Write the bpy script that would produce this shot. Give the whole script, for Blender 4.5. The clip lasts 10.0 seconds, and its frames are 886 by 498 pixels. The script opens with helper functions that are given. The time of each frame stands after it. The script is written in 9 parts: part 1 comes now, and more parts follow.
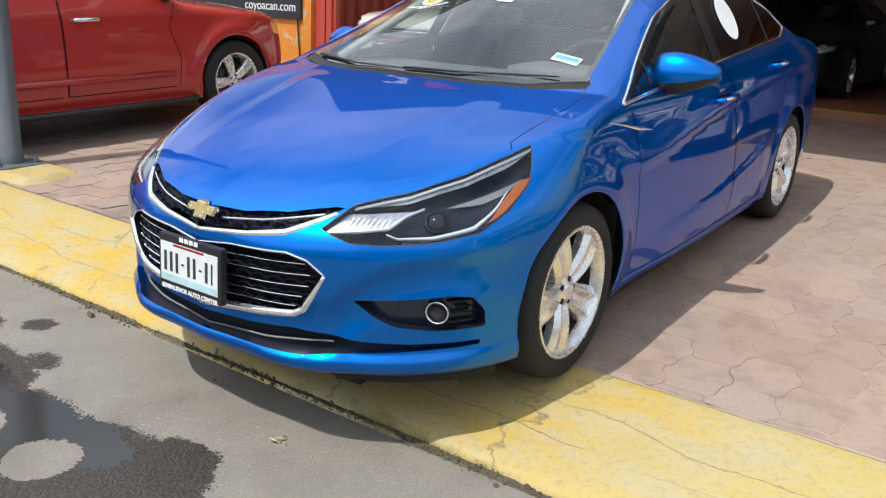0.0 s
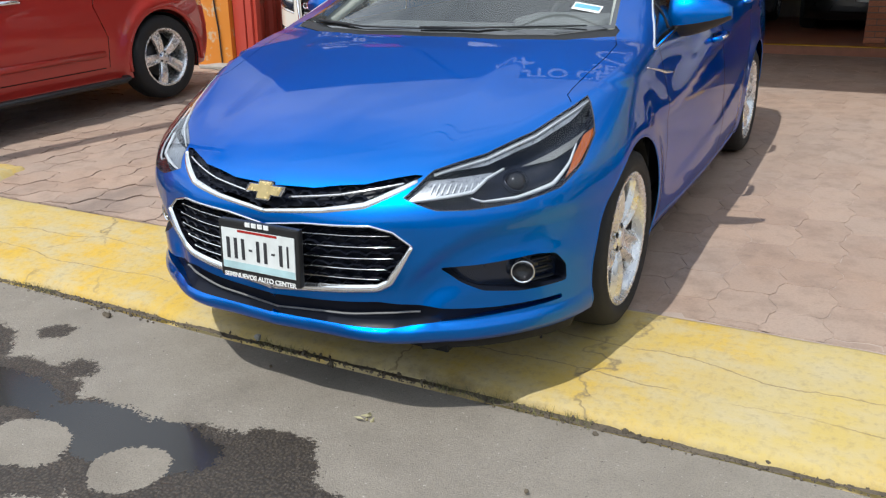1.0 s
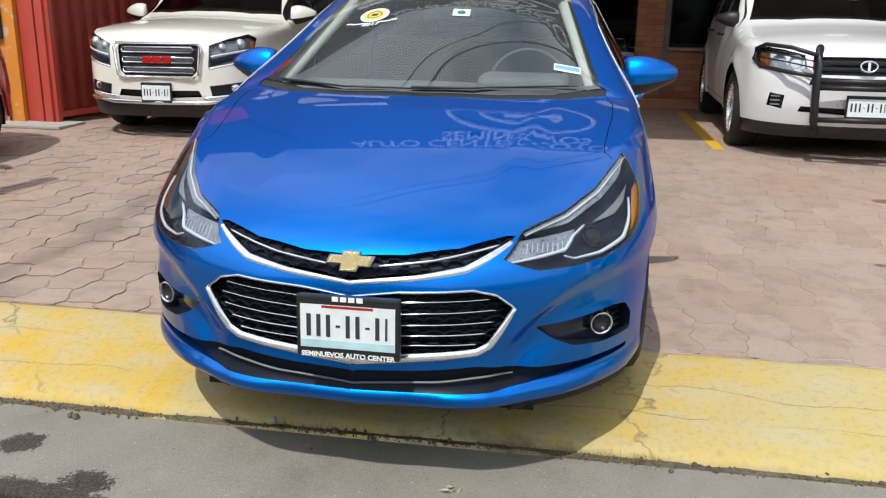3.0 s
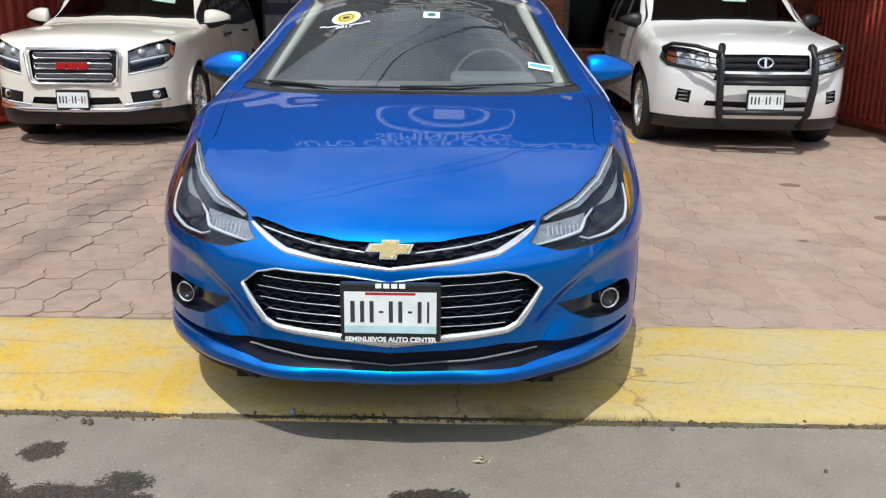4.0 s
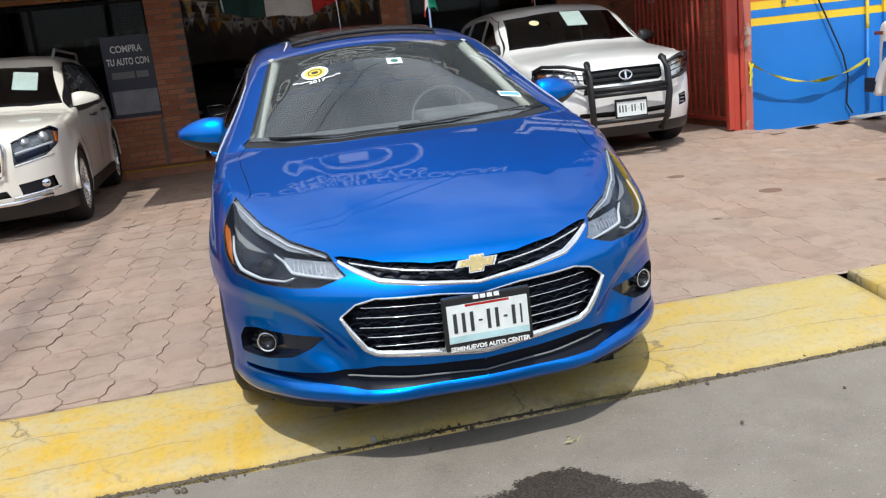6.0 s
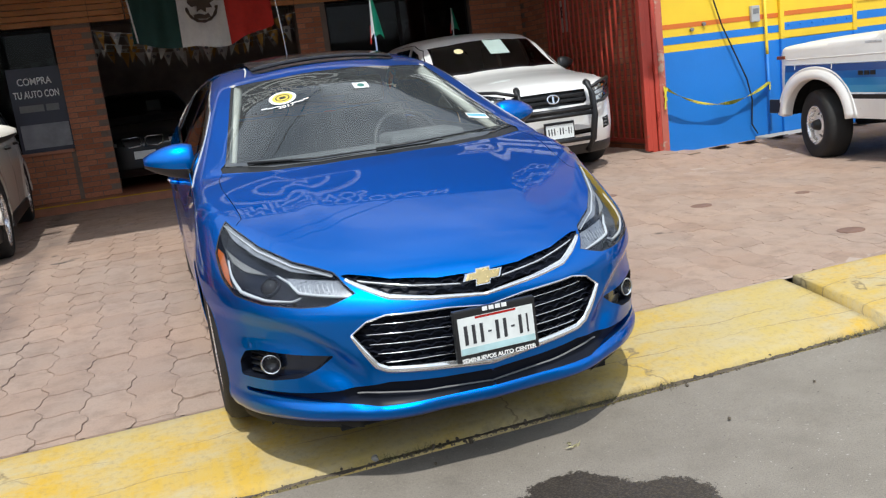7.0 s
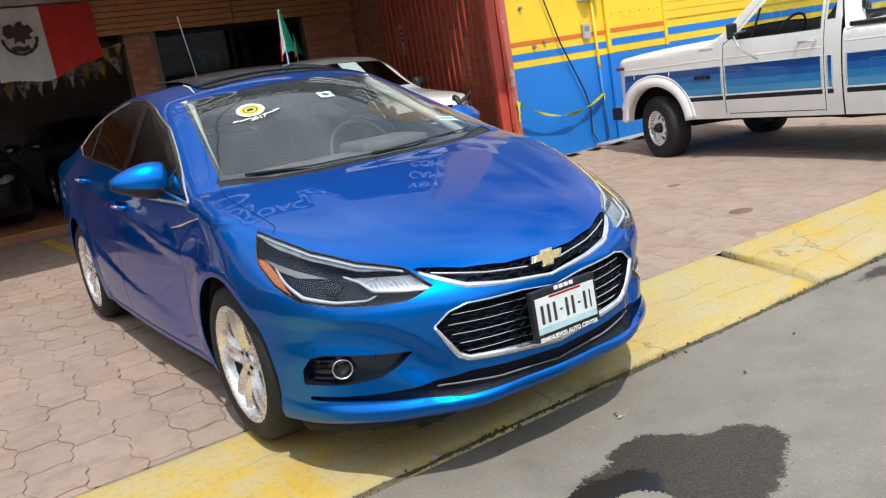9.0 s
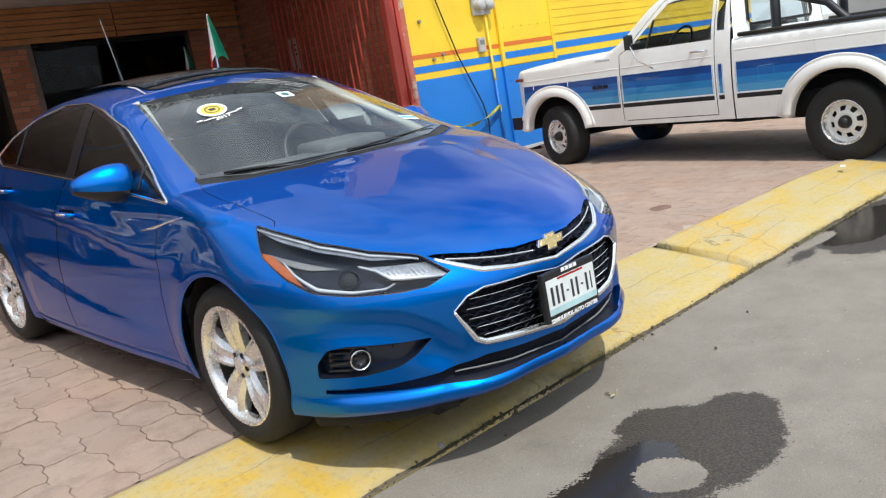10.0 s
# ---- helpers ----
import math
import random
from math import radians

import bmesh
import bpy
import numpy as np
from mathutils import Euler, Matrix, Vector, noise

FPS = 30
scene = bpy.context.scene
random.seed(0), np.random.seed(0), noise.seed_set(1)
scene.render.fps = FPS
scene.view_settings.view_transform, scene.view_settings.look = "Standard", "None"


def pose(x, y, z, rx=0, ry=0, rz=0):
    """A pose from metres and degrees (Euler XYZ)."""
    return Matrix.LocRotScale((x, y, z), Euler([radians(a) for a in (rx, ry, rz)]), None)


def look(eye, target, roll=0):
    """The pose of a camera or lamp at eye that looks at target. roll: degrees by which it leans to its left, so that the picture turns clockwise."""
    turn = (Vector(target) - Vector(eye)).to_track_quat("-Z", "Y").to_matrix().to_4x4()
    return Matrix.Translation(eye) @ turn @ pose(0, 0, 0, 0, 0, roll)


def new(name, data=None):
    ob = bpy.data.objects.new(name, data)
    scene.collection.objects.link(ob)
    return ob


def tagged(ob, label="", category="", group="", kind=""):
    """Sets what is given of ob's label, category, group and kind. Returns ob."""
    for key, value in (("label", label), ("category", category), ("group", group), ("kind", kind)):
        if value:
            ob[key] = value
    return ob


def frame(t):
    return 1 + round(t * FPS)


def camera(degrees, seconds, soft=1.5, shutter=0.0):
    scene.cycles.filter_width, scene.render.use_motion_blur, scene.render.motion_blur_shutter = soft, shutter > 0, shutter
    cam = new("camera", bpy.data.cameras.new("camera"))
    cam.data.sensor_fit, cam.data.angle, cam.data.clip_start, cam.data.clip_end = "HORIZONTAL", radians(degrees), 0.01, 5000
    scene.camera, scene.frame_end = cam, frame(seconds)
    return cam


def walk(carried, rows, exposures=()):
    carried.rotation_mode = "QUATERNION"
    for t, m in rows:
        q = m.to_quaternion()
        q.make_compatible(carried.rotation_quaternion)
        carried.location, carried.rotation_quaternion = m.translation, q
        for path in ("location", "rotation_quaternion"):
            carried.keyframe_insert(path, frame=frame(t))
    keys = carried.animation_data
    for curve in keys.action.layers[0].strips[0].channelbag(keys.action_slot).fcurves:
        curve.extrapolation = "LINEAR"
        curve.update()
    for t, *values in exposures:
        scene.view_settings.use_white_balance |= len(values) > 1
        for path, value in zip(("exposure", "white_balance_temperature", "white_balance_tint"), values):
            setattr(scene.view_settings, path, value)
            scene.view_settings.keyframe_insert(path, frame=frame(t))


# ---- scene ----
cam = camera(56.0, 10.0, soft=1.25)
METRES, EYE, TURN = 4.8245, 1.269, 35.14
ROWS = [
    (0.0, 0.0, 0.0, 0.0, 0.86, -16.48, -2.91),
    (0.5, -0.0587, 0.0015, -0.0003, -4.46, -17.3, -1.35),
    (1.0, -0.1133, 0.012, -0.0033, -7.53, -18.98, 0.46),
    (1.5, -0.1599, 0.0436, -0.0054, -10.72, -19.22, 0.48),
    (2.0, -0.2029, 0.0605, -0.0042, -16.53, -18.57, -0.45),
    (2.5, -0.2601, 0.0696, 0.0032, -21.1, -16.2, -0.69),
    (4.0, -0.4123, 0.093, 0.0005, -34.05, -15.27, -0.55),
    (4.5, -0.4567, 0.1005, -0.0006, -36.75, -14.82, 1.05),
    (5.0, -0.4955, 0.1251, -0.0017, -40.04, -14.26, 2.44),
    (5.5, -0.5464, 0.1338, 0.0009, -44.24, -13.5, 4.59),
    (7.0, -0.6344, 0.2033, 0.0018, -54.71, -11.49, 6.84),
    (7.5, -0.6703, 0.2376, 0.0025, -59.59, -11.0, 6.53),
    (8.0, -0.7021, 0.2735, 0.0015, -63.36, -10.89, 7.33),
    (8.5, -0.7171, 0.3256, 0.0012, -66.31, -11.23, 8.41),
    (9.0, -0.7379, 0.3693, -0.0001, -69.63, -11.37, 9.2),
    (9.5, -0.7706, 0.4157, 0.0004, -75.48, -11.51, 9.3),
    (10.0, -0.7758, 0.4681, -0.0057, -79.08, -11.51, 9.56),
]
walk(cam, [(t, pose(2.085, -2.545, EYE, 0, 0, TURN) @ pose(METRES * x, METRES * y, METRES * z, 90 + pitch, roll, yaw)) for t, x, y, z, yaw, pitch, roll in ROWS],
     exposures=[(0.0, 0.04, 6200, 7.0), (0.5, 0.01, 6200, 7.0), (1.2, -0.11, 6200, 7.0), (1.7, -0.12, 6200, 7.0), (2.5, -0.08, 6200, 7.0), (4.0, -0.13, 6200, 7.0), (5.0, -0.05, 6200, 7.0), (7.0, -0.09, 6200, 7.0), (10.0, -0.06, 6200, 7.0)])

# ---- world, sun, exposure ----
SUN_WAY = Vector((-0.145, -0.56, 0.95)).normalized()
world = bpy.data.worlds.new("world")
scene.world = world
world.use_nodes = True
_wn = world.node_tree
_bg = _wn.nodes["Background"]
_sky = _wn.nodes.new("ShaderNodeTexSky")
_sky.sky_type = "NISHITA"
_sky.sun_disc = False
_sky.sun_elevation = math.asin(SUN_WAY.z)
_sky.sun_rotation = math.atan2(SUN_WAY.x, SUN_WAY.y)
_sky.air_density, _sky.dust_density, _sky.ozone_density = 1.0, 1.6, 1.0
# drifting white clouds over the sky
_wtc = _wn.nodes.new("ShaderNodeTexCoord")
_wmap = _wn.nodes.new("ShaderNodeMapping")
_wmap.inputs["Scale"].default_value = (1.0, 1.0, 2.2)
_wno = _wn.nodes.new("ShaderNodeTexNoise")
_wno.inputs["Scale"].default_value = 2.3
_wno.inputs["Detail"].default_value = 7.0
_wno.inputs["Roughness"].default_value = 0.55
_wra = _wn.nodes.new("ShaderNodeValToRGB")
_wra.color_ramp.elements[0].position, _wra.color_ramp.elements[1].position = 0.33, 0.60
_wmx = _wn.nodes.new("ShaderNodeMix")
_wmx.data_type = "RGBA"
_wmx.inputs["B"].default_value = (8.4, 8.9, 9.6, 1)
_wn.links.new(_wtc.outputs["Generated"], _wmap.inputs["Vector"])
_wn.links.new(_wmap.outputs[0], _wno.inputs["Vector"])
_wn.links.new(_wno.outputs["Fac"], _wra.inputs["Fac"])
_wn.links.new(_wra.outputs["Color"], _wmx.inputs["Factor"])
_wn.links.new(_sky.outputs[0], _wmx.inputs["A"])
_wn.links.new(_wmx.outputs["Result"], _bg.inputs["Color"])
_bg.inputs["Strength"].default_value = 0.15
_sun = bpy.data.lights.new("sun", "SUN")
_sun.energy, _sun.angle, _sun.color = 3.6, radians(0.55), (1.0, 0.965, 0.91)
new("sun", _sun).matrix_world = look(SUN_WAY * 60, (0, 0, 0))

# ---- materials ----
def shader(name):
    m = bpy.data.materials.new(name)
    m.use_nodes = True
    return m, m.node_tree, m.node_tree.nodes["Principled BSDF"]


def node(nt, kind, **inputs):
    n = nt.nodes.new(kind)
    for k, v in inputs.items():
        n.inputs[k.replace("_", " ")].default_value = v
    return n


def noise_fac(nt, scale, detail=4.0, rough=0.55, space="Object", stretch=(1, 1, 1)):
    tc = nt.nodes.new("ShaderNodeTexCoord")
    mp = nt.nodes.new("ShaderNodeMapping")
    mp.inputs["Scale"].default_value = stretch
    n = node(nt, "ShaderNodeTexNoise", Scale=scale, Detail=detail, Roughness=rough)
    nt.links.new(tc.outputs[space], mp.inputs[0])
    nt.links.new(mp.outputs[0], n.inputs["Vector"])
    return n.outputs["Fac"]


def ramp(nt, fac, lo, hi, a=(0, 0, 0, 1), b=(1, 1, 1, 1)):
    r = nt.nodes.new("ShaderNodeValToRGB")
    r.color_ramp.elements[0].position, r.color_ramp.elements[1].position = lo, hi
    r.color_ramp.elements[0].color, r.color_ramp.elements[1].color = a, b
    nt.links.new(fac, r.inputs["Fac"])
    return r.outputs["Color"]


def mixed(nt, fac, a, b, blend="MIX"):
    m = nt.nodes.new("ShaderNodeMix")
    m.data_type, m.blend_type = "RGBA", blend
    for key, v in (("Factor", fac), ("A", a), ("B", b)):
        if isinstance(v, (tuple, float, int)):
            m.inputs[key].default_value = v
        else:
            nt.links.new(v, m.inputs[key])
    return m.outputs["Result"]


def bump(nt, bs, height, strength=0.3, dist=0.01):
    b = node(nt, "ShaderNodeBump", Strength=strength, Distance=dist)
    nt.links.new(height, b.inputs["Height"])
    nt.links.new(b.outputs[0], bs.inputs["Normal"])


def plain(name, col, rough=0.5, metal=0.0, coat=0.0, var=0.12, scale=30.0, bumpy=0.0, bscale=200.0):
    """A surface of one colour with fine and coarse variation in tone and gloss."""
    m, nt, bs = shader(name)
    f = noise_fac(nt, scale)
    g = noise_fac(nt, scale * 0.13, 3)
    c = (*col, 1)
    dark = (*(v * (1 - var) for v in col), 1)
    light = (*(min(1, v * (1 + var)) for v in col), 1)
    col1 = mixed(nt, ramp(nt, f, 0.3, 0.7), dark, c)
    col2 = mixed(nt, ramp(nt, g, 0.35, 0.65), col1, mixed(nt, 0.5, col1, light))
    nt.links.new(col2, bs.inputs["Base Color"])
    nt.links.new(ramp(nt, f, 0.2, 0.8, (max(0, rough - 0.07),) * 3 + (1,), (min(1, rough + 0.07),) * 3 + (1,)), bs.inputs["Roughness"])
    bs.inputs["Metallic"].default_value = metal
    bs.inputs["Coat Weight"].default_value = coat
    bs.inputs["Coat Roughness"].default_value = 0.03
    if bumpy:
        bump(nt, bs, noise_fac(nt, bscale, 5), bumpy, 0.004)
    return m


def car_paint(name, col, metal=0.0, rough=0.35, flake=0.0, tint=None, ior=1.45):
    m, nt, bs = shader(name)
    base = (*col, 1)
    g = noise_fac(nt, 3.0, 3)
    c = mixed(nt, ramp(nt, g, 0.3, 0.7), base, (*(v * 0.93 for v in col), 1))
    nt.links.new(c, bs.inputs["Base Color"])
    bs.inputs["Metallic"].default_value = metal
    bs.inputs["Roughness"].default_value = rough
    bs.inputs["Coat Weight"].default_value = 1.0
    bs.inputs["Coat Roughness"].default_value = 0.02
    bs.inputs["Coat IOR"].default_value = ior
    if tint:
        bs.inputs["Specular Tint"].default_value = (*tint, 1)
    if flake:
        v = node(nt, "ShaderNodeTexVoronoi", Scale=900.0)
        tc = nt.nodes.new("ShaderNodeTexCoord")
        nt.links.new(tc.outputs["Object"], v.inputs["Vector"])
        bump(nt, bs, v.outputs["Distance"], flake, 0.0006)
    return m


def clear_glass(name, tint=(0.8, 0.85, 0.83), ior=1.5, sky_haze=0.0):
    """Thin pane: tinted see-through sheet with mirror gloss, under a pale film that imitates reflected sky."""
    m = bpy.data.materials.new(name)
    m.use_nodes = True
    nt = m.node_tree
    nt.nodes.remove(nt.nodes["Principled BSDF"])
    tr = node(nt, "ShaderNodeBsdfTransparent", Color=(*tint, 1))
    gl = node(nt, "ShaderNodeBsdfGlossy", Color=(1, 1, 1, 1), Roughness=0.01)
    # gloss grows towards grazing, the same from both sides of the pane
    f0 = ((ior - 1) / (ior + 1)) ** 2
    lw = node(nt, "ShaderNodeLayerWeight", Blend=0.5)
    pw = nt.nodes.new("ShaderNodeMath")
    pw.operation = "POWER"
    pw.inputs[1].default_value = 5.0
    sc = nt.nodes.new("ShaderNodeMath")
    sc.operation = "MULTIPLY_ADD"
    sc.inputs[1].default_value, sc.inputs[2].default_value = 1 - f0, f0
    mx = nt.nodes.new("ShaderNodeMixShader")
    nt.links.new(lw.outputs["Facing"], pw.inputs[0])
    nt.links.new(pw.outputs[0], sc.inputs[0])
    nt.links.new(sc.outputs[0], mx.inputs[0])
    nt.links.new(tr.outputs[0], mx.inputs[1])
    nt.links.new(gl.outputs[0], mx.inputs[2])
    out = mx.outputs[0]
    if sky_haze:
        # pale diffuse mixed in to brighten the pane like sky reflected in it
        df = node(nt, "ShaderNodeBsdfDiffuse", Color=(0.50, 0.54, 0.52, 1))
        m2 = nt.nodes.new("ShaderNodeMixShader")
        nt.links.new(ramp(nt, noise_fac(nt, 5, 6), 0.2, 0.8, (sky_haze * 0.5,) * 3 + (1,), (sky_haze * 1.5,) * 3 + (1,)), m2.inputs[0])
        nt.links.new(out, m2.inputs[1])
        nt.links.new(df.outputs[0], m2.inputs[2])
        out = m2.outputs[0]
    nt.links.new(out, nt.nodes["Material Output"].inputs["Surface"])
    return m


def worn_white():
    """Old white paint: chalky, with grey road film in patches and thin dark runs."""
    m, nt, bs = shader("aged_white_paint")
    c = mixed(nt, ramp(nt, noise_fac(nt, 2.2, 6, 0.65), 0.35, 0.70), (0.88, 0.865, 0.825, 1), (0.80, 0.78, 0.735, 1))
    c = mixed(nt, ramp(nt, noise_fac(nt, 26, 5, 0.7, stretch=(1, 1, 0.22)), 0.62, 0.78, (0, 0, 0, 1), (0.45, 0.45, 0.45, 1)), c, (0.46, 0.42, 0.36, 1))
    c = mixed(nt, ramp(nt, noise_fac(nt, 60, 4, 0.6), 0.70, 0.75, (0, 0, 0, 1), (0.6, 0.6, 0.6, 1)), c, (0.30, 0.24, 0.18, 1))
    nt.links.new(c, bs.inputs["Base Color"])
    nt.links.new(ramp(nt, noise_fac(nt, 5, 5), 0.3, 0.7, (0.32, 0.32, 0.32, 1), (0.55, 0.55, 0.55, 1)), bs.inputs["Roughness"])
    bs.inputs["Coat Weight"].default_value = 0.4
    bs.inputs["Coat Roughness"].default_value = 0.12
    return m


M_BLUE = car_paint("metallic_blue_paint", (0.0, 0.172, 0.66), 0.97, 0.40, 0.06, (0.0, 0.12, 0.53), 1.38)
M_WHITE = car_paint("pearl_white_paint", (0.78, 0.735, 0.64), 0.0, 0.4)
M_WHITE2 = car_paint("white_paint", (0.80, 0.79, 0.76), 0.0, 0.4)
M_RED = car_paint("red_paint", (0.44, 0.022, 0.014), 0.05, 0.4)
M_BLACKPAINT = car_paint("black_paint", (0.008, 0.008, 0.009), 0.0, 0.3)
M_TRUCKWHITE = worn_white()
M_CHROME = plain("chrome", (0.82, 0.83, 0.84), 0.08, 1.0, var=0.03)
M_SATIN = plain("machined_alloy", (0.80, 0.79, 0.77), 0.27, 0.7, var=0.06)
M_BLACK = plain("black_plastic", (0.012, 0.012, 0.013), 0.45, bumpy=0.1, bscale=600)
M_GLOSSBLACK = plain("gloss_black_plastic", (0.008, 0.008, 0.012), 0.12)
M_FRIT = plain("dark_glass_border", (0.012, 0.013, 0.014), 0.06, coat=1.0)
M_FRIT.node_tree.nodes["Principled BSDF"].inputs["Coat IOR"].default_value = 1.6
M_DARK = plain("dark_void", (0.004, 0.004, 0.004), 0.8)
M_RUBBER = plain("tyre_rubber", (0.014, 0.0135, 0.013), 0.75, var=0.3, scale=40, bumpy=0.3, bscale=300)
M_GLASS = clear_glass("tinted_side_glass", (0.07, 0.078, 0.082), 1.42)
M_GRILLE = plain("dark_grille_plastic", (0.010, 0.012, 0.020), 0.38, var=0.2)
M_SCREEN = clear_glass("windscreen_glass", (0.80, 0.86, 0.84), 1.85, 0.045)
M_SHOWGLASS = clear_glass("showroom_glass", (0.30, 0.31, 0.30), 1.2)
M_FRONTGLASS = clear_glass("front_door_glass", (0.50, 0.54, 0.52))
M_LENS = clear_glass("lamp_lens", (0.93, 0.95, 0.96), 1.45)
M_GRILLE.node_tree.nodes["Principled BSDF"].inputs["Specular IOR Level"].default_value = 0.15
M_LAMPIN = plain("lamp_reflector", (0.62, 0.63, 0.65), 0.3, 0.6)
M_LAMPDARK = plain("lamp_housing", (0.018, 0.021, 0.034), 0.25, 0.3)
M_LAMPDARK.node_tree.nodes["Principled BSDF"].inputs["Specular IOR Level"].default_value = 0.12
M_DRL = plain("clear_light_guide", (0.58, 0.60, 0.63), 0.22, 0.15)
M_LAMPBOWL = plain("ribbed_reflector", (0.34, 0.35, 0.38), 0.3, 0.7, var=0.5, scale=120)
M_BRIGHT = plain("bright_trim", (0.90, 0.91, 0.92), 0.14, 0.85)
M_INK = plain("worn_black_ink", (0.035, 0.035, 0.04), 0.5)
M_AMBER = plain("amber_reflector", (0.42, 0.095, 0.008), 0.2, coat=1.0)
M_GOLD = plain("gold_emblem", (0.82, 0.64, 0.30), 0.25, 0.6, var=0.2, scale=60)
M_PLATEWHITE = plain("white_plate", (0.75, 0.78, 0.76), 0.35)
M_WHITEPLASTIC = plain("white_print", (0.85, 0.85, 0.83), 0.5)
M_GREY = plain("grey_trim", (0.20, 0.20, 0.20), 0.6, var=0.2)
M_SEAT = plain("dark_seat_fabric", (0.03, 0.03, 0.034), 0.85, bumpy=0.2)
M_LINER = plain("pale_headliner", (0.55, 0.53, 0.48), 0.9)
M_DASH = plain("grey_dashboard", (0.11, 0.11, 0.112), 0.7, bumpy=0.15, bscale=500)
M_REDLAMP = plain("red_lamp", (0.4, 0.01, 0.01), 0.2, coat=1.0)
M_PALELINER = plain("beige_pillar_trim", (0.62, 0.60, 0.54), 0.8)

# masonry and paints
def brick_mat():
    m, nt, bs = shader("red_brick")
    oi = nt.nodes.new("ShaderNodeObjectInfo")
    gi = nt.nodes.new("ShaderNodeNewGeometry")
    r = ramp(nt, gi.outputs["Random Per Island"], 0, 1, (0.40, 0.140, 0.070, 1), (0.56, 0.225, 0.12, 1))
    c = mixed(nt, ramp(nt, noise_fac(nt, 60), 0.35, 0.7), r, mixed(nt, 0.35, r, (0.1, 0.04, 0.025, 1)))
    nt.links.new(c, bs.inputs["Base Color"])
    bs.inputs["Roughness"].default_value = 0.85
    bump(nt, bs, noise_fac(nt, 120, 6), 0.5, 0.006)
    return m


def worn_paint(name, col, under, amount=0.42, rough=0.5, scale=6.0):
    """Paint that has chipped and stained down to what lies under it."""
    m, nt, bs = shader(name)
    f = noise_fac(nt, scale, 9, 0.68)
    g = noise_fac(nt, 1.3, 4)
    base = mixed(nt, ramp(nt, g, 0.3, 0.72), (*(v * 0.84 for v in col), 1), (*col, 1))
    c = mixed(nt, ramp(nt, f, amount - 0.035, amount + 0.02), (*under, 1), base)
    nt.links.new(c, bs.inputs["Base Color"])
    bs.inputs["Roughness"].default_value = rough
    bump(nt, bs, noise_fac(nt, 45, 6), 0.35, 0.004)
    return m


M_BRICK = brick_mat()
M_MORTAR = plain("mortar", (0.20, 0.15, 0.12), 0.95, var=0.3, bumpy=0.4)
M_ORANGE = worn_paint("orange_wall_paint", (0.74, 0.26, 0.03), (0.55, 0.42, 0.27), 0.42)
M_YWALL = worn_paint("yellow_wall_paint", (0.92, 0.62, 0.03), (0.7, 0.58, 0.34), 0.26)
M_BWALL = worn_paint("blue_wall_paint", (0.018, 0.20, 0.66), (0.12, 0.25, 0.50), 0.27)
M_OSTRIPE = worn_paint("orange_stripe_paint", (0.70, 0.17, 0.02), (0.7, 0.4, 0.1), 0.27)
M_GATE = worn_paint("red_gate_paint", (0.50, 0.062, 0.038), (0.30, 0.085, 0.055), 0.40, 0.5)
M_GATEOLD = worn_paint("faded_gate_paint", (0.50, 0.13, 0.09), (0.46, 0.33, 0.25), 0.44, 0.65)
M_WOOD = plain("varnished_timber", (0.46, 0.20, 0.075), 0.85, var=0.3, scale=12)
M_CEIL = plain("shaded_ceiling", (0.80, 0.76, 0.70), 0.9, var=0.2)
M_DARKWALL = plain("dark_inner_wall", (0.44, 0.36, 0.30), 0.9, var=0.3, scale=4)
M_TERRACOTTA = plain("terracotta_step", (0.40, 0.16, 0.09), 0.45, var=0.3, scale=8)
M_SIGN = plain("dark_sign_board", (0.018, 0.019, 0.022), 0.5)
M_STEELPOLE = plain("grey_painted_steel", (0.14, 0.155, 0.16), 0.45, metal=0.2, var=0.2, scale=10)
M_TAPE = plain("yellow_tape", (0.75, 0.66, 0.06), 0.4, var=0.25, scale=25)
M_CABLE = plain("black_cable", (0.012, 0.012, 0.012), 0.6)
M_METER = plain("grey_meter", (0.42, 0.42, 0.41), 0.5)
M_FGREEN = plain("green_cloth", (0.0, 0.20, 0.10), 0.8, var=0.2)
M_FDGREEN = plain("dark_green_cloth", (0.015, 0.055, 0.045), 0.85, var=0.3)
M_FWHITE = plain("white_cloth", (0.72, 0.70, 0.66), 0.85, var=0.12)
M_FRED = plain("red_cloth", (0.55, 0.03, 0.02), 0.85, var=0.2)
M_FBROWN = plain("dark_emblem_cloth", (0.07, 0.05, 0.035), 0.85)
M_PENY = plain("ochre_pennant", (0.50, 0.27, 0.05), 0.7)
M_YLINE = worn_paint("yellow_line_paint", (0.72, 0.42, 0.03), (0.3, 0.22, 0.16), 0.40, 0.7, 9)


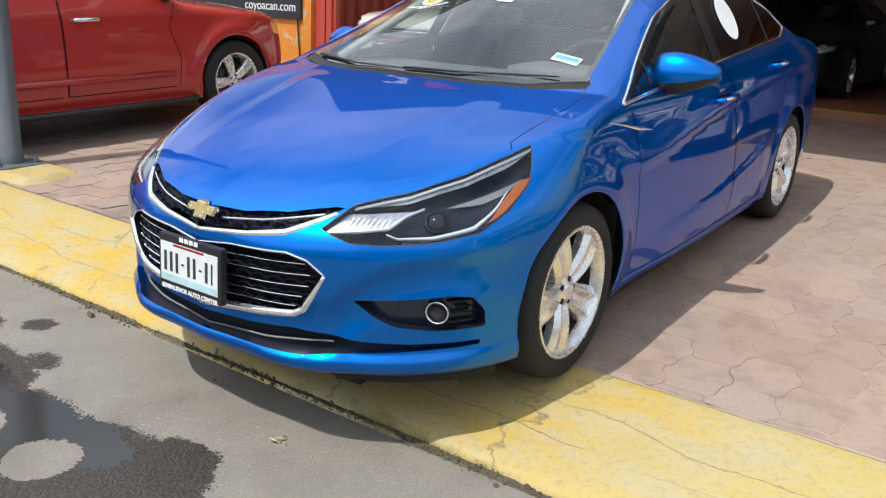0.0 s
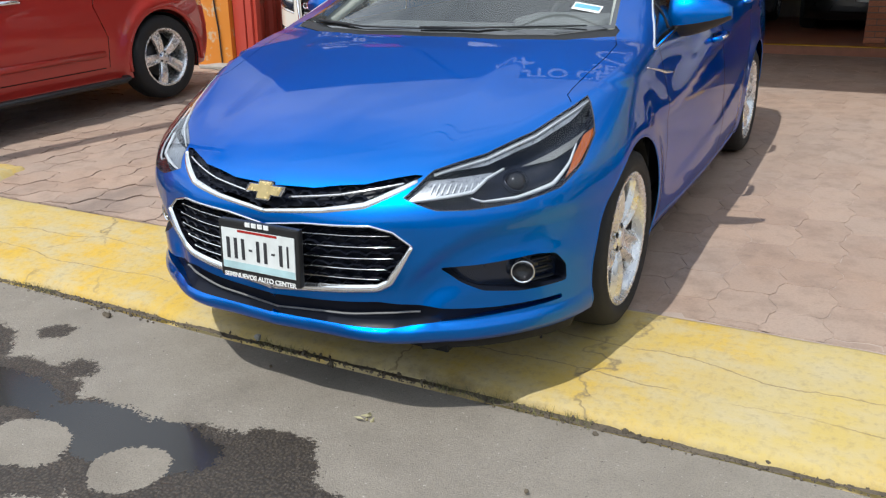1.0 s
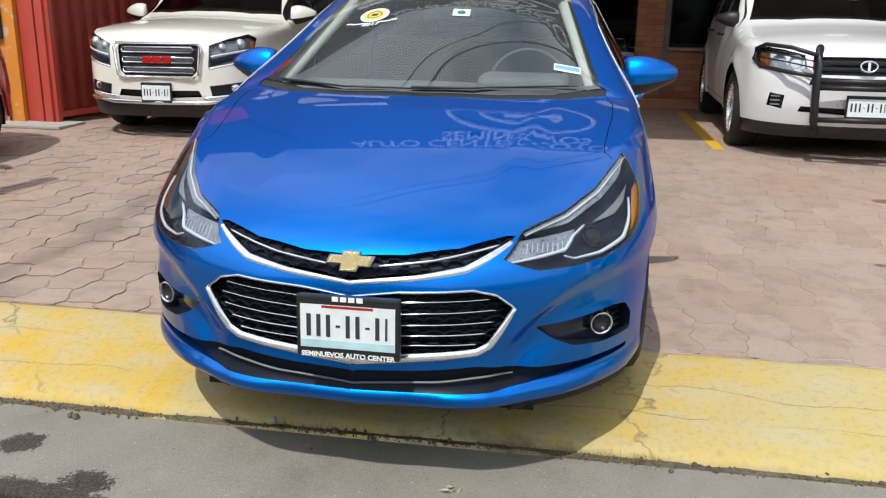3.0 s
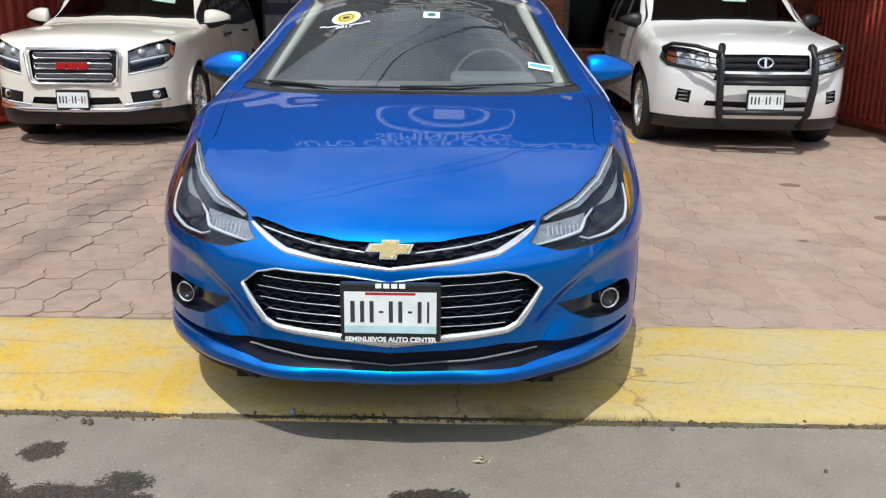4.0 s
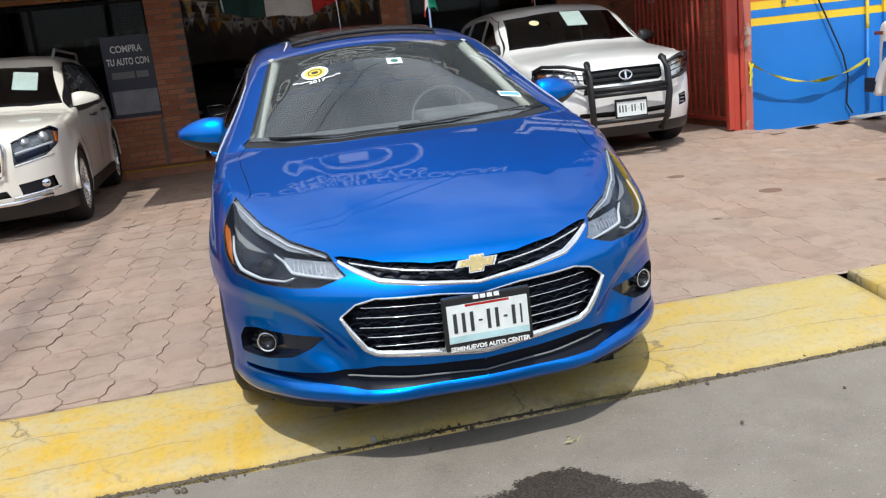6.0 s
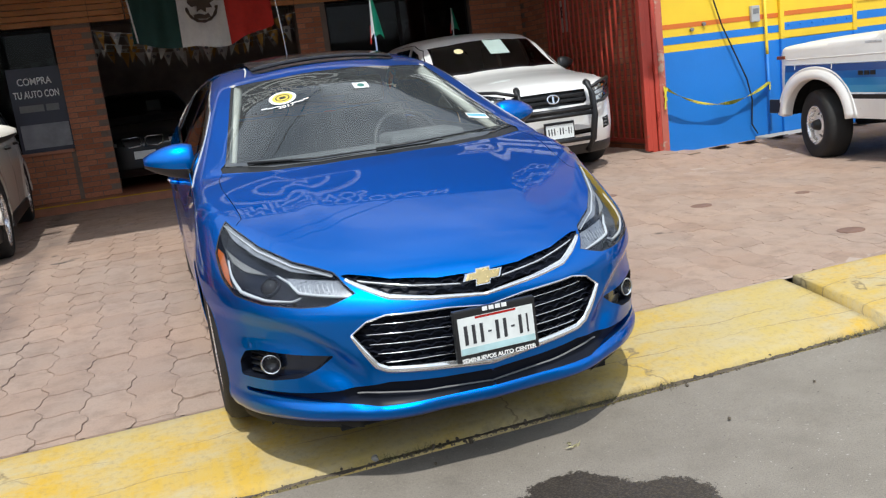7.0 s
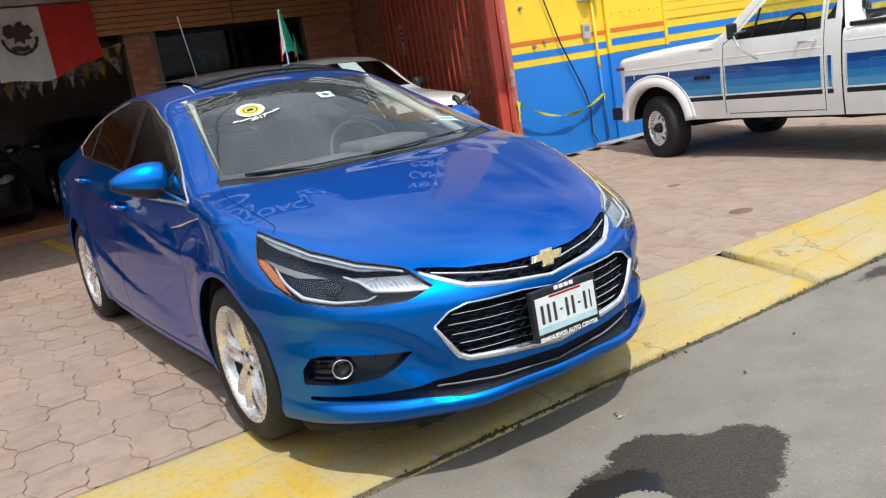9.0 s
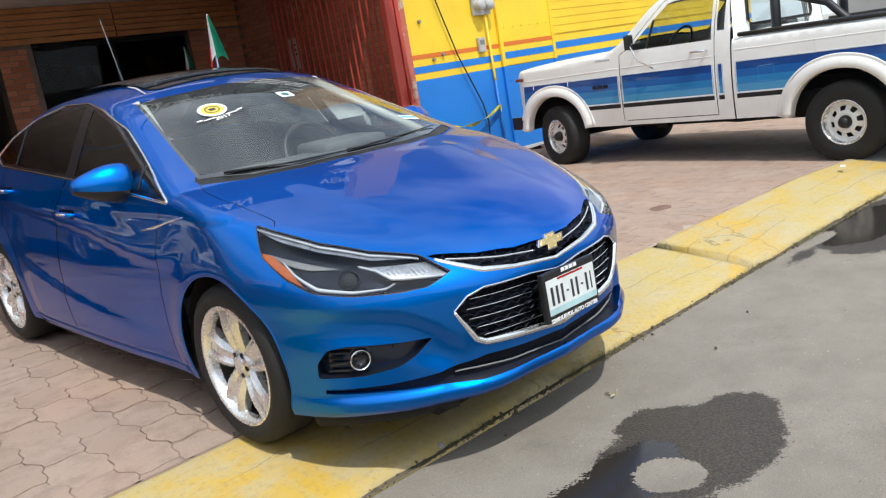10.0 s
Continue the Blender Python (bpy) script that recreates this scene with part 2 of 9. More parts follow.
def kerb_mat():
    m, nt, bs = shader("worn_yellow_kerb_paint")
    f = noise_fac(nt, 3.0, 10, 0.7, stretch=(1, 2.0, 1))
    g = noise_fac(nt, 0.9, 4)
    fine = noise_fac(nt, 40, 6, 0.7)
    yel = mixed(nt, ramp(nt, g, 0.38, 0.60), (0.57, 0.345, 0.020, 1), (0.50, 0.375, 0.12, 1))
    c = mixed(nt, ramp(nt, f, 0.38, 0.58), (0.48, 0.39, 0.21, 1), yel)
    # brush streaks across the kerb and rubbed pale ground
    streak = noise_fac(nt, 22, 5, 0.6, stretch=(1, 0.12, 0.3))
    c = mixed(nt, ramp(nt, streak, 0.46, 0.66, (0, 0, 0, 1), (0.30, 0.30, 0.30, 1)), c, (0.47, 0.39, 0.22, 1))
    c = mixed(nt, ramp(nt, noise_fac(nt, 2.2, 8, 0.65), 0.52, 0.68, (0, 0, 0, 1), (0.45, 0.45, 0.45, 1)), c, (0.43, 0.36, 0.22, 1))
    c = mixed(nt, ramp(nt, noise_fac(nt, 9, 8, 0.72), 0.20, 0.30), (0.40, 0.30, 0.14, 1), c)
    c = mixed(nt, ramp(nt, fine, 0.3, 0.5), mixed(nt, 0.35, c, (0.2, 0.16, 0.1, 1)), c)
    # a dark oval with a noisy rim, centred on the kerb edge near x 0.45
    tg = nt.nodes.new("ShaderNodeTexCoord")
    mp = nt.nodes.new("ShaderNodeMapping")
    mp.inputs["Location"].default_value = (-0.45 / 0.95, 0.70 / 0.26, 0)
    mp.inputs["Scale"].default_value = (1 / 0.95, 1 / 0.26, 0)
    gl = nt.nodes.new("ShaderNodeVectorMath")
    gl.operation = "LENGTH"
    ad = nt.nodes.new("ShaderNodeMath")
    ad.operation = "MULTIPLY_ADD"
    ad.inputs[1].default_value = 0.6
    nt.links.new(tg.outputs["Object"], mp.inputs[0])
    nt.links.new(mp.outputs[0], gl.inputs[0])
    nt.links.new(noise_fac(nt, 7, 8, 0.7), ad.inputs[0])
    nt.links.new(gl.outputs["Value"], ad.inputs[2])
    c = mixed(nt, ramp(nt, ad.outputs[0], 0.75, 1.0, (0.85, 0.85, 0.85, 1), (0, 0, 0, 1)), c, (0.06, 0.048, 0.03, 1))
    vo = node(nt, "ShaderNodeTexVoronoi", Scale=0.62)
    vo.feature = "DISTANCE_TO_EDGE"
    tc = nt.nodes.new("ShaderNodeTexCoord")
    wob = node(nt, "ShaderNodeTexNoise", Scale=6.0, Detail=5.0)
    add = nt.nodes.new("ShaderNodeVectorMath")
    add.operation = "MULTIPLY_ADD"
    add.inputs[1].default_value = (0.22, 0.22, 0.22)
    nt.links.new(tc.outputs["Object"], wob.inputs["Vector"])
    nt.links.new(wob.outputs["Color"], add.inputs[0])
    nt.links.new(tc.outputs["Object"], add.inputs[2])
    nt.links.new(add.outputs[0], vo.inputs["Vector"])
    # long hairline cracks run along the kerb
    xyz = nt.nodes.new("ShaderNodeSeparateXYZ")
    nt.links.new(tc.outputs["Object"], xyz.inputs[0])
    lines = []
    for at, sway in ((-0.36, 0.30), (-0.16, 0.42)):
        big = noise_fac(nt, 0.7, 2, 0.5, stretch=(1, 0.0, 1) if at < -0.3 else (1.4, 0.0, 1))
        jag = noise_fac(nt, 9.0, 6, 0.7)
        pos = None
        for src, k in ((big, sway), (jag, 0.05)):
            mm = nt.nodes.new("ShaderNodeMath")
            mm.operation = "MULTIPLY_ADD"
            nt.links.new(src, mm.inputs[0])
            mm.inputs[1].default_value = k
            if pos is None:
                nt.links.new(xyz.outputs[1], mm.inputs[2])
            else:
                nt.links.new(pos, mm.inputs[2])
            pos = mm.outputs[0]
        cmpn = nt.nodes.new("ShaderNodeMath")
        cmpn.operation = "SUBTRACT"
        nt.links.new(pos, cmpn.inputs[0])
        cmpn.inputs[1].default_value = at + sway * 0.5 + 0.025
        ab = nt.nodes.new("ShaderNodeMath")
        ab.operation = "ABSOLUTE"
        nt.links.new(cmpn.outputs[0], ab.inputs[0])
        lines.append(mixed(nt, ramp(nt, noise_fac(nt, 1.1 - at, 3), 0.40, 0.48), (1, 1, 1, 1), ramp(nt, ab.outputs[0], 0.0003, 0.0017)))
    crack = mixed(nt, ramp(nt, noise_fac(nt, 1.3, 3), 0.50, 0.56), (1, 1, 1, 1), ramp(nt, vo.outputs["Distance"], 0.0001, 0.0007))
    crack = mixed(nt, 1.0, mixed(nt, 1.0, crack, lines[0], "MULTIPLY"), lines[1], "MULTIPLY")
    c = mixed(nt, crack, (0.24, 0.18, 0.09, 1), c)
    nt.links.new(c, bs.inputs["Base Color"])
    bs.inputs["Roughness"].default_value = 0.7
    bump(nt, bs, mixed(nt, crack, (0, 0, 0, 1), fine), 0.45, 0.006)
    return m


# wet stains on the carriageway: centre x, y and half sizes
STAINS = [(-1.52, -1.25, 0.44, 0.36), (-1.16, -0.86, 0.075, 0.075), (-0.95, -1.35, 0.42, 0.30), (-0.82, -1.04, 0.10, 0.065),
          (-0.50, -1.42, 0.34, 0.27), (-0.10, -1.36, 0.32, 0.24), (0.13, -1.22, 0.22, 0.18), (0.33, -1.37, 0.21, 0.17), (0.06, -1.54, 0.26, 0.11),
          (3.42, -0.95, 0.90, 0.44), (2.46, -0.72, 0.20, 0.055)]
DRY = [(-0.56, -1.45, 0.165, 0.12), (-0.17, -1.41, 0.115, 0.12), (2.86, -0.64, 0.20, 0.075), (-1.0, -1.52, 0.2, 0.07)]
POOLS = [(-0.32, -1.28, 0.36, 0.15), (-0.95, -1.25, 0.3, 0.1), (3.3, -0.8, 0.6, 0.25)]


def road_mat():
    m, nt, bs = shader("worn_grey_road")
    tc = nt.nodes.new("ShaderNodeTexCoord")
    sep = nt.nodes.new("ShaderNodeSeparateXYZ")
    nt.links.new(tc.outputs["Object"], sep.inputs[0])

    def math_node(op, a, b=None):
        n = nt.nodes.new("ShaderNodeMath")
        n.operation = op
        for i, v in enumerate((a, b)):
            if v is None:
                continue
            if isinstance(v, (int, float)):
                n.inputs[i].default_value = v
            else:
                nt.links.new(v, n.inputs[i])
        return n.outputs[0]

    def field(blobs):
        out = None
        for x, y, rx, ry in blobs:
            dx = math_node("MULTIPLY", math_node("SUBTRACT", sep.outputs[0], x), 1 / rx)
            dy = math_node("MULTIPLY", math_node("SUBTRACT", sep.outputs[1], y), 1 / ry)
            d = math_node("SQRT", math_node("ADD", math_node("MULTIPLY", dx, dx), math_node("MULTIPLY", dy, dy)))
            d = math_node("MULTIPLY", math_node("SUBTRACT", d, 1.0), min(rx, ry))
            out = d if out is None else math_node("MINIMUM", out, d)
        return out

    # coarse grit shows at the edge of the wet ground
    grit = node(nt, "ShaderNodeTexVoronoi", Scale=95.0)
    nt.links.new(tc.outputs["Object"], grit.inputs["Vector"])
    gritd = grit.outputs["Distance"]
    wob = math_node("MULTIPLY", math_node("SUBTRACT", noise_fac(nt, 7.0, 10, 0.80), 0.5), 0.19)
    wob = math_node("ADD", wob, math_node("MULTIPLY", math_node("SUBTRACT", gritd, 0.45), 0.036))
    wet = math_node("LESS_THAN", math_node("ADD", field(STAINS), wob), 0.0)
    dry = math_node("GREATER_THAN", math_node("ADD", field(DRY), math_node("MULTIPLY", wob, 0.55)), 0.0)
    wet = math_node("MULTIPLY", wet, dry)
    fine = noise_fac(nt, 160, 6, 0.7)
    mid = noise_fac(nt, 5, 7, 0.62)
    big = noise_fac(nt, 0.8, 4)
    c = mixed(nt, ramp(nt, mid, 0.3, 0.7), (0.205, 0.176, 0.142, 1), (0.275, 0.240, 0.196, 1))
    c = mixed(nt, ramp(nt, big, 0.35, 0.65), c, mixed(nt, 0.25, c, (0.40, 0.36, 0.30, 1)))
    c = mixed(nt, ramp(nt, fine, 0.30, 0.55), mixed(nt, 0.42, c, (0.08, 0.07, 0.06, 1)), c)
    # dark specks, pale grains and a few old spots
    speck = noise_fac(nt, 55, 3, 0.5)
    c = mixed(nt, ramp(nt, speck, 0.25, 0.29), (0.10, 0.085, 0.07, 1), c)
    c = mixed(nt, ramp(nt, noise_fac(nt, 75, 2, 0.5), 0.70, 0.74), c, (0.42, 0.39, 0.34, 1))
    c = mixed(nt, ramp(nt, noise_fac(nt, 2.6, 6, 0.7), 0.28, 0.36, (0.35, 0.35, 0.35, 1), (0, 0, 0, 1)), c, (0.12, 0.10, 0.085, 1))
    pool = math_node("LESS_THAN", math_node("ADD", field(POOLS), math_node("MULTIPLY", wob, 0.8)), 0.0)
    wetc = mixed(nt, ramp(nt, gritd, 0.15, 0.6), (0.085, 0.068, 0.052, 1), (0.036, 0.029, 0.023, 1))
    wetc = mixed(nt, pool, wetc, (0.030, 0.026, 0.022, 1))
    c2 = mixed(nt, wet, c, wetc)
    nt.links.new(c2, bs.inputs["Base Color"])
    nt.links.new(mixed(nt, wet, (0.9, 0.9, 0.9, 1), mixed(nt, pool, (0.50, 0.50, 0.50, 1), (0.13, 0.13, 0.13, 1))), bs.inputs["Roughness"])
    relief = mixed(nt, wet, fine, mixed(nt, pool, mixed(nt, 0.6, fine, gritd), (0.5, 0.5, 0.5, 1)))
    bump(nt, bs, relief, 0.6, 0.006)
    return m


M_KERB = kerb_mat()
M_ROAD = road_mat()


def paver_mat(name, per):
    m, nt, bs = shader(name)
    if per == "object":
        rnd = nt.nodes.new("ShaderNodeObjectInfo").outputs["Random"]
    else:
        rnd = nt.nodes.new("ShaderNodeNewGeometry").outputs["Random Per Island"]
    # stain and grain follow the ground, in world metres
    ge = nt.nodes.new("ShaderNodeNewGeometry")

    def nz(scale, detail, rough):
        n = node(nt, "ShaderNodeTexNoise", Scale=scale, Detail=detail, Roughness=rough)
        nt.links.new(ge.outputs["Position"], n.inputs["Vector"])
        return n.outputs["Fac"]
    base = ramp(nt, rnd, 0, 1, (0.355, 0.240, 0.175, 1), (0.425, 0.297, 0.220, 1))
    worn = mixed(nt, ramp(nt, nz(1.1, 5, 0.6), 0.38, 0.62), base, mixed(nt, 0.55, base, (0.36, 0.285, 0.235, 1)))
    dirt = mixed(nt, ramp(nt, nz(7, 8, 0.7), 0.30, 0.52), mixed(nt, 0.48, worn, (0.16, 0.110, 0.085, 1)), worn)
    fine = nz(110, 6, 0.7)
    c = mixed(nt, ramp(nt, fine, 0.32, 0.55), mixed(nt, 0.25, dirt, (0.12, 0.09, 0.08, 1)), dirt)
    c = mixed(nt, ramp(nt, nz(2.4, 3, 0.5), 0.24, 0.29), (0.10, 0.075, 0.062, 1), c)
    # an old drip track left by parked cars
    xyz = nt.nodes.new("ShaderNodeSeparateXYZ")
    nt.links.new(ge.outputs["Position"], xyz.inputs[0])
    off = nt.nodes.new("ShaderNodeMath")
    off.operation = "ADD"
    off.inputs[1].default_value = 2.15
    nt.links.new(xyz.outputs[0], off.inputs[0])
    wob = nt.nodes.new("ShaderNodeMath")
    wob.operation = "MULTIPLY_ADD"
    nt.links.new(nz(1.7, 5, 0.6), wob.inputs[0])
    wob.inputs[1].default_value = 0.7
    wob.inputs[2].default_value = -0.35
    ds = nt.nodes.new("ShaderNodeMath")
    ds.operation = "ADD"
    nt.links.new(off.outputs[0], ds.inputs[0])
    nt.links.new(wob.outputs[0], ds.inputs[1])
    ab = nt.nodes.new("ShaderNodeMath")
    ab.operation = "ABSOLUTE"
    nt.links.new(ds.outputs[0], ab.inputs[0])
    c = mixed(nt, ramp(nt, ab.outputs[0], 0.02, 0.20, (0.55, 0.55, 0.55, 1), (0, 0, 0, 1)), c, (0.14, 0.105, 0.09, 1))
    nt.links.new(c, bs.inputs["Base Color"])
    bs.inputs["Roughness"].default_value = 0.82
    bump(nt, bs, fine, 0.45, 0.005)
    return m


M_PAVER = paver_mat("pink_paver", "object")
M_PAVER2 = paver_mat("pink_paver_far", "island")


def joint_mat():
    """Sand between the blocks: pale and dry on one side of the forecourt, dark and washed out on the other."""
    m, nt, bs = shader("sandy_joint")
    ge = nt.nodes.new("ShaderNodeNewGeometry")
    xyz = nt.nodes.new("ShaderNodeSeparateXYZ")
    nt.links.new(ge.outputs["Position"], xyz.inputs[0])
    n = node(nt, "ShaderNodeTexNoise", Scale=3.0, Detail=6.0, Roughness=0.7)
    nt.links.new(ge.outputs["Position"], n.inputs["Vector"])
    dry = nt.nodes.new("ShaderNodeMath")
    dry.operation = "MULTIPLY_ADD"
    nt.links.new(xyz.outputs[0], dry.inputs[0])
    dry.inputs[1].default_value = 0.25
    nt.links.new(n.outputs["Fac"], dry.inputs[2])
    c = mixed(nt, ramp(nt, dry.outputs[0], 0.30, 0.95), (0.25, 0.185, 0.145, 1), (0.42, 0.33, 0.27, 1))
    nt.links.new(c, bs.inputs["Base Color"])
    bs.inputs["Roughness"].default_value = 0.95
    return m


M_JOINT = joint_mat()
M_DIRT = plain("gutter_dirt", (0.125, 0.10, 0.070), 0.95, var=0.5, scale=30, bumpy=0.6)
M_DRYGRASS = plain("dry_gutter_grass", (0.16, 0.15, 0.06), 0.9, var=0.4)
M_CONCRETE = plain("pale_concrete", (0.38, 0.36, 0.32), 0.9, var=0.2, scale=8, bumpy=0.4)


M_STREETWALL = plain("grey_street_render", (0.34, 0.33, 0.31), 0.9, var=0.3, scale=0.6)
M_RUSTCAP = plain("rusty_cap", (0.20, 0.115, 0.085), 0.8, var=0.4, scale=30)
M_TANWALL = plain("tan_render", (0.58, 0.40, 0.26), 0.9, var=0.2, scale=2)
# ---- building helpers ----
from mathutils import geometry


def part(name, bm, material, parent=None, label="", smooth=False):
    """Links a bmesh as one mesh object, under a thing or a part."""
    me = bpy.data.meshes.new(name)
    bm.to_mesh(me)
    bm.free()
    return part_mesh(name, me, material, parent, label, smooth)


def part_mesh(name, me, material, parent=None, label="", smooth=False):
    if material is not None and not len(me.materials):
        me.materials.append(material)
    if smooth:
        me.shade_smooth()
    ob = new(name, me)
    if parent is not None:
        ob.parent = parent
    if label:
        ob["label"] = label
    return ob


def thing(name, m, label, category, group="", kind=""):
    """An empty at the base of a thing, which carries its parts."""
    ob = new(name)
    ob.matrix_world = m
    ob.empty_display_size = 0.1
    return tagged(ob, label, category, group, kind)


def add_box(bm, x0, x1, y0, y1, z0, z1, bevel=0.0, m=None):
    vs = [bm.verts.new((x, y, z)) for z in (z0, z1) for y in (y0, y1) for x in (x0, x1)]
    fs = [bm.faces.new([vs[i] for i in q]) for q in ((0, 2, 3, 1), (4, 5, 7, 6), (0, 1, 5, 4), (2, 6, 7, 3), (0, 4, 6, 2), (1, 3, 7, 5))]
    if bevel:
        out = bmesh.ops.bevel(bm, geom=list({e for f in fs for e in f.edges}), offset=bevel, segments=2, affect="EDGES", profile=0.6)
        vs = list({v for f in out["faces"] for v in f.verts} | {v for v in vs if v.is_valid})
    if m is not None:
        bmesh.ops.transform(bm, matrix=m, verts=[v for v in vs if v.is_valid])
    return bm


def box(x0, x1, y0, y1, z0, z1, bevel=0.0):
    return add_box(bmesh.new(), x0, x1, y0, y1, z0, z1, bevel)


def tube(points, radius, sides=8, closed=False, bm=None, flat=1.0):
    """A round bar along points."""
    bm = bm or bmesh.new()
    pts = [Vector(p) for p in points]
    n = len(pts)
    rings = []
    up = Vector((0, 0, 1))
    for i, p in enumerate(pts):
        a, b = (pts[i - 1], pts[(i + 1) % n]) if closed else (pts[max(i - 1, 0)], pts[min(i + 1, n - 1)])
        t = (b - a).normalized()
        ref = up if abs(t.dot(up)) < 0.95 else Vector((1, 0, 0))
        u = t.cross(ref).normalized()
        w = u.cross(t)
        r = radius[i] if isinstance(radius, (list, tuple)) else radius
        rings.append([bm.verts.new(p + r * (math.cos(k * math.tau / sides) * u + flat * math.sin(k * math.tau / sides) * w)) for k in range(sides)])
    m = n if closed else n - 1
    for i in range(m):
        A, B = rings[i], rings[(i + 1) % n]
        for k in range(sides):
            bm.faces.new((A[k], A[(k + 1) % sides], B[(k + 1) % sides], B[k]))
    if not closed:
        bm.faces.new(rings[0][::-1])
        bm.faces.new(rings[-1])
    return bm


def lathe(profile, segs=48, axis="x", bm=None):
    """Turns (radius, along) pairs about an axis; the along of a pair counts outwards."""
    bm = bm or bmesh.new()
    rings = []
    for r, a in profile:
        ring = []
        for k in range(segs):
            c, s = math.cos(k * math.tau / segs) * r, math.sin(k * math.tau / segs) * r
            ring.append(bm.verts.new({"x": (a, c, s), "y": (c, a, s), "z": (c, s, a)}[axis]))
        rings.append(ring)
    for A, B in zip(rings, rings[1:]):
        for k in range(segs):
            bm.faces.new((A[k], A[(k + 1) % segs], B[(k + 1) % segs], B[k]))
    return bm


def lettering(name, text, size, m, material, parent=None, label="", depth=0.002, bold=0.0, width=None):
    cu = bpy.data.curves.new(name, "FONT")
    cu.body, cu.size, cu.extrude, cu.offset = text, size, depth, bold
    cu.align_x, cu.align_y = "CENTER", "CENTER"
    tmp = bpy.data.objects.new(name, cu)
    scene.collection.objects.link(tmp)
    dg = bpy.context.evaluated_depsgraph_get()
    me = bpy.data.meshes.new_from_object(tmp.evaluated_get(dg))
    bpy.data.objects.remove(tmp)
    if width:
        xs = [v.co.x for v in me.vertices]
        k = width / max(1e-6, max(xs) - min(xs))
        for v in me.vertices:
            v.co.x *= k
    me.materials.clear()
    me.materials.append(material)
    ob = new(name, me)
    if parent is not None:
        ob.parent = parent
    ob.matrix_basis = m
    if label:
        ob["label"] = label
    return ob


def bars_text(name, widths, h, m, material, parent=None, gap=0.3):
    """A row of plain bars in place of a word or number."""
    bm = bmesh.new()
    total = sum(widths) + gap * h * (len(widths) - 1)
    x = -total / 2
    for w in widths:
        add_box(bm, x, x + w, -h / 2, h / 2, 0, 0.002)
        x += w + gap * h
    ob = part(name, bm, material, parent)
    ob.matrix_basis = m
    return ob


def curve(*knots):
    """A smooth run through (at, value) knots, for arrays; monotone between knots."""
    xs = np.array([k[0] for k in knots], float)
    ys = np.array([k[1] for k in knots], float)
    h = np.diff(xs)
    d = np.diff(ys) / h
    m = np.zeros(len(xs))
    m[0], m[-1] = d[0], d[-1]
    for i in range(1, len(xs) - 1):
        if d[i - 1] * d[i] > 0:
            w1, w2 = 2 * h[i] + h[i - 1], h[i] + 2 * h[i - 1]
            m[i] = (w1 + w2) / (w1 / d[i - 1] + w2 / d[i])

    def f(x):
        x = np.clip(np.asarray(x, float), xs[0], xs[-1])
        i = np.clip(np.searchsorted(xs, x, "right") - 1, 0, len(h) - 1)
        t = (x - xs[i]) / h[i]
        return (ys[i] * (1 + 2 * t) * (1 - t) ** 2 + h[i] * m[i] * t * (1 - t) ** 2
                + ys[i + 1] * t * t * (3 - 2 * t) + h[i] * m[i + 1] * t * t * (t - 1))
    return f


def soft(sig, *knots):
    """The same run with its bends eased over sig metres, so that gloss flows over it evenly."""
    f = curve(*knots)
    x0, x1 = knots[0][0], knots[-1][0]
    h = min(sig / 4, 0.01)
    xs = np.arange(x0 - 6 * sig, x1 + 6 * sig, h)
    d0, d1 = (f(x0 + 1e-4) - f(x0)) / 1e-4, (f(x1) - f(x1 - 1e-4)) / 1e-4
    ys = f(xs) + np.where(xs < x0, (xs - x0) * d0, 0) + np.where(xs > x1, (xs - x1) * d1, 0)
    k = np.arange(-int(3 * sig / h), int(3 * sig / h) + 1) * h
    w = np.exp(-0.5 * (k / sig) ** 2)
    w /= w.sum()
    n = len(k) // 2
    ys = np.convolve(ys, w, "valid")
    xs = xs[n:len(xs) - n]
    m = np.gradient(ys, h)

    def g(x):
        x = np.clip(np.asarray(x, float), xs[0], xs[-1] - 1e-9)
        i = np.clip(((x - xs[0]) / h).astype(int), 0, len(xs) - 2)
        t = (x - xs[i]) / h
        return (ys[i] * (1 + 2 * t) * (1 - t) ** 2 + h * m[i] * t * (1 - t) ** 2 + ys[i + 1] * t * t * (3 - 2 * t) + h * m[i + 1] * t * t * (t - 1))
    return g


def smax(a, b, k):
    h = np.maximum(k - np.abs(a - b), 0) / k
    return np.maximum(a, b) + h * h * k * 0.25


def step_up(a, b, x):
    t = np.clip((x - a) / (b - a), 0, 1)
    return t * t * (3 - 2 * t)


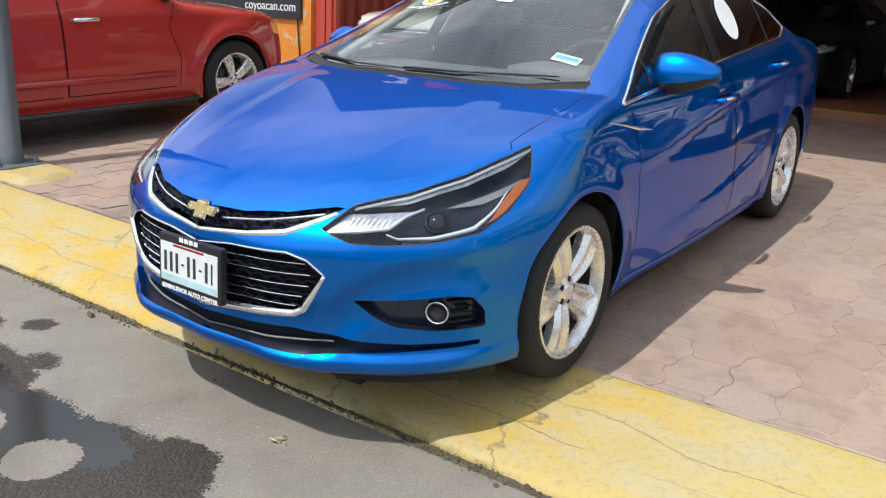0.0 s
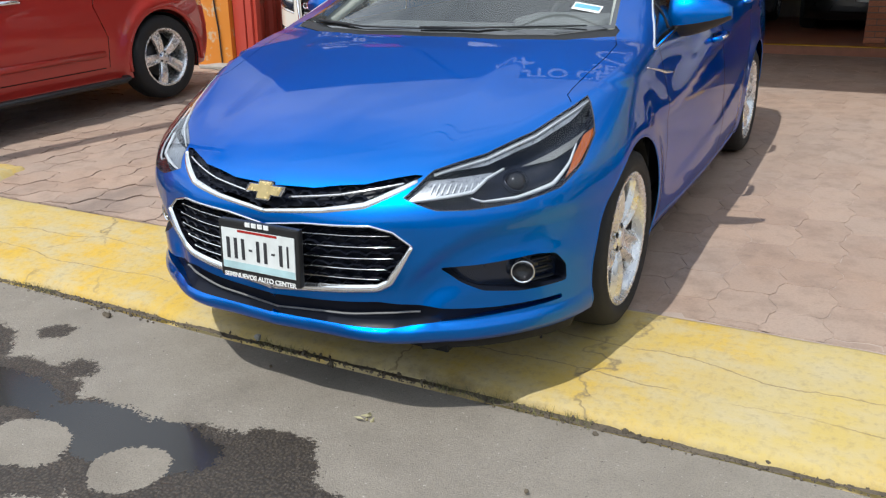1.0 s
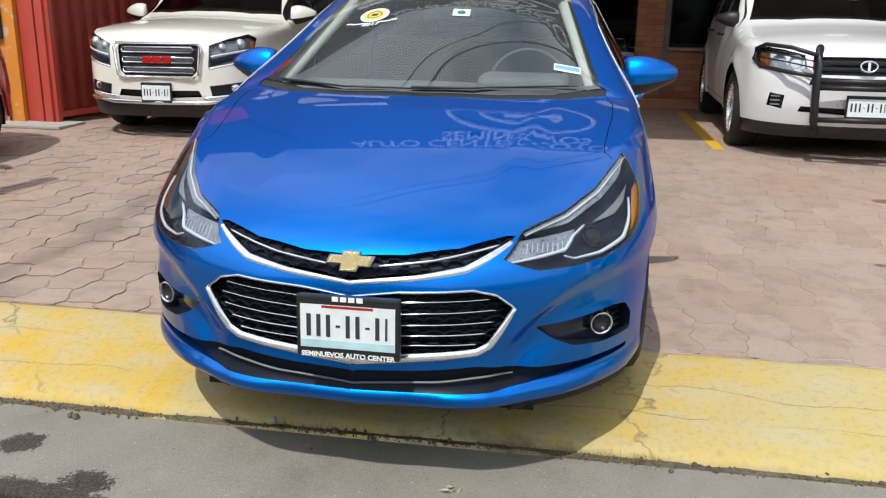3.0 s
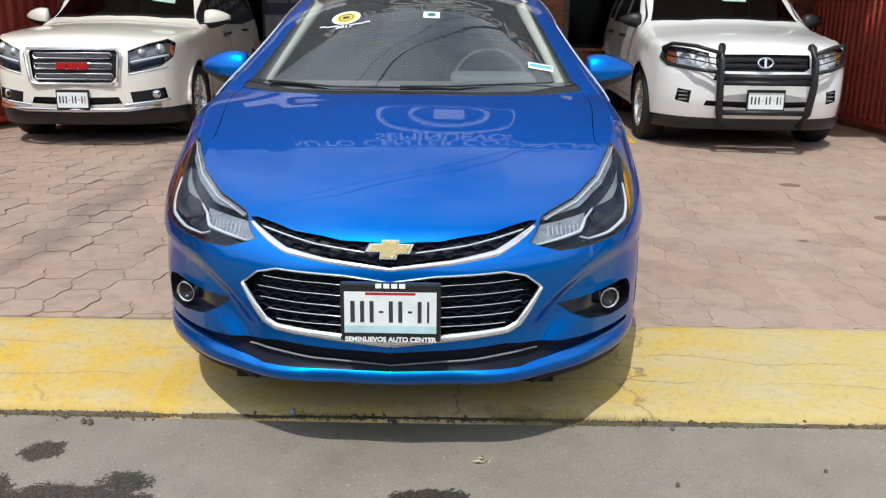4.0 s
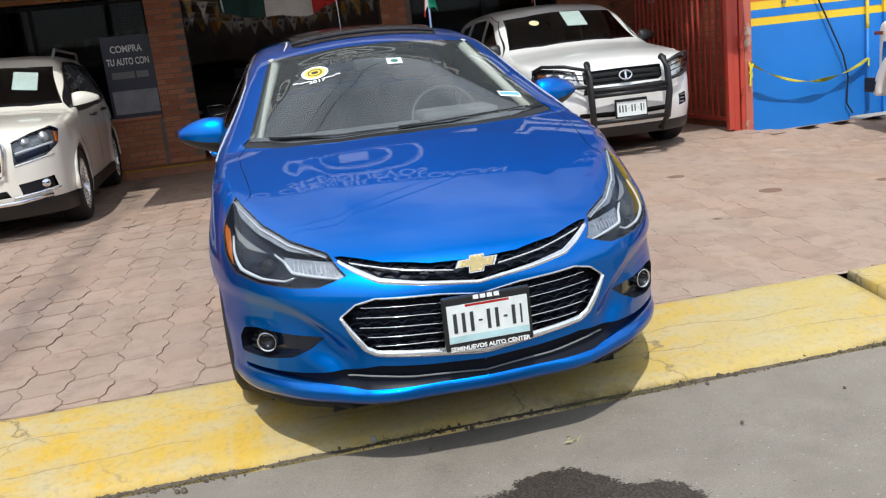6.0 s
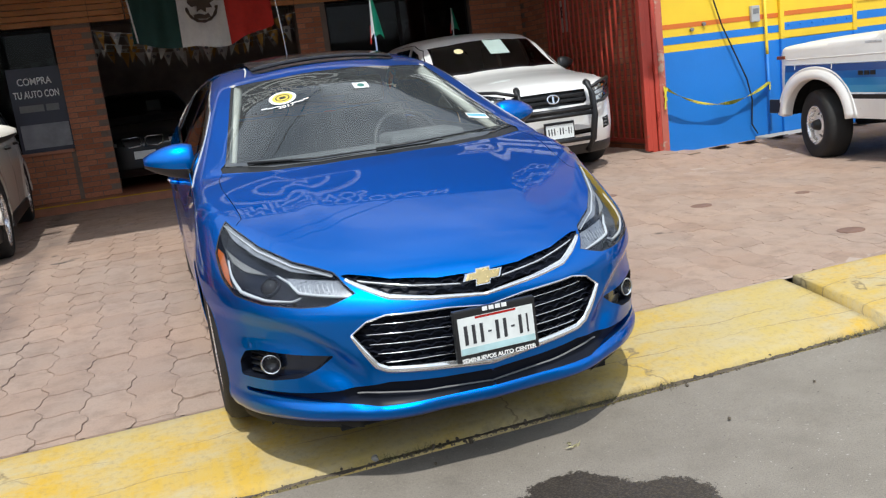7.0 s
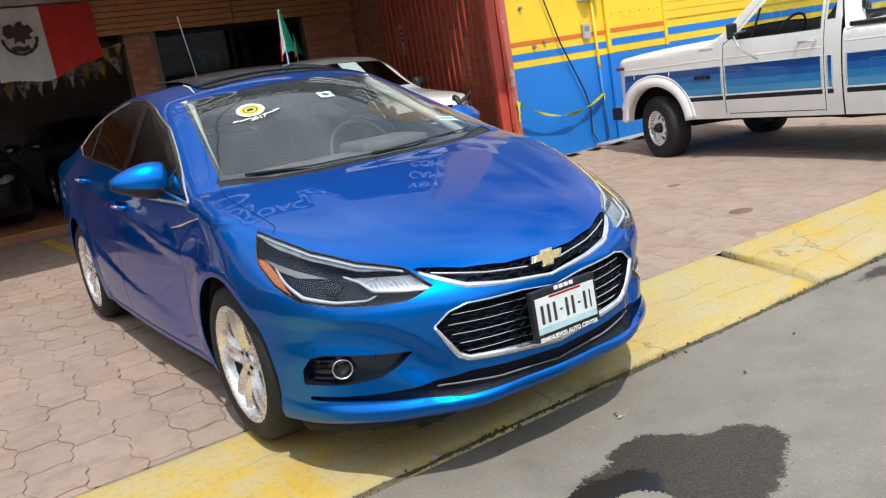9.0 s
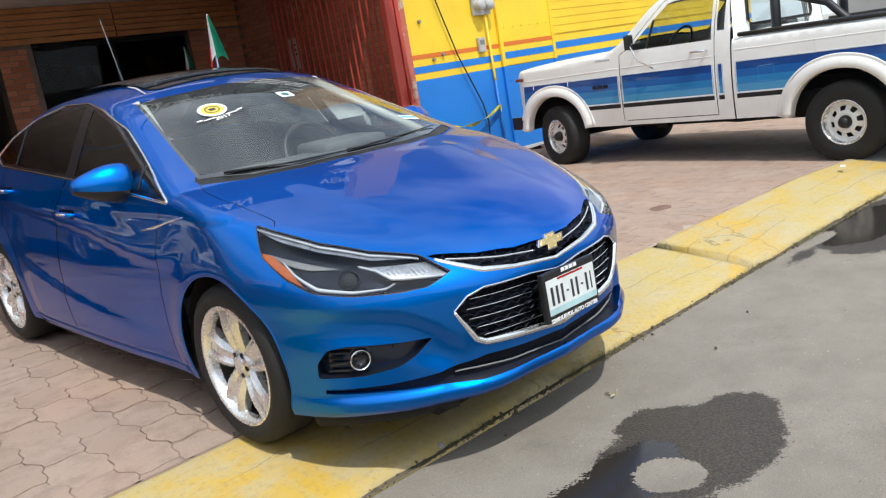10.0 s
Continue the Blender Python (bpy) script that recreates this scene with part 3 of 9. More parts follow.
class Shell:
    """A car's skin: the rounded meeting of its top, side, front and rear surfaces.
    top(y): height along the middle; crown(y): fall towards the sides at x = 0.7; bow: how far the top's lines sweep back at the sides;
    plan(y): half width; section(z): what the side falls in at a height; nose(z), sweep(x): front face; tail(z): rear face."""

    def __init__(s, top, crown, bow, plan, section, nose, sweep, tail, arches=(), round_=0.05, crease=None, hood_lines=None, dent=None):
        s.top, s.crown, s.bow, s.plan, s.section, s.nose, s.sweep, s.tail = top, crown, bow, plan, section, nose, sweep, tail
        s.arches, s.k, s.crease, s.hood_lines, s.dent = arches, round_, crease, hood_lines, dent

    def f(s, x, y, z):
        x = np.abs(x)
        ye = y - s.bow(y) * x * x
        h = s.top(ye) - s.crown(y) * (x / 0.7) ** 2
        if s.hood_lines is not None:
            h = h + s.hood_lines(x, y)
        w = s.plan(y) + s.section(z)
        for ay, az, r, out in s.arches:
            d = np.hypot(y - ay, z - az)
            w = w + out * np.exp(-((d - r) / 0.07) ** 2)
        if s.crease is not None:
            w = w + s.crease(y, z)
        v = smax(x - w, z - h, s.k)
        face = s.nose(z) + s.sweep(x)
        if s.dent is not None:
            face = face + s.dent(x, z)
        v = smax(v, face - y, s.k)
        return smax(v, y - s.tail(z) + 0.28 * x * x, s.k)

    def solve(s, lo, hi, at):
        lo, hi = np.array(lo, float), np.array(hi, float)
        for _ in range(34):
            mid = (lo + hi) / 2
            inside = s.f(*at(mid)) < 0
            lo, hi = np.where(inside, mid, lo), np.where(inside, hi, mid)
        return (lo + hi) / 2

    def side(s, y, z):
        y, z = np.asarray(y, float), np.asarray(z, float)
        x = s.solve(np.zeros(y.shape), np.full(y.shape, 1.4), lambda v: (v, y, z))
        return np.stack([x, y, z], -1)

    def over(s, x, y):
        x, y = np.asarray(x, float), np.asarray(y, float)
        z = s.solve(np.full(x.shape, 0.35), np.full(x.shape, 2.2), lambda v: (x, y, v))
        return np.stack([x, y, z], -1)

    def front(s, x, z, start=0.7):
        x, z = np.asarray(x, float), np.asarray(z, float)
        y = s.solve(np.full(x.shape, -start), np.full(x.shape, 1.6), lambda v: (x, -v, z))
        return np.stack([x, -y, z], -1)

    def around(s, u, z, y0=0.25):
        """The nose by angle about an upright axis: u is the angle times 0.95."""
        a, z = np.asarray(u, float) / 0.95, np.asarray(z, float)
        d = s.solve(np.zeros(a.shape), np.full(a.shape, 2.0), lambda v: (v * np.sin(a), y0 - v * np.cos(a), z))
        return np.stack([d * np.sin(a), y0 - d * np.cos(a), z], -1)

    def uz(s, pts, y0=0.25):
        """Front-view corners (x, z) as (u, z)."""
        p = np.asarray(pts, float)
        q = s.front(p[:, 0], p[:, 1])
        return np.stack([0.95 * np.arctan2(q[:, 0], y0 - q[:, 1]), q[:, 2]], 1)

    def back(s, x, z, start=2.0):
        x, z = np.asarray(x, float), np.asarray(z, float)
        y = s.solve(np.full(x.shape, start), np.full(x.shape, 6.0), lambda v: (x, v, z))
        return np.stack([x, y, z], -1)

    def normal(s, p):
        e = 1e-4
        x, y, z = p[..., 0], p[..., 1], p[..., 2]
        g = np.stack([s.f(x + e, y, z) - s.f(x - e, y, z), s.f(x, y + e, z) - s.f(x, y - e, z), s.f(x, y, z + e) - s.f(x, y, z - e)], -1)
        return g / np.maximum(np.linalg.norm(g, axis=-1, keepdims=True), 1e-9)


def inside(poly, pts):
    x, y = pts[:, 0], pts[:, 1]
    res = np.zeros(len(pts), bool)
    p = np.asarray(poly, float)
    q = np.roll(p, -1, 0)
    for (x0, y0), (x1, y1) in zip(p, q):
        if y0 == y1:
            continue
        cond = (y0 > y) != (y1 > y)
        res ^= cond & (x < (x1 - x0) * (y - y0) / (y1 - y0) + x0)
    return res


def dense(poly, step, closed=True):
    p = np.asarray(poly, float)
    out = []
    n = len(p)
    for i in range(n if closed else n - 1):
        a, b = p[i], p[(i + 1) % n]
        k = max(1, int(math.ceil(np.linalg.norm(b - a) / step)))
        out += [a + (b - a) * j / k for j in range(k)]
    if not closed:
        out.append(p[-1])
    return np.array(out)


def rounded(poly, r, n=4):
    """A polygon with its corners rounded."""
    p = [np.array(v, float) for v in poly]
    out = []
    for i, b in enumerate(p):
        a, c = p[i - 1], p[(i + 1) % len(p)]
        u, v = a - b, c - b
        k = min(r, 0.45 * np.linalg.norm(u), 0.45 * np.linalg.norm(v))
        s, e = b + u / np.linalg.norm(u) * k, b + v / np.linalg.norm(v) * k
        for j in range(n + 1):
            t = j / n
            out.append((1 - t) ** 2 * s + 2 * t * (1 - t) * b + t * t * e)
    return np.array(out)


def band(line, w):
    """The outline of a thin strip round a line in the plane."""
    p = np.asarray(line, float)
    t = np.gradient(p, axis=0)
    t /= np.linalg.norm(t, axis=1, keepdims=True)
    n = np.stack([-t[:, 1], t[:, 0]], 1) * w / 2
    return np.concatenate([p + n, (p - n)[::-1]])


def tile_plane(outer, regions, step):
    """Triangles over an outline, cut along the outlines of the named regions. Returns points and a list of triangles for each name."""
    loops = [np.asarray(outer, float)] + [np.asarray(p, float) for _, p in regions]
    pts, edges = [], []
    for lp in loops:
        lp = dense(lp, step)
        keep = [0]
        for i in range(1, len(lp)):
            if np.linalg.norm(lp[i] - lp[keep[-1]]) > 1e-4:
                keep.append(i)
        lp = lp[keep]
        b = len(pts)
        pts += list(lp)
        edges += [(b + i, b + (i + 1) % len(lp)) for i in range(len(lp))]
    bd = np.array(pts)
    lo, hi = loops[0].min(0), loops[0].max(0)
    gx, gy = np.meshgrid(np.arange(lo[0], hi[0] + step, step), np.arange(lo[1], hi[1] + step, step * 0.87))
    gx = gx + (np.arange(gx.shape[0]) % 2)[:, None] * step / 2
    g = np.stack([gx.ravel(), gy.ravel()], 1)
    g = g[inside(loops[0], g)]
    ok = np.ones(len(g), bool)
    for i in range(0, len(g), 500):
        d = np.min(((g[i:i + 500, None] - bd[None]) ** 2).sum(-1), 1)
        ok[i:i + 500] = d > (0.42 * step) ** 2
    pts += list(g[ok])
    vs, _, fs, *_ = geometry.delaunay_2d_cdt([Vector((float(a), float(b))) for a, b in pts], edges, [], 0, 1e-6)
    v = np.array([(p.x, p.y) for p in vs])
    t = np.array([f[:] for f in fs if len(f) == 3], int)
    c = v[t].mean(1)
    name = np.full(len(t), -2)
    name[inside(loops[0], c)] = -1
    for i in range(len(regions) - 1, -1, -1):
        name[(name > -2) & inside(loops[i + 1], c)] = i
    out = {}
    for i, key in [(-1, "skin")] + list(enumerate(k for k, _ in regions)):
        out.setdefault(key, []).append(t[name == i])
    return v, {k: np.concatenate(x) for k, x in out.items()}


def mesh_of(name, p, tris, normals=None, both=False, out_dir=None):
    """A mesh of the triangles; both: with its mirror image across the car's middle."""
    used, idx = np.unique(tris, return_inverse=True)
    v = p[used]
    t = idx.reshape(-1, 3)
    nn = normals[used] if normals is not None else None
    a, b, c = v[t[:, 0]], v[t[:, 1]], v[t[:, 2]]
    fn = np.cross(b - a, c - a)
    if nn is not None:
        flip = (fn * nn[t].mean(1)).sum(-1) < 0
        t[flip] = t[flip][:, ::-1]
    if both:
        v2 = v * [-1, 1, 1]
        t = np.concatenate([t, t[:, ::-1] + len(v)])
        v = np.concatenate([v, v2])
        if nn is not None:
            nn = np.concatenate([nn, nn * [-1, 1, 1]])
    me = bpy.data.meshes.new(name)
    me.from_pydata(v.tolist(), [], t.tolist())
    me.shade_smooth()
    if nn is not None:
        me.normals_split_custom_set_from_vertices(nn.tolist())
    return me


def strip(bm, p, n, width, height, closed=False, sink=0.002, mirror=False):
    """A raised, rounded moulding along surface points p with normals n. width: one, or one for each point."""
    p, n = np.asarray(p, float), np.asarray(n, float)
    if closed:
        t = np.roll(p, -1, 0) - np.roll(p, 1, 0)
    else:
        t = np.gradient(p, axis=0)
    t /= np.maximum(np.linalg.norm(t, axis=1, keepdims=True), 1e-9)
    b = np.cross(t, n)
    b /= np.maximum(np.linalg.norm(b, axis=1, keepdims=True), 1e-9)
    w = np.broadcast_to(np.asarray(width, float), (len(p),))[:, None]
    prof = [(-0.5, 0), (-0.38, 0.75), (0, 1.0), (0.38, 0.75), (0.5, 0)]
    for sgn in ((1, -1) if mirror else (1,)):
        rings = []
        for u, h in prof:
            q = p + b * w * u + n * (h * height - sink)
            q = q * [sgn, 1, 1]
            rings.append([bm.verts.new(v) for v in q])
        m = len(p) if closed else len(p) - 1
        for A, B in zip(rings, rings[1:]):
            for i in range(m):
                j = (i + 1) % len(p)
                q = (A[i], A[j], B[j], B[i])
                bm.faces.new(q if sgn > 0 else q[::-1])
        if not closed:
            bm.faces.new([r[0] for r in rings])
            bm.faces.new([r[-1] for r in rings][::-1])
    return bm

# ---- ground, road, kerb, paving ----
def rise(x, y):
    """Height of the forecourt: it climbs from the kerb towards the building, less so on the side of the pickup."""
    up = np.interp(y, [0.1, 4.0, 4.6], [0.0, 0.155, 0.17])
    ease = np.interp(x, [2.6, 4.6], [1.0, 0.25])
    dip = 0.058 * np.clip((np.asarray(x, float) - 4.2) / 1.4, 0, 1) * np.clip(1.15 - np.asarray(y, float) / 2.0, 0, 1)
    return -dip + up * np.where(np.asarray(y) > 4.6, np.interp(x, [4.6, 4.9], [1.0, 0.6]), ease + (1 - ease) * np.clip((np.asarray(y) - 3.6) / 1.0, 0, 1))


def sheet(name, xs, ys, zf, material, label, category, kind="structure"):
    gx, gy = np.meshgrid(xs, ys)
    gz = zf(gx, gy)
    v = np.stack([gx, gy, gz], -1).reshape(-1, 3)
    nx, ny = len(xs), len(ys)
    f = [(j * nx + i, j * nx + i + 1, (j + 1) * nx + i + 1, (j + 1) * nx + i) for j in range(ny - 1) for i in range(nx - 1)]
    me = bpy.data.meshes.new(name)
    me.from_pydata(v.tolist(), [], f)
    me.shade_smooth()
    ob = part_mesh(name, me, material)
    return tagged(ob, label, category, kind=kind)


road = sheet("road", np.concatenate([[-1500, -200, -40], np.arange(-12, 14, 0.5), [40, 200, 1500]]),
             np.concatenate([[-1500, -200, -30], np.arange(-8, -0.4, 0.2)]),
             lambda x, y: -0.12 + 0.0 * x + np.where(np.abs(x) < 14, 0.004 * np.sin(1.7 * x + 2.3 * y), 0) - 0.02 * np.clip((-1 - y) / 6, 0, 1),
             M_ROAD, "worn grey concrete road with dark wet patches", "road")
sheet("ground", np.array([-1500, -60, -14, 14, 60, 1500.0]), np.array([-0.5, 4.0, 12, 60, 1500.0]),
             lambda x, y: np.full_like(x, -0.135), M_CONCRETE, "plain bare ground behind the buildings", "ground")


def kerb_run(name, x0, x1, lift, y_in, label, mat=None):
    xs = np.arange(x0, x1 + 1e-6, 0.05)
    prof = [(-0.57, -0.16), (-0.565, -0.118), (-0.55, -0.098), (-0.52, -0.084), (-0.42, -0.066), (-0.25, -0.040), (-0.1, -0.018), (0.0, -0.006), (y_in - 0.02, 0.004), (y_in, 0.0), (y_in + 0.004, -0.06)]
    vs, fs = [], []
    for x in xs:
        for y, z in prof:
            n1 = noise.noise(Vector((x * 1.3, y * 2, 3.1)))
            n2 = noise.noise(Vector((x * 6.0, y * 5, 7.7)))
            edge = 1.0 if y < -0.5 else 0.0
            vs.append((x, y + edge * (0.014 * n1 + 0.013 * n2 + 0.010 * noise.noise(Vector((x * 17.0, y * 3, 1.2)))), z + (lift - 0.058 * float(np.clip((x - 4.2) / 1.4, 0, 1))) * (0.3 if edge else 1) + 0.004 * n1 + 0.003 * n2))
    n = len(prof)
    for i in range(len(xs) - 1):
        for j in range(n - 1):
            fs.append((i * n + j, (i + 1) * n + j, (i + 1) * n + j + 1, i * n + j + 1))
    b = (len(xs) - 1) * n
    fs.append(tuple(range(n)))
    fs.append(tuple(b + j for j in range(n))[::-1])
    me = bpy.data.meshes.new(name)
    me.from_pydata(vs, [], fs)
    me.shade_smooth()
    return tagged(part_mesh(name, me, mat or M_KERB), label, "kerb", group="painted kerbs", kind="structure")


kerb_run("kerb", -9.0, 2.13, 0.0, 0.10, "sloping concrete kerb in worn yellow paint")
kerb_run("kerb", 2.17, 5.28, 0.012, 0.075, "raised kerb length in fresh yellow paint past a joint")
kerb_run("kerb", 5.28, 12.0, 0.008, 0.11, "bare grey concrete kerb under the pickup", M_CONCRETE)

# dirt and dry weeds in the gutter line
bm = bmesh.new()
rg = random.Random(4)
for i in range(5200):
    x = rg.uniform(-3.2, 5.2)
    dens = 0.5 + 0.5 * noise.noise(Vector((x * 1.6, 0.3, 1)))
    if rg.random() > dens:
        continue
    y = -0.578 + rg.gauss(0, 0.016)
    s = rg.uniform(0.0018, 0.0055) * (2.2 if rg.random() < 0.06 else 1)
    mt = pose(x, y, -0.118 + s * 0.3, rg.uniform(0, 360), rg.uniform(0, 360), 0)
    bmesh.ops.create_icosphere(bm, subdivisions=1, radius=s, matrix=mt @ Matrix.Diagonal((1.3, 1, 0.6, 1)))
prev = None
for i in range(420):
    x = -3.4 + 0.02 * i
    w = 0.002 + 0.030 * max(0, 0.25 + noise.noise(Vector((x * 1.4, 2.2, 0))) + 0.6 * noise.noise(Vector((x * 9, 4.1, 0))))
    c = -0.572 + 0.008 * noise.noise(Vector((x * 3, 9, 0)))
    cur = (bm.verts.new((x, c - w - 0.004 * rg.random(), -0.1172)), bm.verts.new((x, c + 0.012, -0.1165)))
    if prev:
        bm.faces.new((prev[0], cur[0], cur[1], prev[1]))
    prev = cur
tagged(part("gutter_dirt", bm, M_DIRT), "dark grit and crumbs along the kerb foot", "dirt", kind="stuff")
bm = bmesh.new()
for i in range(5200):
    x = rg.uniform(0.6, 5.0) if rg.random() < 0.6 else rg.uniform(-2.8, 0.6)
    if noise.noise(Vector((x * 2.2, 5.3, 1))) < -0.05:
        continue
    y = -0.580 + rg.gauss(0, 0.016)
    h, a = rg.uniform(0.008, 0.03), rg.uniform(0, math.tau)
    dx, dy = math.cos(a), math.sin(a)
    w = 0.0015
    p = [(x - dy * w, y + dx * w, -0.12), (x + dy * w, y - dx * w, -0.12), (x + dx * h * 0.8, y + dy * h * 0.8, -0.12 + h)]
    bm.faces.new([bm.verts.new(q) for q in p])
tagged(part("gutter_weeds", bm, M_DRYGRASS), "thin dry weeds growing along the kerb foot", "weeds", kind="stuff")

# small litter on the road
bm = bmesh.new()
for k in range(5):
    m = pose(0.29 + 0.018 * k - 0.03, -0.88 + 0.012 * (k % 3), -0.112 + 0.003 * k, 20 * k, 15 * k, 47 * k)
    vs = [bm.verts.new(m @ Vector(q)) for q in ((0, 0, 0), (0.022, 0.006, 0.003), (0.04, 0, 0), (0.02, -0.007, 0.002))]
    bm.faces.new(vs)
tagged(part("dry_leaf", bm, plain("pale_leaf", (0.42, 0.38, 0.22), 0.8)), "small crumpled pale dry leaf lying on the road", "leaf")
for sx, sy, s in ((-1.09, -0.66, 0.012), (-1.115, -0.655, 0.010), (-0.39, -0.555, 0.016), (-0.2, -0.72, 0.006), (0.9, -1.0, 0.007), (1.4, -0.9, 0.006)):
    bm = bmesh.new()
    bmesh.ops.create_icosphere(bm, subdivisions=2, radius=s)
    for v in bm.verts:
        v.co *= 1 + 0.35 * noise.noise(v.co * 90)
    ob = part("pebble", bm, M_CONCRETE if s > 0.015 else M_DIRT)
    ob.location = (sx, sy, -0.114 + s * 0.4)
    tagged(ob, "small dark pebble lying near the kerb", "pebble", group="pebbles by the kerb")

# bed of the paving
sheet("pavement", np.arange(-10, 12.1, 0.2), np.concatenate([[0.085], np.arange(0.2, 8.3, 0.1), [8.3]]), lambda x, y: rise(x, y) - 0.0058 + 0.0026 * np.clip(x - 0.0, 0, 1) + 0.0022 * np.sin(5.3 * x + 2.1 * y) * np.sin(3.7 * y - 1.9 * x),
      M_JOINT, "sandy bed of the pink block paving", "pavement")

# ---- wheels ----
M_DARKIRON = plain("dull_iron", (0.06, 0.055, 0.05), 0.5, 0.6)


def wheel(parent, x, y, z, R, rim, width, style, face=1, turn=0.0, spin=0.0):
    """A wheel with its axle along x, its outer face to +x, or to -x if face is -1."""
    w = new("wheel")
    w.parent = parent
    w.matrix_basis = pose(x, y, z, 0, 0, (0 if face > 0 else 180) + turn) @ pose(0, 0, 0, spin, 0, 0)
    h = width / 2
    prof = [(rim * 0.93, -h * 0.86), (rim, -h * 0.95), (rim + 0.02, -h * 1.0), (R - 0.045, -h * 1.06), (R - 0.014, -h * 0.9), (R - 0.003, -h * 0.62), (R, -h * 0.2),
            (R, h * 0.2), (R - 0.003, h * 0.62), (R - 0.014, h * 0.9), (R - 0.045, h * 1.06), (rim + 0.02, h * 1.0), (rim + 0.004, h * 0.95), (rim * 0.97, h * 0.84)]
    part("tyre", lathe(prof, 72), M_RUBBER, w, "black rubber tyre", True)
    d = h * 0.80
    mat = M_SATIN
    barrel = [(rim * 1.03, h * 0.93), (rim * 1.0, h * 0.98), (rim * 0.965, h * 0.95), (rim * 0.93, h * 0.80), (rim * 0.90, h * 0.55), (rim * 0.86, -h * 0.7)]
    part("rim", lathe(barrel[:5] if style == "split" else barrel, 72), mat, w, "", True)
    if style == "split":
        part("barrel", lathe([(rim * 0.925, h * 0.62), (rim * 0.89, h * 0.2), (rim * 0.85, -h * 0.7)], 60), M_DARKIRON, w, "dull dark inner barrel", True)
    part("brake_disc", lathe([(rim * 0.68, h * 0.1), (rim * 0.68, h * 0.16), (rim * 0.2, h * 0.16)], 36), M_DARKIRON, w, "", True)
    part("wheel_back", lathe([(rim * 0.9, -h * 0.3), (0.001, -h * 0.32)], 36), M_DARK, w)
    if style == "steel":
        bm = bmesh.new()
        n = 48
        rings = []
        for r, a in ((rim * 0.93, h * 0.5), (rim * 0.80, h * 0.34), (rim * 0.72, h * 0.36), (rim * 0.52, h * 0.62), (rim * 0.42, h * 0.68), (rim * 0.30, h * 0.62)):
            rings.append([bm.verts.new((a, r * math.cos(k * math.tau / n), r * math.sin(k * math.tau / n))) for k in range(n)])
        for i, (A, B) in enumerate(zip(rings, rings[1:])):
            for k in range(n):
                if i == 2 and k % 6 in (0, 1, 2):
                    continue
                bm.faces.new((A[k], A[(k + 1) % n], B[(k + 1) % n], B[k]))
        part("spoke_disc", bm, M_TRUCKWHITE, w, "white painted steel wheel disc", True)
        part("hub", lathe([(rim * 0.30, h * 0.62), (rim * 0.26, h * 0.95), (rim * 0.2, h * 1.15), (0.001, h * 1.18)], 24), M_BLACK, w, "black hub", True)
        return w
    # a split spoke has two sharp ridges with a hollow between them
    edges = ((-1, -0.030), (-1, -0.006), (-0.72, 0.0), (-0.1, -0.003), (0.72, 0.0), (1, -0.006), (1, -0.030))
    if style == "split":
        edges = ((-1, -0.045), (-1, -0.016), (-0.78, -0.006), (-0.62, 0.001), (-0.52, 0.0), (-0.20, -0.013), (0.20, -0.013), (0.52, 0.0), (0.62, 0.001), (0.78, -0.006), (1, -0.016), (1, -0.045))
    five = {"split": 5, "five": 5, "ten": 5, "six": 6}[style]
    for k in range(five):
        bm = bmesh.new()
        m = Matrix.Rotation(k * math.tau / five, 4, "X")
        spread = {"split": (0.0, 0.0), "ten": (0.14, 0.30), "five": (0.0, 0.0), "six": (0.0, 0.0)}[style]
        wid = {"split": (0.042, 0.076), "ten": (0.018, 0.022), "five": (0.034, 0.050), "six": (0.03, 0.04)}[style]
        for s in ((-1, 1) if spread[1] else (0,)):
            secs = []
            for t in np.linspace(0, 1, 7):
                r = rim * (0.17 + 0.80 * t)
                th = s * (spread[0] + (spread[1] - spread[0]) * t ** 1.3)
                half = wid[0] + (wid[1] - wid[0]) * t
                out = h * (0.66 + 0.20 * math.sin(math.pi * min(1, t * 1.05)) * 0.6 + 0.14 * t)
                c = Vector((0, math.sin(th) * r, math.cos(th) * r))
                tan = Vector((0, math.cos(th), -math.sin(th)))
                ring = []
                for u, dx in edges:
                    p = c + tan * (half * u)
                    p.x = out + dx
                    ring.append(bm.verts.new(m @ p))
                secs.append(ring)
            for A, B in zip(secs, secs[1:]):
                for i in range(len(A) - 1):
                    bm.faces.new((A[i], A[i + 1], B[i + 1], B[i]))
        part("spoke", bm, mat, w, "", False)
    part("hub", lathe([(rim * 0.24, h * 0.45), (rim * 0.235, h * 0.66), (rim * 0.21, h * 0.70), (rim * 0.15, h * 0.71), (rim * 0.14, h * 0.78), (rim * 0.10, h * 0.80), (0.001, h * 0.80)], 30), mat, w, "", True)
    for k in range(5):
        a = (k + 0.5) * math.tau / 5
        bm = lathe([(0.011, h * 0.60), (0.011, h * 0.715), (0.007, h * 0.73), (0.0005, h * 0.73)], 10)
        bmesh.ops.translate(bm, verts=bm.verts, vec=(0, math.sin(a) * rim * 0.185, math.cos(a) * rim * 0.185))
        part("lug_nut", bm, M_DARK, w)
    return w


def islands(t):
    """Splits triangles into groups that hang together."""
    up = {}

    def root(a):
        while up.setdefault(a, a) != a:
            up[a] = up[up[a]]
            a = up[a]
        return a
    for a, b, c in t.tolist():
        up[root(a)] = root(c)
        up[root(b)] = root(c)
    keys = np.array([root(a) for a in t[:, 0].tolist()])
    return [t[keys == k] for k in np.unique(keys)]


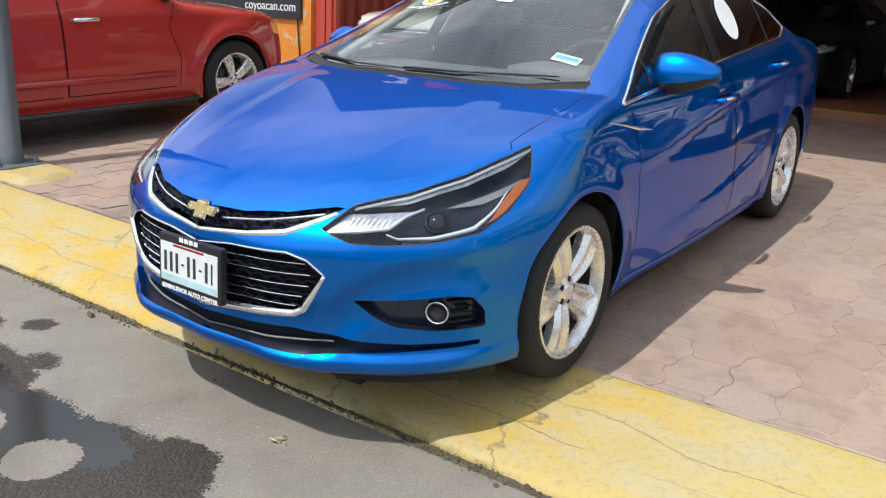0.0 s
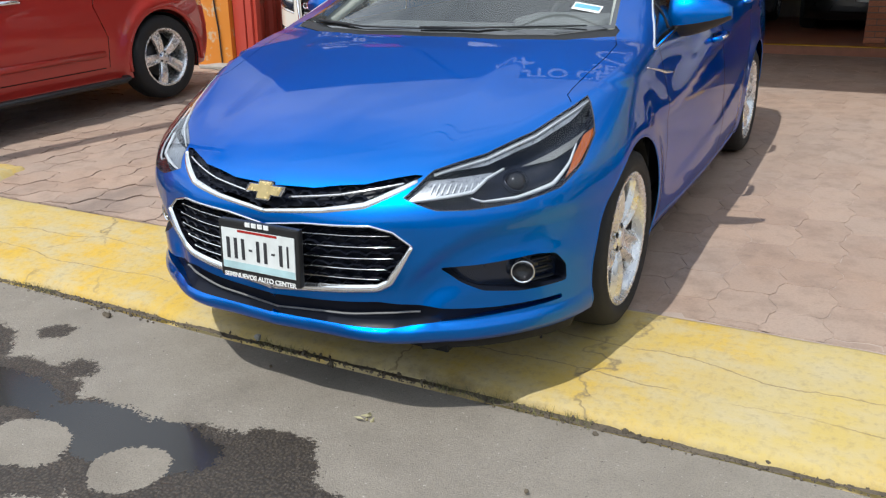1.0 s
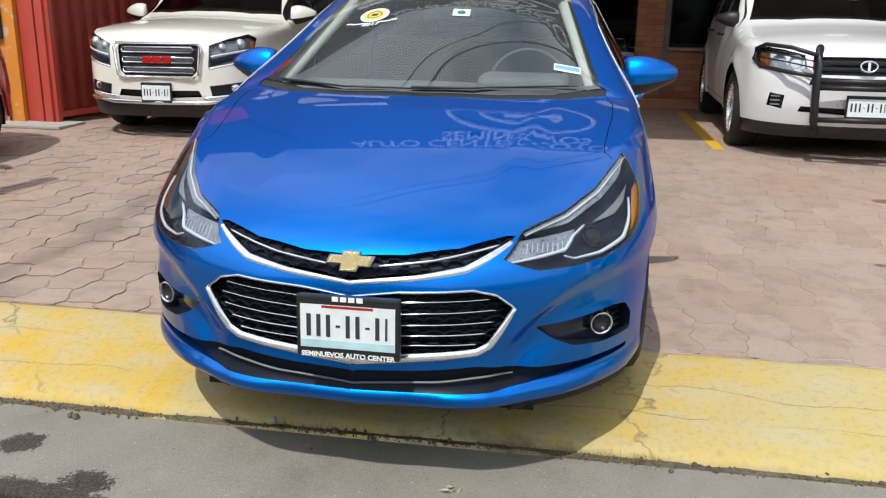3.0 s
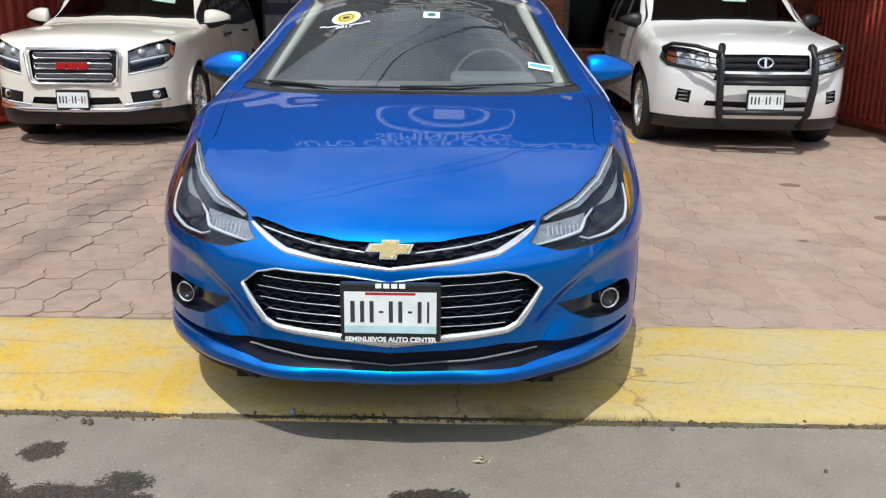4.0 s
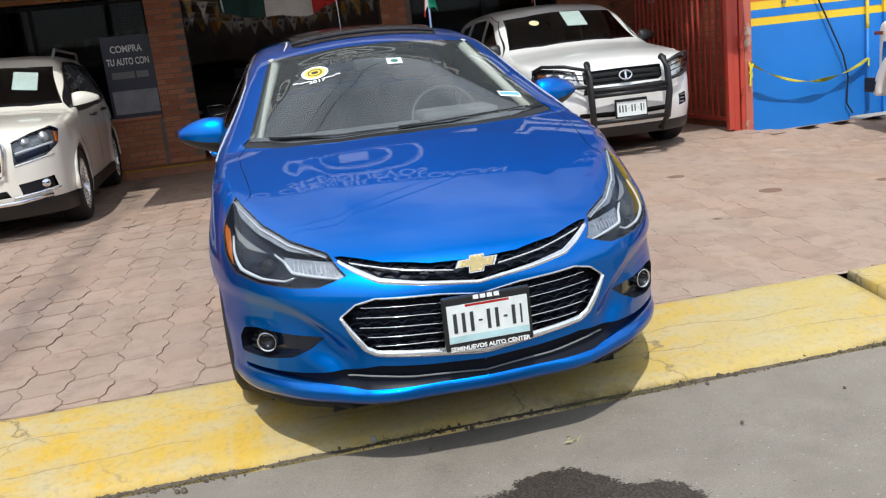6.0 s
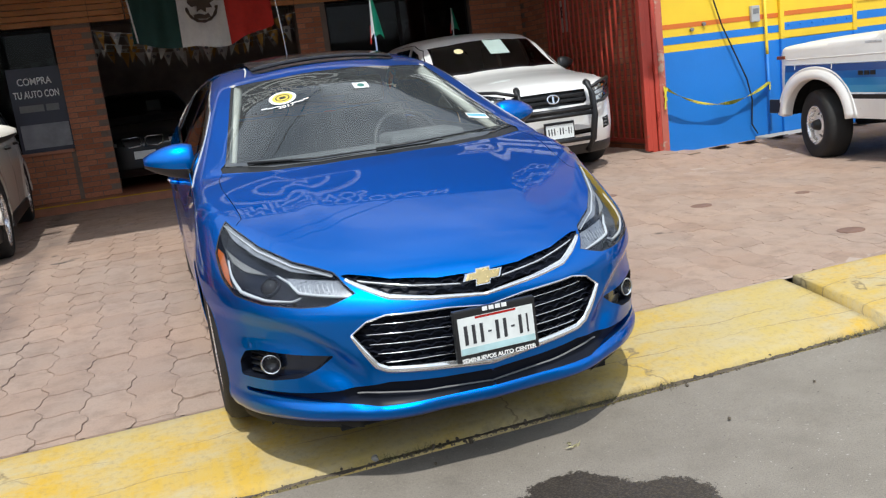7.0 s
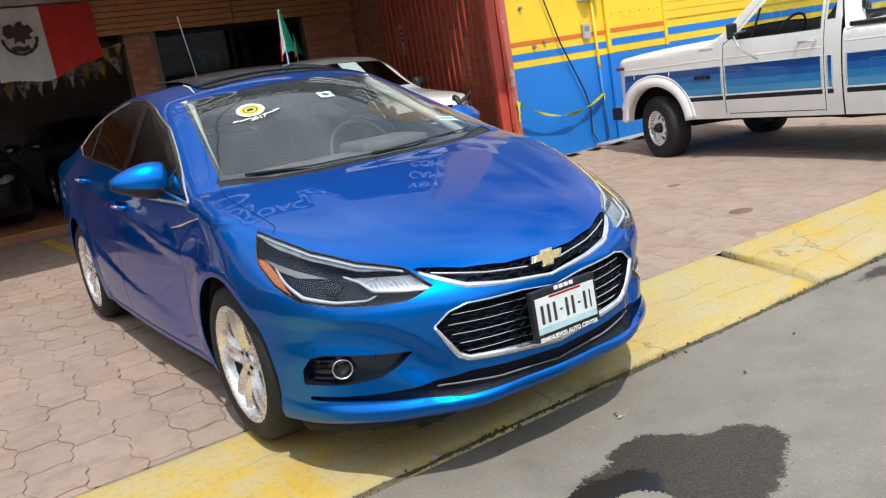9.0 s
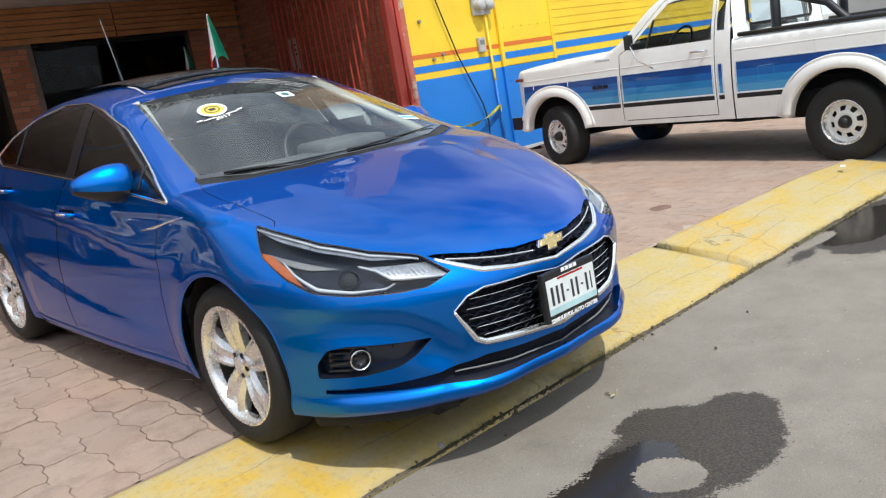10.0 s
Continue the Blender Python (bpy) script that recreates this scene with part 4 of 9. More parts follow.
class Car:
    """Cuts a shell into panels and hangs them under one thing."""

    def __init__(s, shell, root, paint, edge, seam, split, y_end, low, step=0.03):
        s.sh, s.root, s.paint = shell, root, paint
        s.edge, s.seam, s.split, s.low, s.step = edge, seam, split, low, step
        s.x_end, s.y0 = edge[-1]
        s.y_end = y_end

    def views(s):
        sh = s.sh
        e = dense(s.edge, s.step, False)
        e3 = sh.over(e[:, 0], e[:, 1])
        zt = e3[-1, 2]
        zs = np.linspace(s.low, zt, 30)
        sp = sh.side(s.split(zs), zs)
        ys = np.concatenate([np.arange(s.y0, s.y_end, s.step), [s.y_end]])
        xl = s.seam(ys)
        xl[0] = s.x_end
        l3 = sh.over(xl, ys)
        xe = xl[-1]
        bx = np.linspace(0, xe, 12)
        b3 = sh.over(bx, s.y_end + 0.15 * (1 - (bx / xe) ** 2))
        un = lambda q: np.stack([0.95 * np.arctan2(q[:, 0], 0.25 - q[:, 1]), q[:, 2]], 1)
        s.lip_edge = un(e3)
        front = np.concatenate([[[0, s.low]], un(sp), un(e3)[::-1][1:]])
        top = np.concatenate([e, np.stack([xl, ys], 1)[1:], b3[::-1][1:][:, [0, 1]]])
        side = np.concatenate([np.stack([sp[:, 1], sp[:, 2]], 1), l3[1:][:, [1, 2]], [[s.y_end, s.low]]])
        zb = np.linspace(s.low, l3[-1, 2], 12)
        k3 = sh.side(np.full(12, s.y_end), zb)
        rear = np.concatenate([[[0, s.low]], k3[:, [0, 2]], b3[::-1][1:][:, [0, 2]]])
        return front, top, side, rear

    def cut(s, outer, regions, project, step=None):
        v, tr = tile_plane(outer, regions, step or s.step)
        p = project(v[:, 0], v[:, 1])
        return p, s.sh.normal(p), tr

    def add(s, name, data, key, mat, both=True, label="", parent=None, sink=0.0, sides=False, split=False, push=False):
        p, n, tr = data
        sel = [tr[k] for k in ([key] if isinstance(key, str) else key) if k in tr and len(tr[k])]
        if not sel:
            return None
        t = np.concatenate(sel)
        q = p + [0, sink, 0] if push else p - n * sink
        if split:
            for piece_ in islands(t):
                for sg in (1, -1):
                    me = mesh_of(name, q * [sg, 1, 1], piece_, n * [sg, 1, 1])
                    part_mesh(name, me, mat, parent or s.root, label)
            return None
        me = mesh_of(name, q, t, n, both and not sides)
        me.materials.append(mat)
        ob = part_mesh(name, me, mat, parent or s.root, label)
        if sides:
            m2 = mesh_of(name, q * [-1, 1, 1], t, n * [-1, 1, 1])
            m2.materials.append(mat)
            return ob, part_mesh(name, m2, mat, parent or s.root, label)
        return ob

    def line(s, pts, project, step=0.012, closed=False, lift=0.0):
        d = dense(pts, step, closed)
        p = project(d[:, 0], d[:, 1])
        n = s.sh.normal(p)
        return p + n * lift, n


# ---- the blue saloon ----
C_UP = curve((0.2, 0.745), (0.5, 0.712), (1.25, 0.815), (2.4, 0.905), (3.6, 0.94))
C_LOW = curve((0.4, 0.35), (1.3, 0.415), (2.1, 0.55), (2.4, 0.66))
C_FOLD = curve((0.40, 0.36), (0.453, 0.42), (0.542, 0.505), (0.64, 0.56), (0.78, 0.585), (1.0, 0.60))
C_HOOD = soft(0.045, (-0.98, 0.55), (-0.86, 0.672), (-0.80, 0.705), (-0.65, 0.765), (-0.40, 0.845), (-0.1, 0.925), (0.13, 0.983), (0.5, 1.07), (3.8, 1.02))
C_ROOF = soft(0.05, (-1.2, 0.352), (-0.3, 0.775), (0.25, 1.035), (0.60, 1.20), (0.95, 1.345), (1.2, 1.412), (1.6, 1.45), (2.0, 1.44), (2.4, 1.385), (3.05, 1.15), (3.3, 1.10), (3.5, 1.085), (3.72, 1.06))
BLUECAR = Shell(
    top=lambda y: smax(C_HOOD(y), C_ROOF(y), 0.004),
    crown=soft(0.10, (-1, 0.02), (-0.6, 0.008), (0.2, 0.006), (0.6, 0.05), (1.1, 0.085), (2.2, 0.085), (3.0, 0.05), (3.7, 0.05)),
    bow=soft(0.10, (-1, 0.36), (0.0, 0.21), (0.9, 0.24), (1.8, 0.0), (2.5, -0.2), (3.7, -0.25)),
    plan=soft(0.07, (-0.95, 0.80), (-0.6, 0.874), (-0.3, 0.888), (0.0, 0.888), (0.6, 0.882), (1.5, 0.895), (2.7, 0.888), (3.3, 0.85), (3.75, 0.76)),
    section=soft(0.02, (0.12, -0.06), (0.25, -0.025), (0.42, -0.004), (0.62, 0.0), (0.80, -0.012), (0.93, -0.034), (1.0, -0.06), (1.1, -0.118), (1.36, -0.285), (1.5, -0.42)),
    nose=soft(0.007, (0.12, -0.80), (0.19, -0.868), (0.222, -0.915), (0.25, -0.920), (0.276, -0.898), (0.36, -0.898), (0.46, -0.912), (0.56, -0.908), (0.63, -0.888), (0.68, -0.85), (0.72, -0.79), (0.85, -0.55)),
    sweep=soft(0.02, (0, 0), (0.25, 0.02), (0.47, 0.088), (0.6, 0.160), (0.72, 0.272), (0.80, 0.380), (0.86, 0.52), (1.0, 1.1)),
    tail=curve((0.2, 3.62), (0.5, 3.72), (0.8, 3.73), (1.05, 3.71), (1.2, 3.6)),
    arches=((0.0, 0.325, 0.375, 0.014), (2.70, 0.325, 0.375, 0.012)),
    round_=0.05,
    crease=lambda y, z: 0.010 * step_up(-0.05, 0.0, z - C_UP(y)) * (1 - step_up(0.0, 0.13, z - C_UP(y))) * step_up(0.2, 0.45, y) + 0.011 * (1 - step_up(-0.03, 0.03, z - C_LOW(y))) * step_up(0.5, 1.0, y) * (1 - step_up(2.1, 2.3, y)),
    dent=lambda x, z: -0.018 * step_up(0.16, 0.38, x) * (1 - step_up(0.39, 0.54, x)) * (1 - step_up(0.235, 0.29, z)) + 0.032 * step_up(-0.012, 0.05, C_FOLD(x) - z) * (1 - step_up(0.07, 0.20, C_FOLD(x) - z)) * step_up(0.40, 0.52, x),
    hood_lines=lambda x, y: 0.004 * (1 - step_up(-0.05, 0.07, x - 0.46 - 0.12 * y)) * step_up(-0.8, -0.5, y) * (1 - step_up(0.0, 0.15, y)))

BLUECAR_AT = pose(0, 0, -0.005, 2.4, 0, 0)
bluecar = thing("sedan", BLUECAR_AT, "metallic blue sedan with chrome grille parked on the kerb", "car")
cz = Car(BLUECAR, bluecar, M_BLUE,
         edge=[(0, -0.845), (0.15, -0.831), (0.30, -0.787), (0.45, -0.696), (0.58, -0.56), (0.67, -0.41), (0.732, -0.24), (0.764, -0.12)],
         seam=curve((-0.12, 0.764), (-0.02, 0.785), (0.10, 0.803), (0.22, 0.806), (0.325, 0.793), (0.537, 0.742), (0.72, 0.706), (0.95, 0.656), (1.26, 0.612), (1.5, 0.583), (1.85, 0.578), (2.22, 0.615), (2.52, 0.668), (2.665, 0.71), (2.8, 0.745), (3.0, 0.775), (3.25, 0.782), (3.6, 0.765)),
         split=curve((0.15, -0.42), (0.58, -0.405), (0.65, -0.345), (0.71, -0.27), (0.77, -0.17), (0.84, -0.12)), y_end=3.46, low=0.198)

# ---- shared car fittings ----
def side_mirror(parent, paint, x, y, z, sx, size=1.0, low=None):
    """Housing in the car's colour on a black stalk, cap lower half dark, glass behind."""
    m = new("side_mirror")
    m.parent = parent
    m.matrix_basis = pose(sx * x, y, z)
    bm = bmesh.new()
    rings = []
    n = 20
    for t in np.linspace(0, 1, 11):
        # from the inner end outwards
        px = -0.055 + 0.205 * t
        hh = (0.088 * math.sin(math.pi * (0.30 + 0.63 * t)) ** 0.7 + 0.004) * (1 - 0.28 * t)
        dd = 0.058 * math.sin(math.pi * (0.28 + 0.62 * t)) ** 0.6
        cy = 0.055 * t * t
        rings.append([bm.verts.new((sx * px * size, (cy + dd * math.cos(a) * (0.45 if math.cos(a) > 0 else 1.0)) * size, (0.018 * t + hh * math.sin(a) * (0.78 if math.sin(a) < 0 else 1)) * size)) for a in (k * math.tau / n for k in range(n))])
    up, dn = [], []
    for A, B in zip(rings, rings[1:]):
        for k in range(n):
            f = bm.faces.new((A[k], A[(k + 1) % n], B[(k + 1) % n], B[k]))
            (dn if n * 0.52 < k < n * 0.96 else up).append(f)
    bm.faces.new(rings[0])
    bm.faces.new(rings[-1][::-1])
    bmesh.ops.recalc_face_normals(bm, faces=bm.faces)
    lower = bm.copy()
    ids_dn = {f.index for f in dn}
    bm.faces.index_update(), lower.faces.index_update(), lower.faces.ensure_lookup_table()
    ids_dn = {f.index for f in dn}
    bmesh.ops.delete(lower, geom=[f for f in lower.faces if f.index not in ids_dn], context="FACES")
    bmesh.ops.delete(bm, geom=[f for f in bm.faces if f.index in ids_dn], context="FACES")
    part("mirror_cap", bm, paint, m, "", True)
    part("mirror_underside", lower, low or M_BLACK, m, "", True)
    part("stalk", tube([(-sx * 0.17 * size, 0.02, -0.075 * size), (-sx * 0.10 * size, 0.02, -0.07 * size), (-sx * 0.02 * size, 0.02, -0.03 * size)], [0.03 * size, 0.026 * size, 0.03 * size], 10, flat=0.6), M_BLACK, m, "", True)
    return m


def plate(parent, m, w=0.30, h=0.15, rows=True, tint=None):
    """Registration plate in a black holder; its characters are plain bars."""
    p = new("number_plate")
    p.parent = parent
    p.matrix_basis = m
    bm = box(-w / 2 - 0.013, w / 2 + 0.013, -h / 2 - 0.022, h / 2 + 0.022, -0.025, 0.0, 0.006)
    part("holder", bm, M_BLACK, p)
    part("plate_sheet", box(-w / 2, w / 2, -h / 2 + 0.006, h / 2 - 0.004, 0.0005, 0.003), M_PLATEWHITE, p)
    u = w / 0.30
    ws = [0.014, 0.013, 0.013, 0.014, 0.013, 0.013, 0.014, 0.013, 0.007]
    x = -0.130 * u
    for k, q in enumerate(ws):
        hh = 0.003 if k in (3, 6) else 0.033
        part("plate_mark", box(x, x + q * u, -hh + 0.004, hh + 0.004, 0.0035, 0.0045), M_INK, p)
        x += q * u + 0.0178 * u
    return p


def seat(parent, x, y, z, mat):
    s = new("seat")
    s.parent = parent
    s.matrix_basis = pose(x, y, z)
    part("cushion", box(-0.25, 0.25, -0.28, 0.25, 0.0, 0.16, 0.05), mat, s, "", True)
    bm = box(-0.24, 0.24, -0.06, 0.07, 0.0, 0.62, 0.05)
    bmesh.ops.transform(bm, matrix=pose(0, 0.24, 0.12, -20, 0, 0), verts=bm.verts)
    part("backrest", bm, mat, s, "", True)
    bm = box(-0.13, 0.13, -0.05, 0.05, 0.0, 0.18, 0.045)
    bmesh.ops.transform(bm, matrix=pose(0, 0.46, 0.72, -14, 0, 0), verts=bm.verts)
    part("headrest", bm, mat, s, "", True)
    return s


def steering(parent, x, y, z):
    s = new("steering_wheel")
    s.parent = parent
    s.matrix_basis = pose(x, y, z, 62, 0, 0)
    ring = [(0.185 * math.cos(a), 0.185 * math.sin(a), 0) for a in np.linspace(0, math.tau, 36, endpoint=False)]
    part("rim", tube(ring, 0.015, 8, True), M_BLACK, s, "", True)
    bm = bmesh.new()
    add_box(bm, -0.18, 0.18, -0.02, 0.02, -0.02, 0.0, 0.006)
    add_box(bm, -0.07, 0.07, -0.09, 0.06, -0.025, 0.012, 0.02)
    add_box(bm, -0.02, 0.02, -0.18, -0.05, -0.02, 0.0, 0.006)
    part("spokes", bm, M_BLACK, s)
    return s


def underbody(parent, half, y0, y1, z0, z1, wheels, r, flap=0.25, hub=0.33):
    """Dark floor pan with its wheel housings, in one shape."""
    bm = bmesh.new()
    add_box(bm, -half + 0.34, half - 0.34, y0, y1, z0, z1)
    add_box(bm, -half + 0.22, half - 0.22, y0 + 0.3, y1, z0, z1)
    segs = [wheels[0] + r, wheels[1] - r]
    for a, b in zip(segs[::2], segs[1::2]):
        if b > a:
            for s in (-1, 1):
                x0, x1 = sorted((s * (half - 0.24), s * (half - 0.05)))
                add_box(bm, x0, x1, a, b, z0, z1)
    for w in wheels:
        for s in (-1, 1):
            x0, x1 = sorted((s * (half - 0.30), s * (half - 0.02)))
            arc = [(w - (r + 0.004) * math.cos(a), hub + (r + 0.004) * math.sin(a)) for a in np.linspace(-flap, math.pi + flap, 16)]
            va = [[bm.verts.new((xx, yy, zz)) for xx in (x0, x1)] for yy, zz in arc]
            for A, B in zip(va, va[1:]):
                bm.faces.new((A[0], A[1], B[1], B[0]))
            inn = x0 if s > 0 else x1
            bm.faces.new([bm.verts.new((inn, yy, zz)) for yy, zz in arc])
    return part("underbody", bm, M_DARK, parent)


def honeycomb(car, poly, du, dz, sink, push=False, wall=0.004, depth=0.012):
    """Raised six-sided mesh inside an opening of the nose, for both sides of the car."""
    p = np.asarray(poly)
    lo, hi = p.min(0), p.max(0)
    segs = set()
    rows_ = int((hi[1] - lo[1]) / dz) + 3
    cols = int((hi[0] - lo[0]) / du) + 3
    bm = bmesh.new()
    for j in range(rows_):
        for i in range(cols):
            cx = lo[0] + (i + 0.5 * (j % 2)) * du
            cz_ = lo[1] + j * dz
            e = du * 0.30
            hx = [(-du / 2 - e * 0.0, 0), (-du / 2 + e, dz * 0.5), (du / 2 - e, dz * 0.5), (du / 2, 0)]
            for a, b in zip(hx, hx[1:]):
                segs.add((round(cx + a[0], 4), round(cz_ + a[1], 4), round(cx + b[0], 4), round(cz_ + b[1], 4)))
    keep = [s for s in segs if inside(p, np.array([[(s[0] + s[2]) / 2, (s[1] + s[3]) / 2]]))[0] and s[0] > -0.01]
    a = np.array(sorted(keep))
    if not len(a):
        return bm
    P0, P1 = car.sh.around(a[:, 0], a[:, 1]), car.sh.around(a[:, 2], a[:, 3])
    N0, N1 = car.sh.normal(P0), car.sh.normal(P1)
    if push:
        # set straight back, so that the mesh runs on behind the bonnet's lip
        N0, N1 = [np.stack([0.3 * m[:, 0], 0 * m[:, 1] - 1, 0 * m[:, 2]], 1) for m in (N0, N1)]
    for q0, q1, n0, n1 in zip(P0, P1, N0, N1):
        strip(bm, [q0 - n0 * sink, q1 - n1 * sink], [n0, n1], wall, depth, mirror=True)
    return bm


def rim_wall(car, poly, depth, project, closed=True, lift=0.0, push=False):
    """The return edge of an opening, from the skin inwards, on both sides of the car."""
    p, n = car.line(poly, project, 0.015, closed)
    bm = bmesh.new()
    for s in (1, -1):
        A = [bm.verts.new((q + m * lift) * [s, 1, 1]) for q, m in zip(p, n)]
        B = [bm.verts.new((q + [0, depth, 0] if push else q - m * depth) * [s, 1, 1]) for q, m in zip(p, n)]
        k = len(A)
        for i in range(k if closed else k - 1):
            bm.faces.new((A[i], A[(i + 1) % k], B[(i + 1) % k], B[i]))
    return bm


# ---- panels of the blue saloon ----
M_FOGPOCKET = plain("blue_black_plastic", (0.010, 0.018, 0.042), 0.22, 0.2, coat=0.5)
FRONT, TOP, SIDE, REAR = cz.views()
nose = BLUECAR.around
edge_uz = cz.lip_edge
under = edge_uz - [0, 0.007]
lamp_top = under[(under[:, 0] > 0.425) & (under[:, 0] < 1.02)]
LAMP = np.concatenate([[(0.368, 0.652), (0.428, 0.703)], lamp_top, [(0.955, 0.762), (0.862, 0.692), (0.775, 0.645), (0.655, 0.624), (0.53, 0.618), (0.45, 0.620), (0.40, 0.638)]])
grille_top = under[under[:, 0] < 0.40]
UPPER = np.concatenate([grille_top, [(0.418, 0.702), (0.385, 0.684), (0.313, 0.652), (0.275, 0.637), (0.161, 0.615), (0.0, 0.596)]])
LOWER = rounded([(-0.002, 0.557), (0.117, 0.572), (0.290, 0.579), (0.345, 0.562), (0.390, 0.520), (0.375, 0.49), (0.332, 0.400), (0.302, 0.384), (0.118, 0.363), (-0.002, 0.350)], 0.015)
FOG = rounded([(0.800, 0.345), (0.795, 0.400), (0.760, 0.446), (0.700, 0.456), (0.452, 0.440), (0.500, 0.398), (0.560, 0.365), (0.660, 0.346)], 0.012)
INTAKE = rounded([(-0.002, 0.317), (0.15, 0.324), (0.300, 0.337), (0.45, 0.317), (0.60, 0.307), (0.785, 0.303), (0.785, 0.288), (0.60, 0.283), (0.46, 0.276), (0.337, 0.260), (-0.002, 0.260)], 0.008)
fr = cz.cut(FRONT, [("lamp", LAMP), ("upper", UPPER), ("lower", LOWER), ("fog", FOG), ("intake", INTAKE)], nose, 0.016)
bumper = cz.add("front_bumper", fr, "skin", M_BLUE, label="blue bumper cover with a folded lower lip")
cz.add("grille_back", fr, "upper", M_GRILLE, sink=0.034, push=True)
cz.add("grille_back", fr, "lower", M_GRILLE, sink=0.034)
cz.add("lower_intake", fr, "intake", M_GRILLE, sink=0.03)
cz.add("fog_recess", fr, "fog", M_FOGPOCKET, sink=0.045, sides=True)
part("grille_return", rim_wall(cz, UPPER[:-1], 0.04, nose, False, push=True), M_GRILLE, bluecar)
part("grille_return", rim_wall(cz, LOWER, 0.05, nose, False), M_GLOSSBLACK, bluecar)
part("intake_return", rim_wall(cz, INTAKE, 0.03, nose, False), M_BLUE, bluecar)
fog_wall = rim_wall(cz, FOG, 0.045, nose)
for sg in (1, -1):
    half = fog_wall.copy()
    bmesh.ops.delete(half, geom=[f for f in half.faces if f.calc_center_median().x * sg < 0], context="FACES")
    part("fog_return", half, M_GRILLE, bluecar)
fog_wall.free()
def loose(bm):
    """Cuts a bmesh into the pieces that hang together."""
    left, out = set(bm.verts), []
    while left:
        todo, seen = [left.pop()], set()
        while todo:
            v = todo.pop()
            seen.add(v)
            for e in v.link_edges:
                o = e.other_vert(v)
                if o in left:
                    left.discard(o)
                    todo.append(o)
        out.append({v.index for v in seen})
    return out


for poly, sink, push in ((UPPER, 0.022, True), (LOWER, 0.026, False)):
    part("honeycomb_insert", honeycomb(cz, poly, 0.050, 0.0215, sink, push), M_GRILLE, bluecar, "black honeycomb grille")
lamp_wall = rim_wall(cz, LAMP, 0.05, nose)
for sg in (1, -1):
    half = lamp_wall.copy()
    bmesh.ops.delete(half, geom=[f for f in half.faces if f.calc_center_median().x * sg < 0], context="FACES")
    part("lamp_bezel", half, M_LAMPDARK, bluecar)
lamp_wall.free()


def moulding(name, pts, width, height, mat, project=nose, closed=False, lift=0.0, label="", parent=bluecar, car=cz):
    bm = bmesh.new()
    p, n = car.line(pts, project, 0.012, closed, lift)
    w = width
    if isinstance(width, (list, tuple)):
        w = np.interp(np.linspace(0, 1, len(p)), np.linspace(0, 1, len(width)), width)
    if p[0, 0] > 0.03:
        twin = bmesh.new()
        f = np.array([-1, 1, 1])
        strip(twin, p * f, n * f, w, height, closed)
        part(name, twin, mat, parent, label, True)
        strip(bm, p, n, w, height, closed)
    else:
        strip(bm, p, n, w, height, closed, mirror=True)
    return part(name, bm, mat, parent, label, True)


moulding("chrome_surround", [(-0.004, 0.592), (0.161, 0.611), (0.275, 0.632), (0.318, 0.652), (0.378, 0.680), (0.402, 0.691)], [0.014, 0.016, 0.018, 0.022, 0.022, 0.014], 0.006, M_BRIGHT, label="bright chrome lower edge of the upper grille")
moulding("grille_bar", [(0.065, 0.638), (0.2, 0.655), (0.368, 0.687)], 0.007, 0.007, M_BRIGHT, lift=-0.006)
moulding("chrome_surround", [(0.0, 0.553), (0.117, 0.570), (0.290, 0.578), (0.345, 0.561), (0.390, 0.519)], 0.008, 0.007, M_CHROME, label="thin chrome edge of the lower grille")
moulding("chrome_surround", [(0.390, 0.519), (0.375, 0.488), (0.332, 0.402), (0.302, 0.382), (0.118, 0.361), (0.0, 0.348)], [0.012, 0.022, 0.026, 0.028, 0.030, 0.032], 0.012, M_BRIGHT, label="broad chrome bar below the lower grille")
for z0, z1, u1 in ((0.528, 0.546, 0.335), (0.492, 0.512, 0.350), (0.456, 0.476, 0.345), (0.420, 0.438, 0.325), (0.388, 0.402, 0.305)):
    moulding("grille_bar", [(-0.002, z0), (u1 * 0.5, (z0 + z1) / 2 + 0.003), (u1, z1)], 0.0048, 0.006, M_CHROME, lift=-0.016)
moulding("intake_line", [(0.0, 0.275), (0.2, 0.283), (0.40, 0.300)], 0.006, 0.006, M_GREY, lift=-0.016)
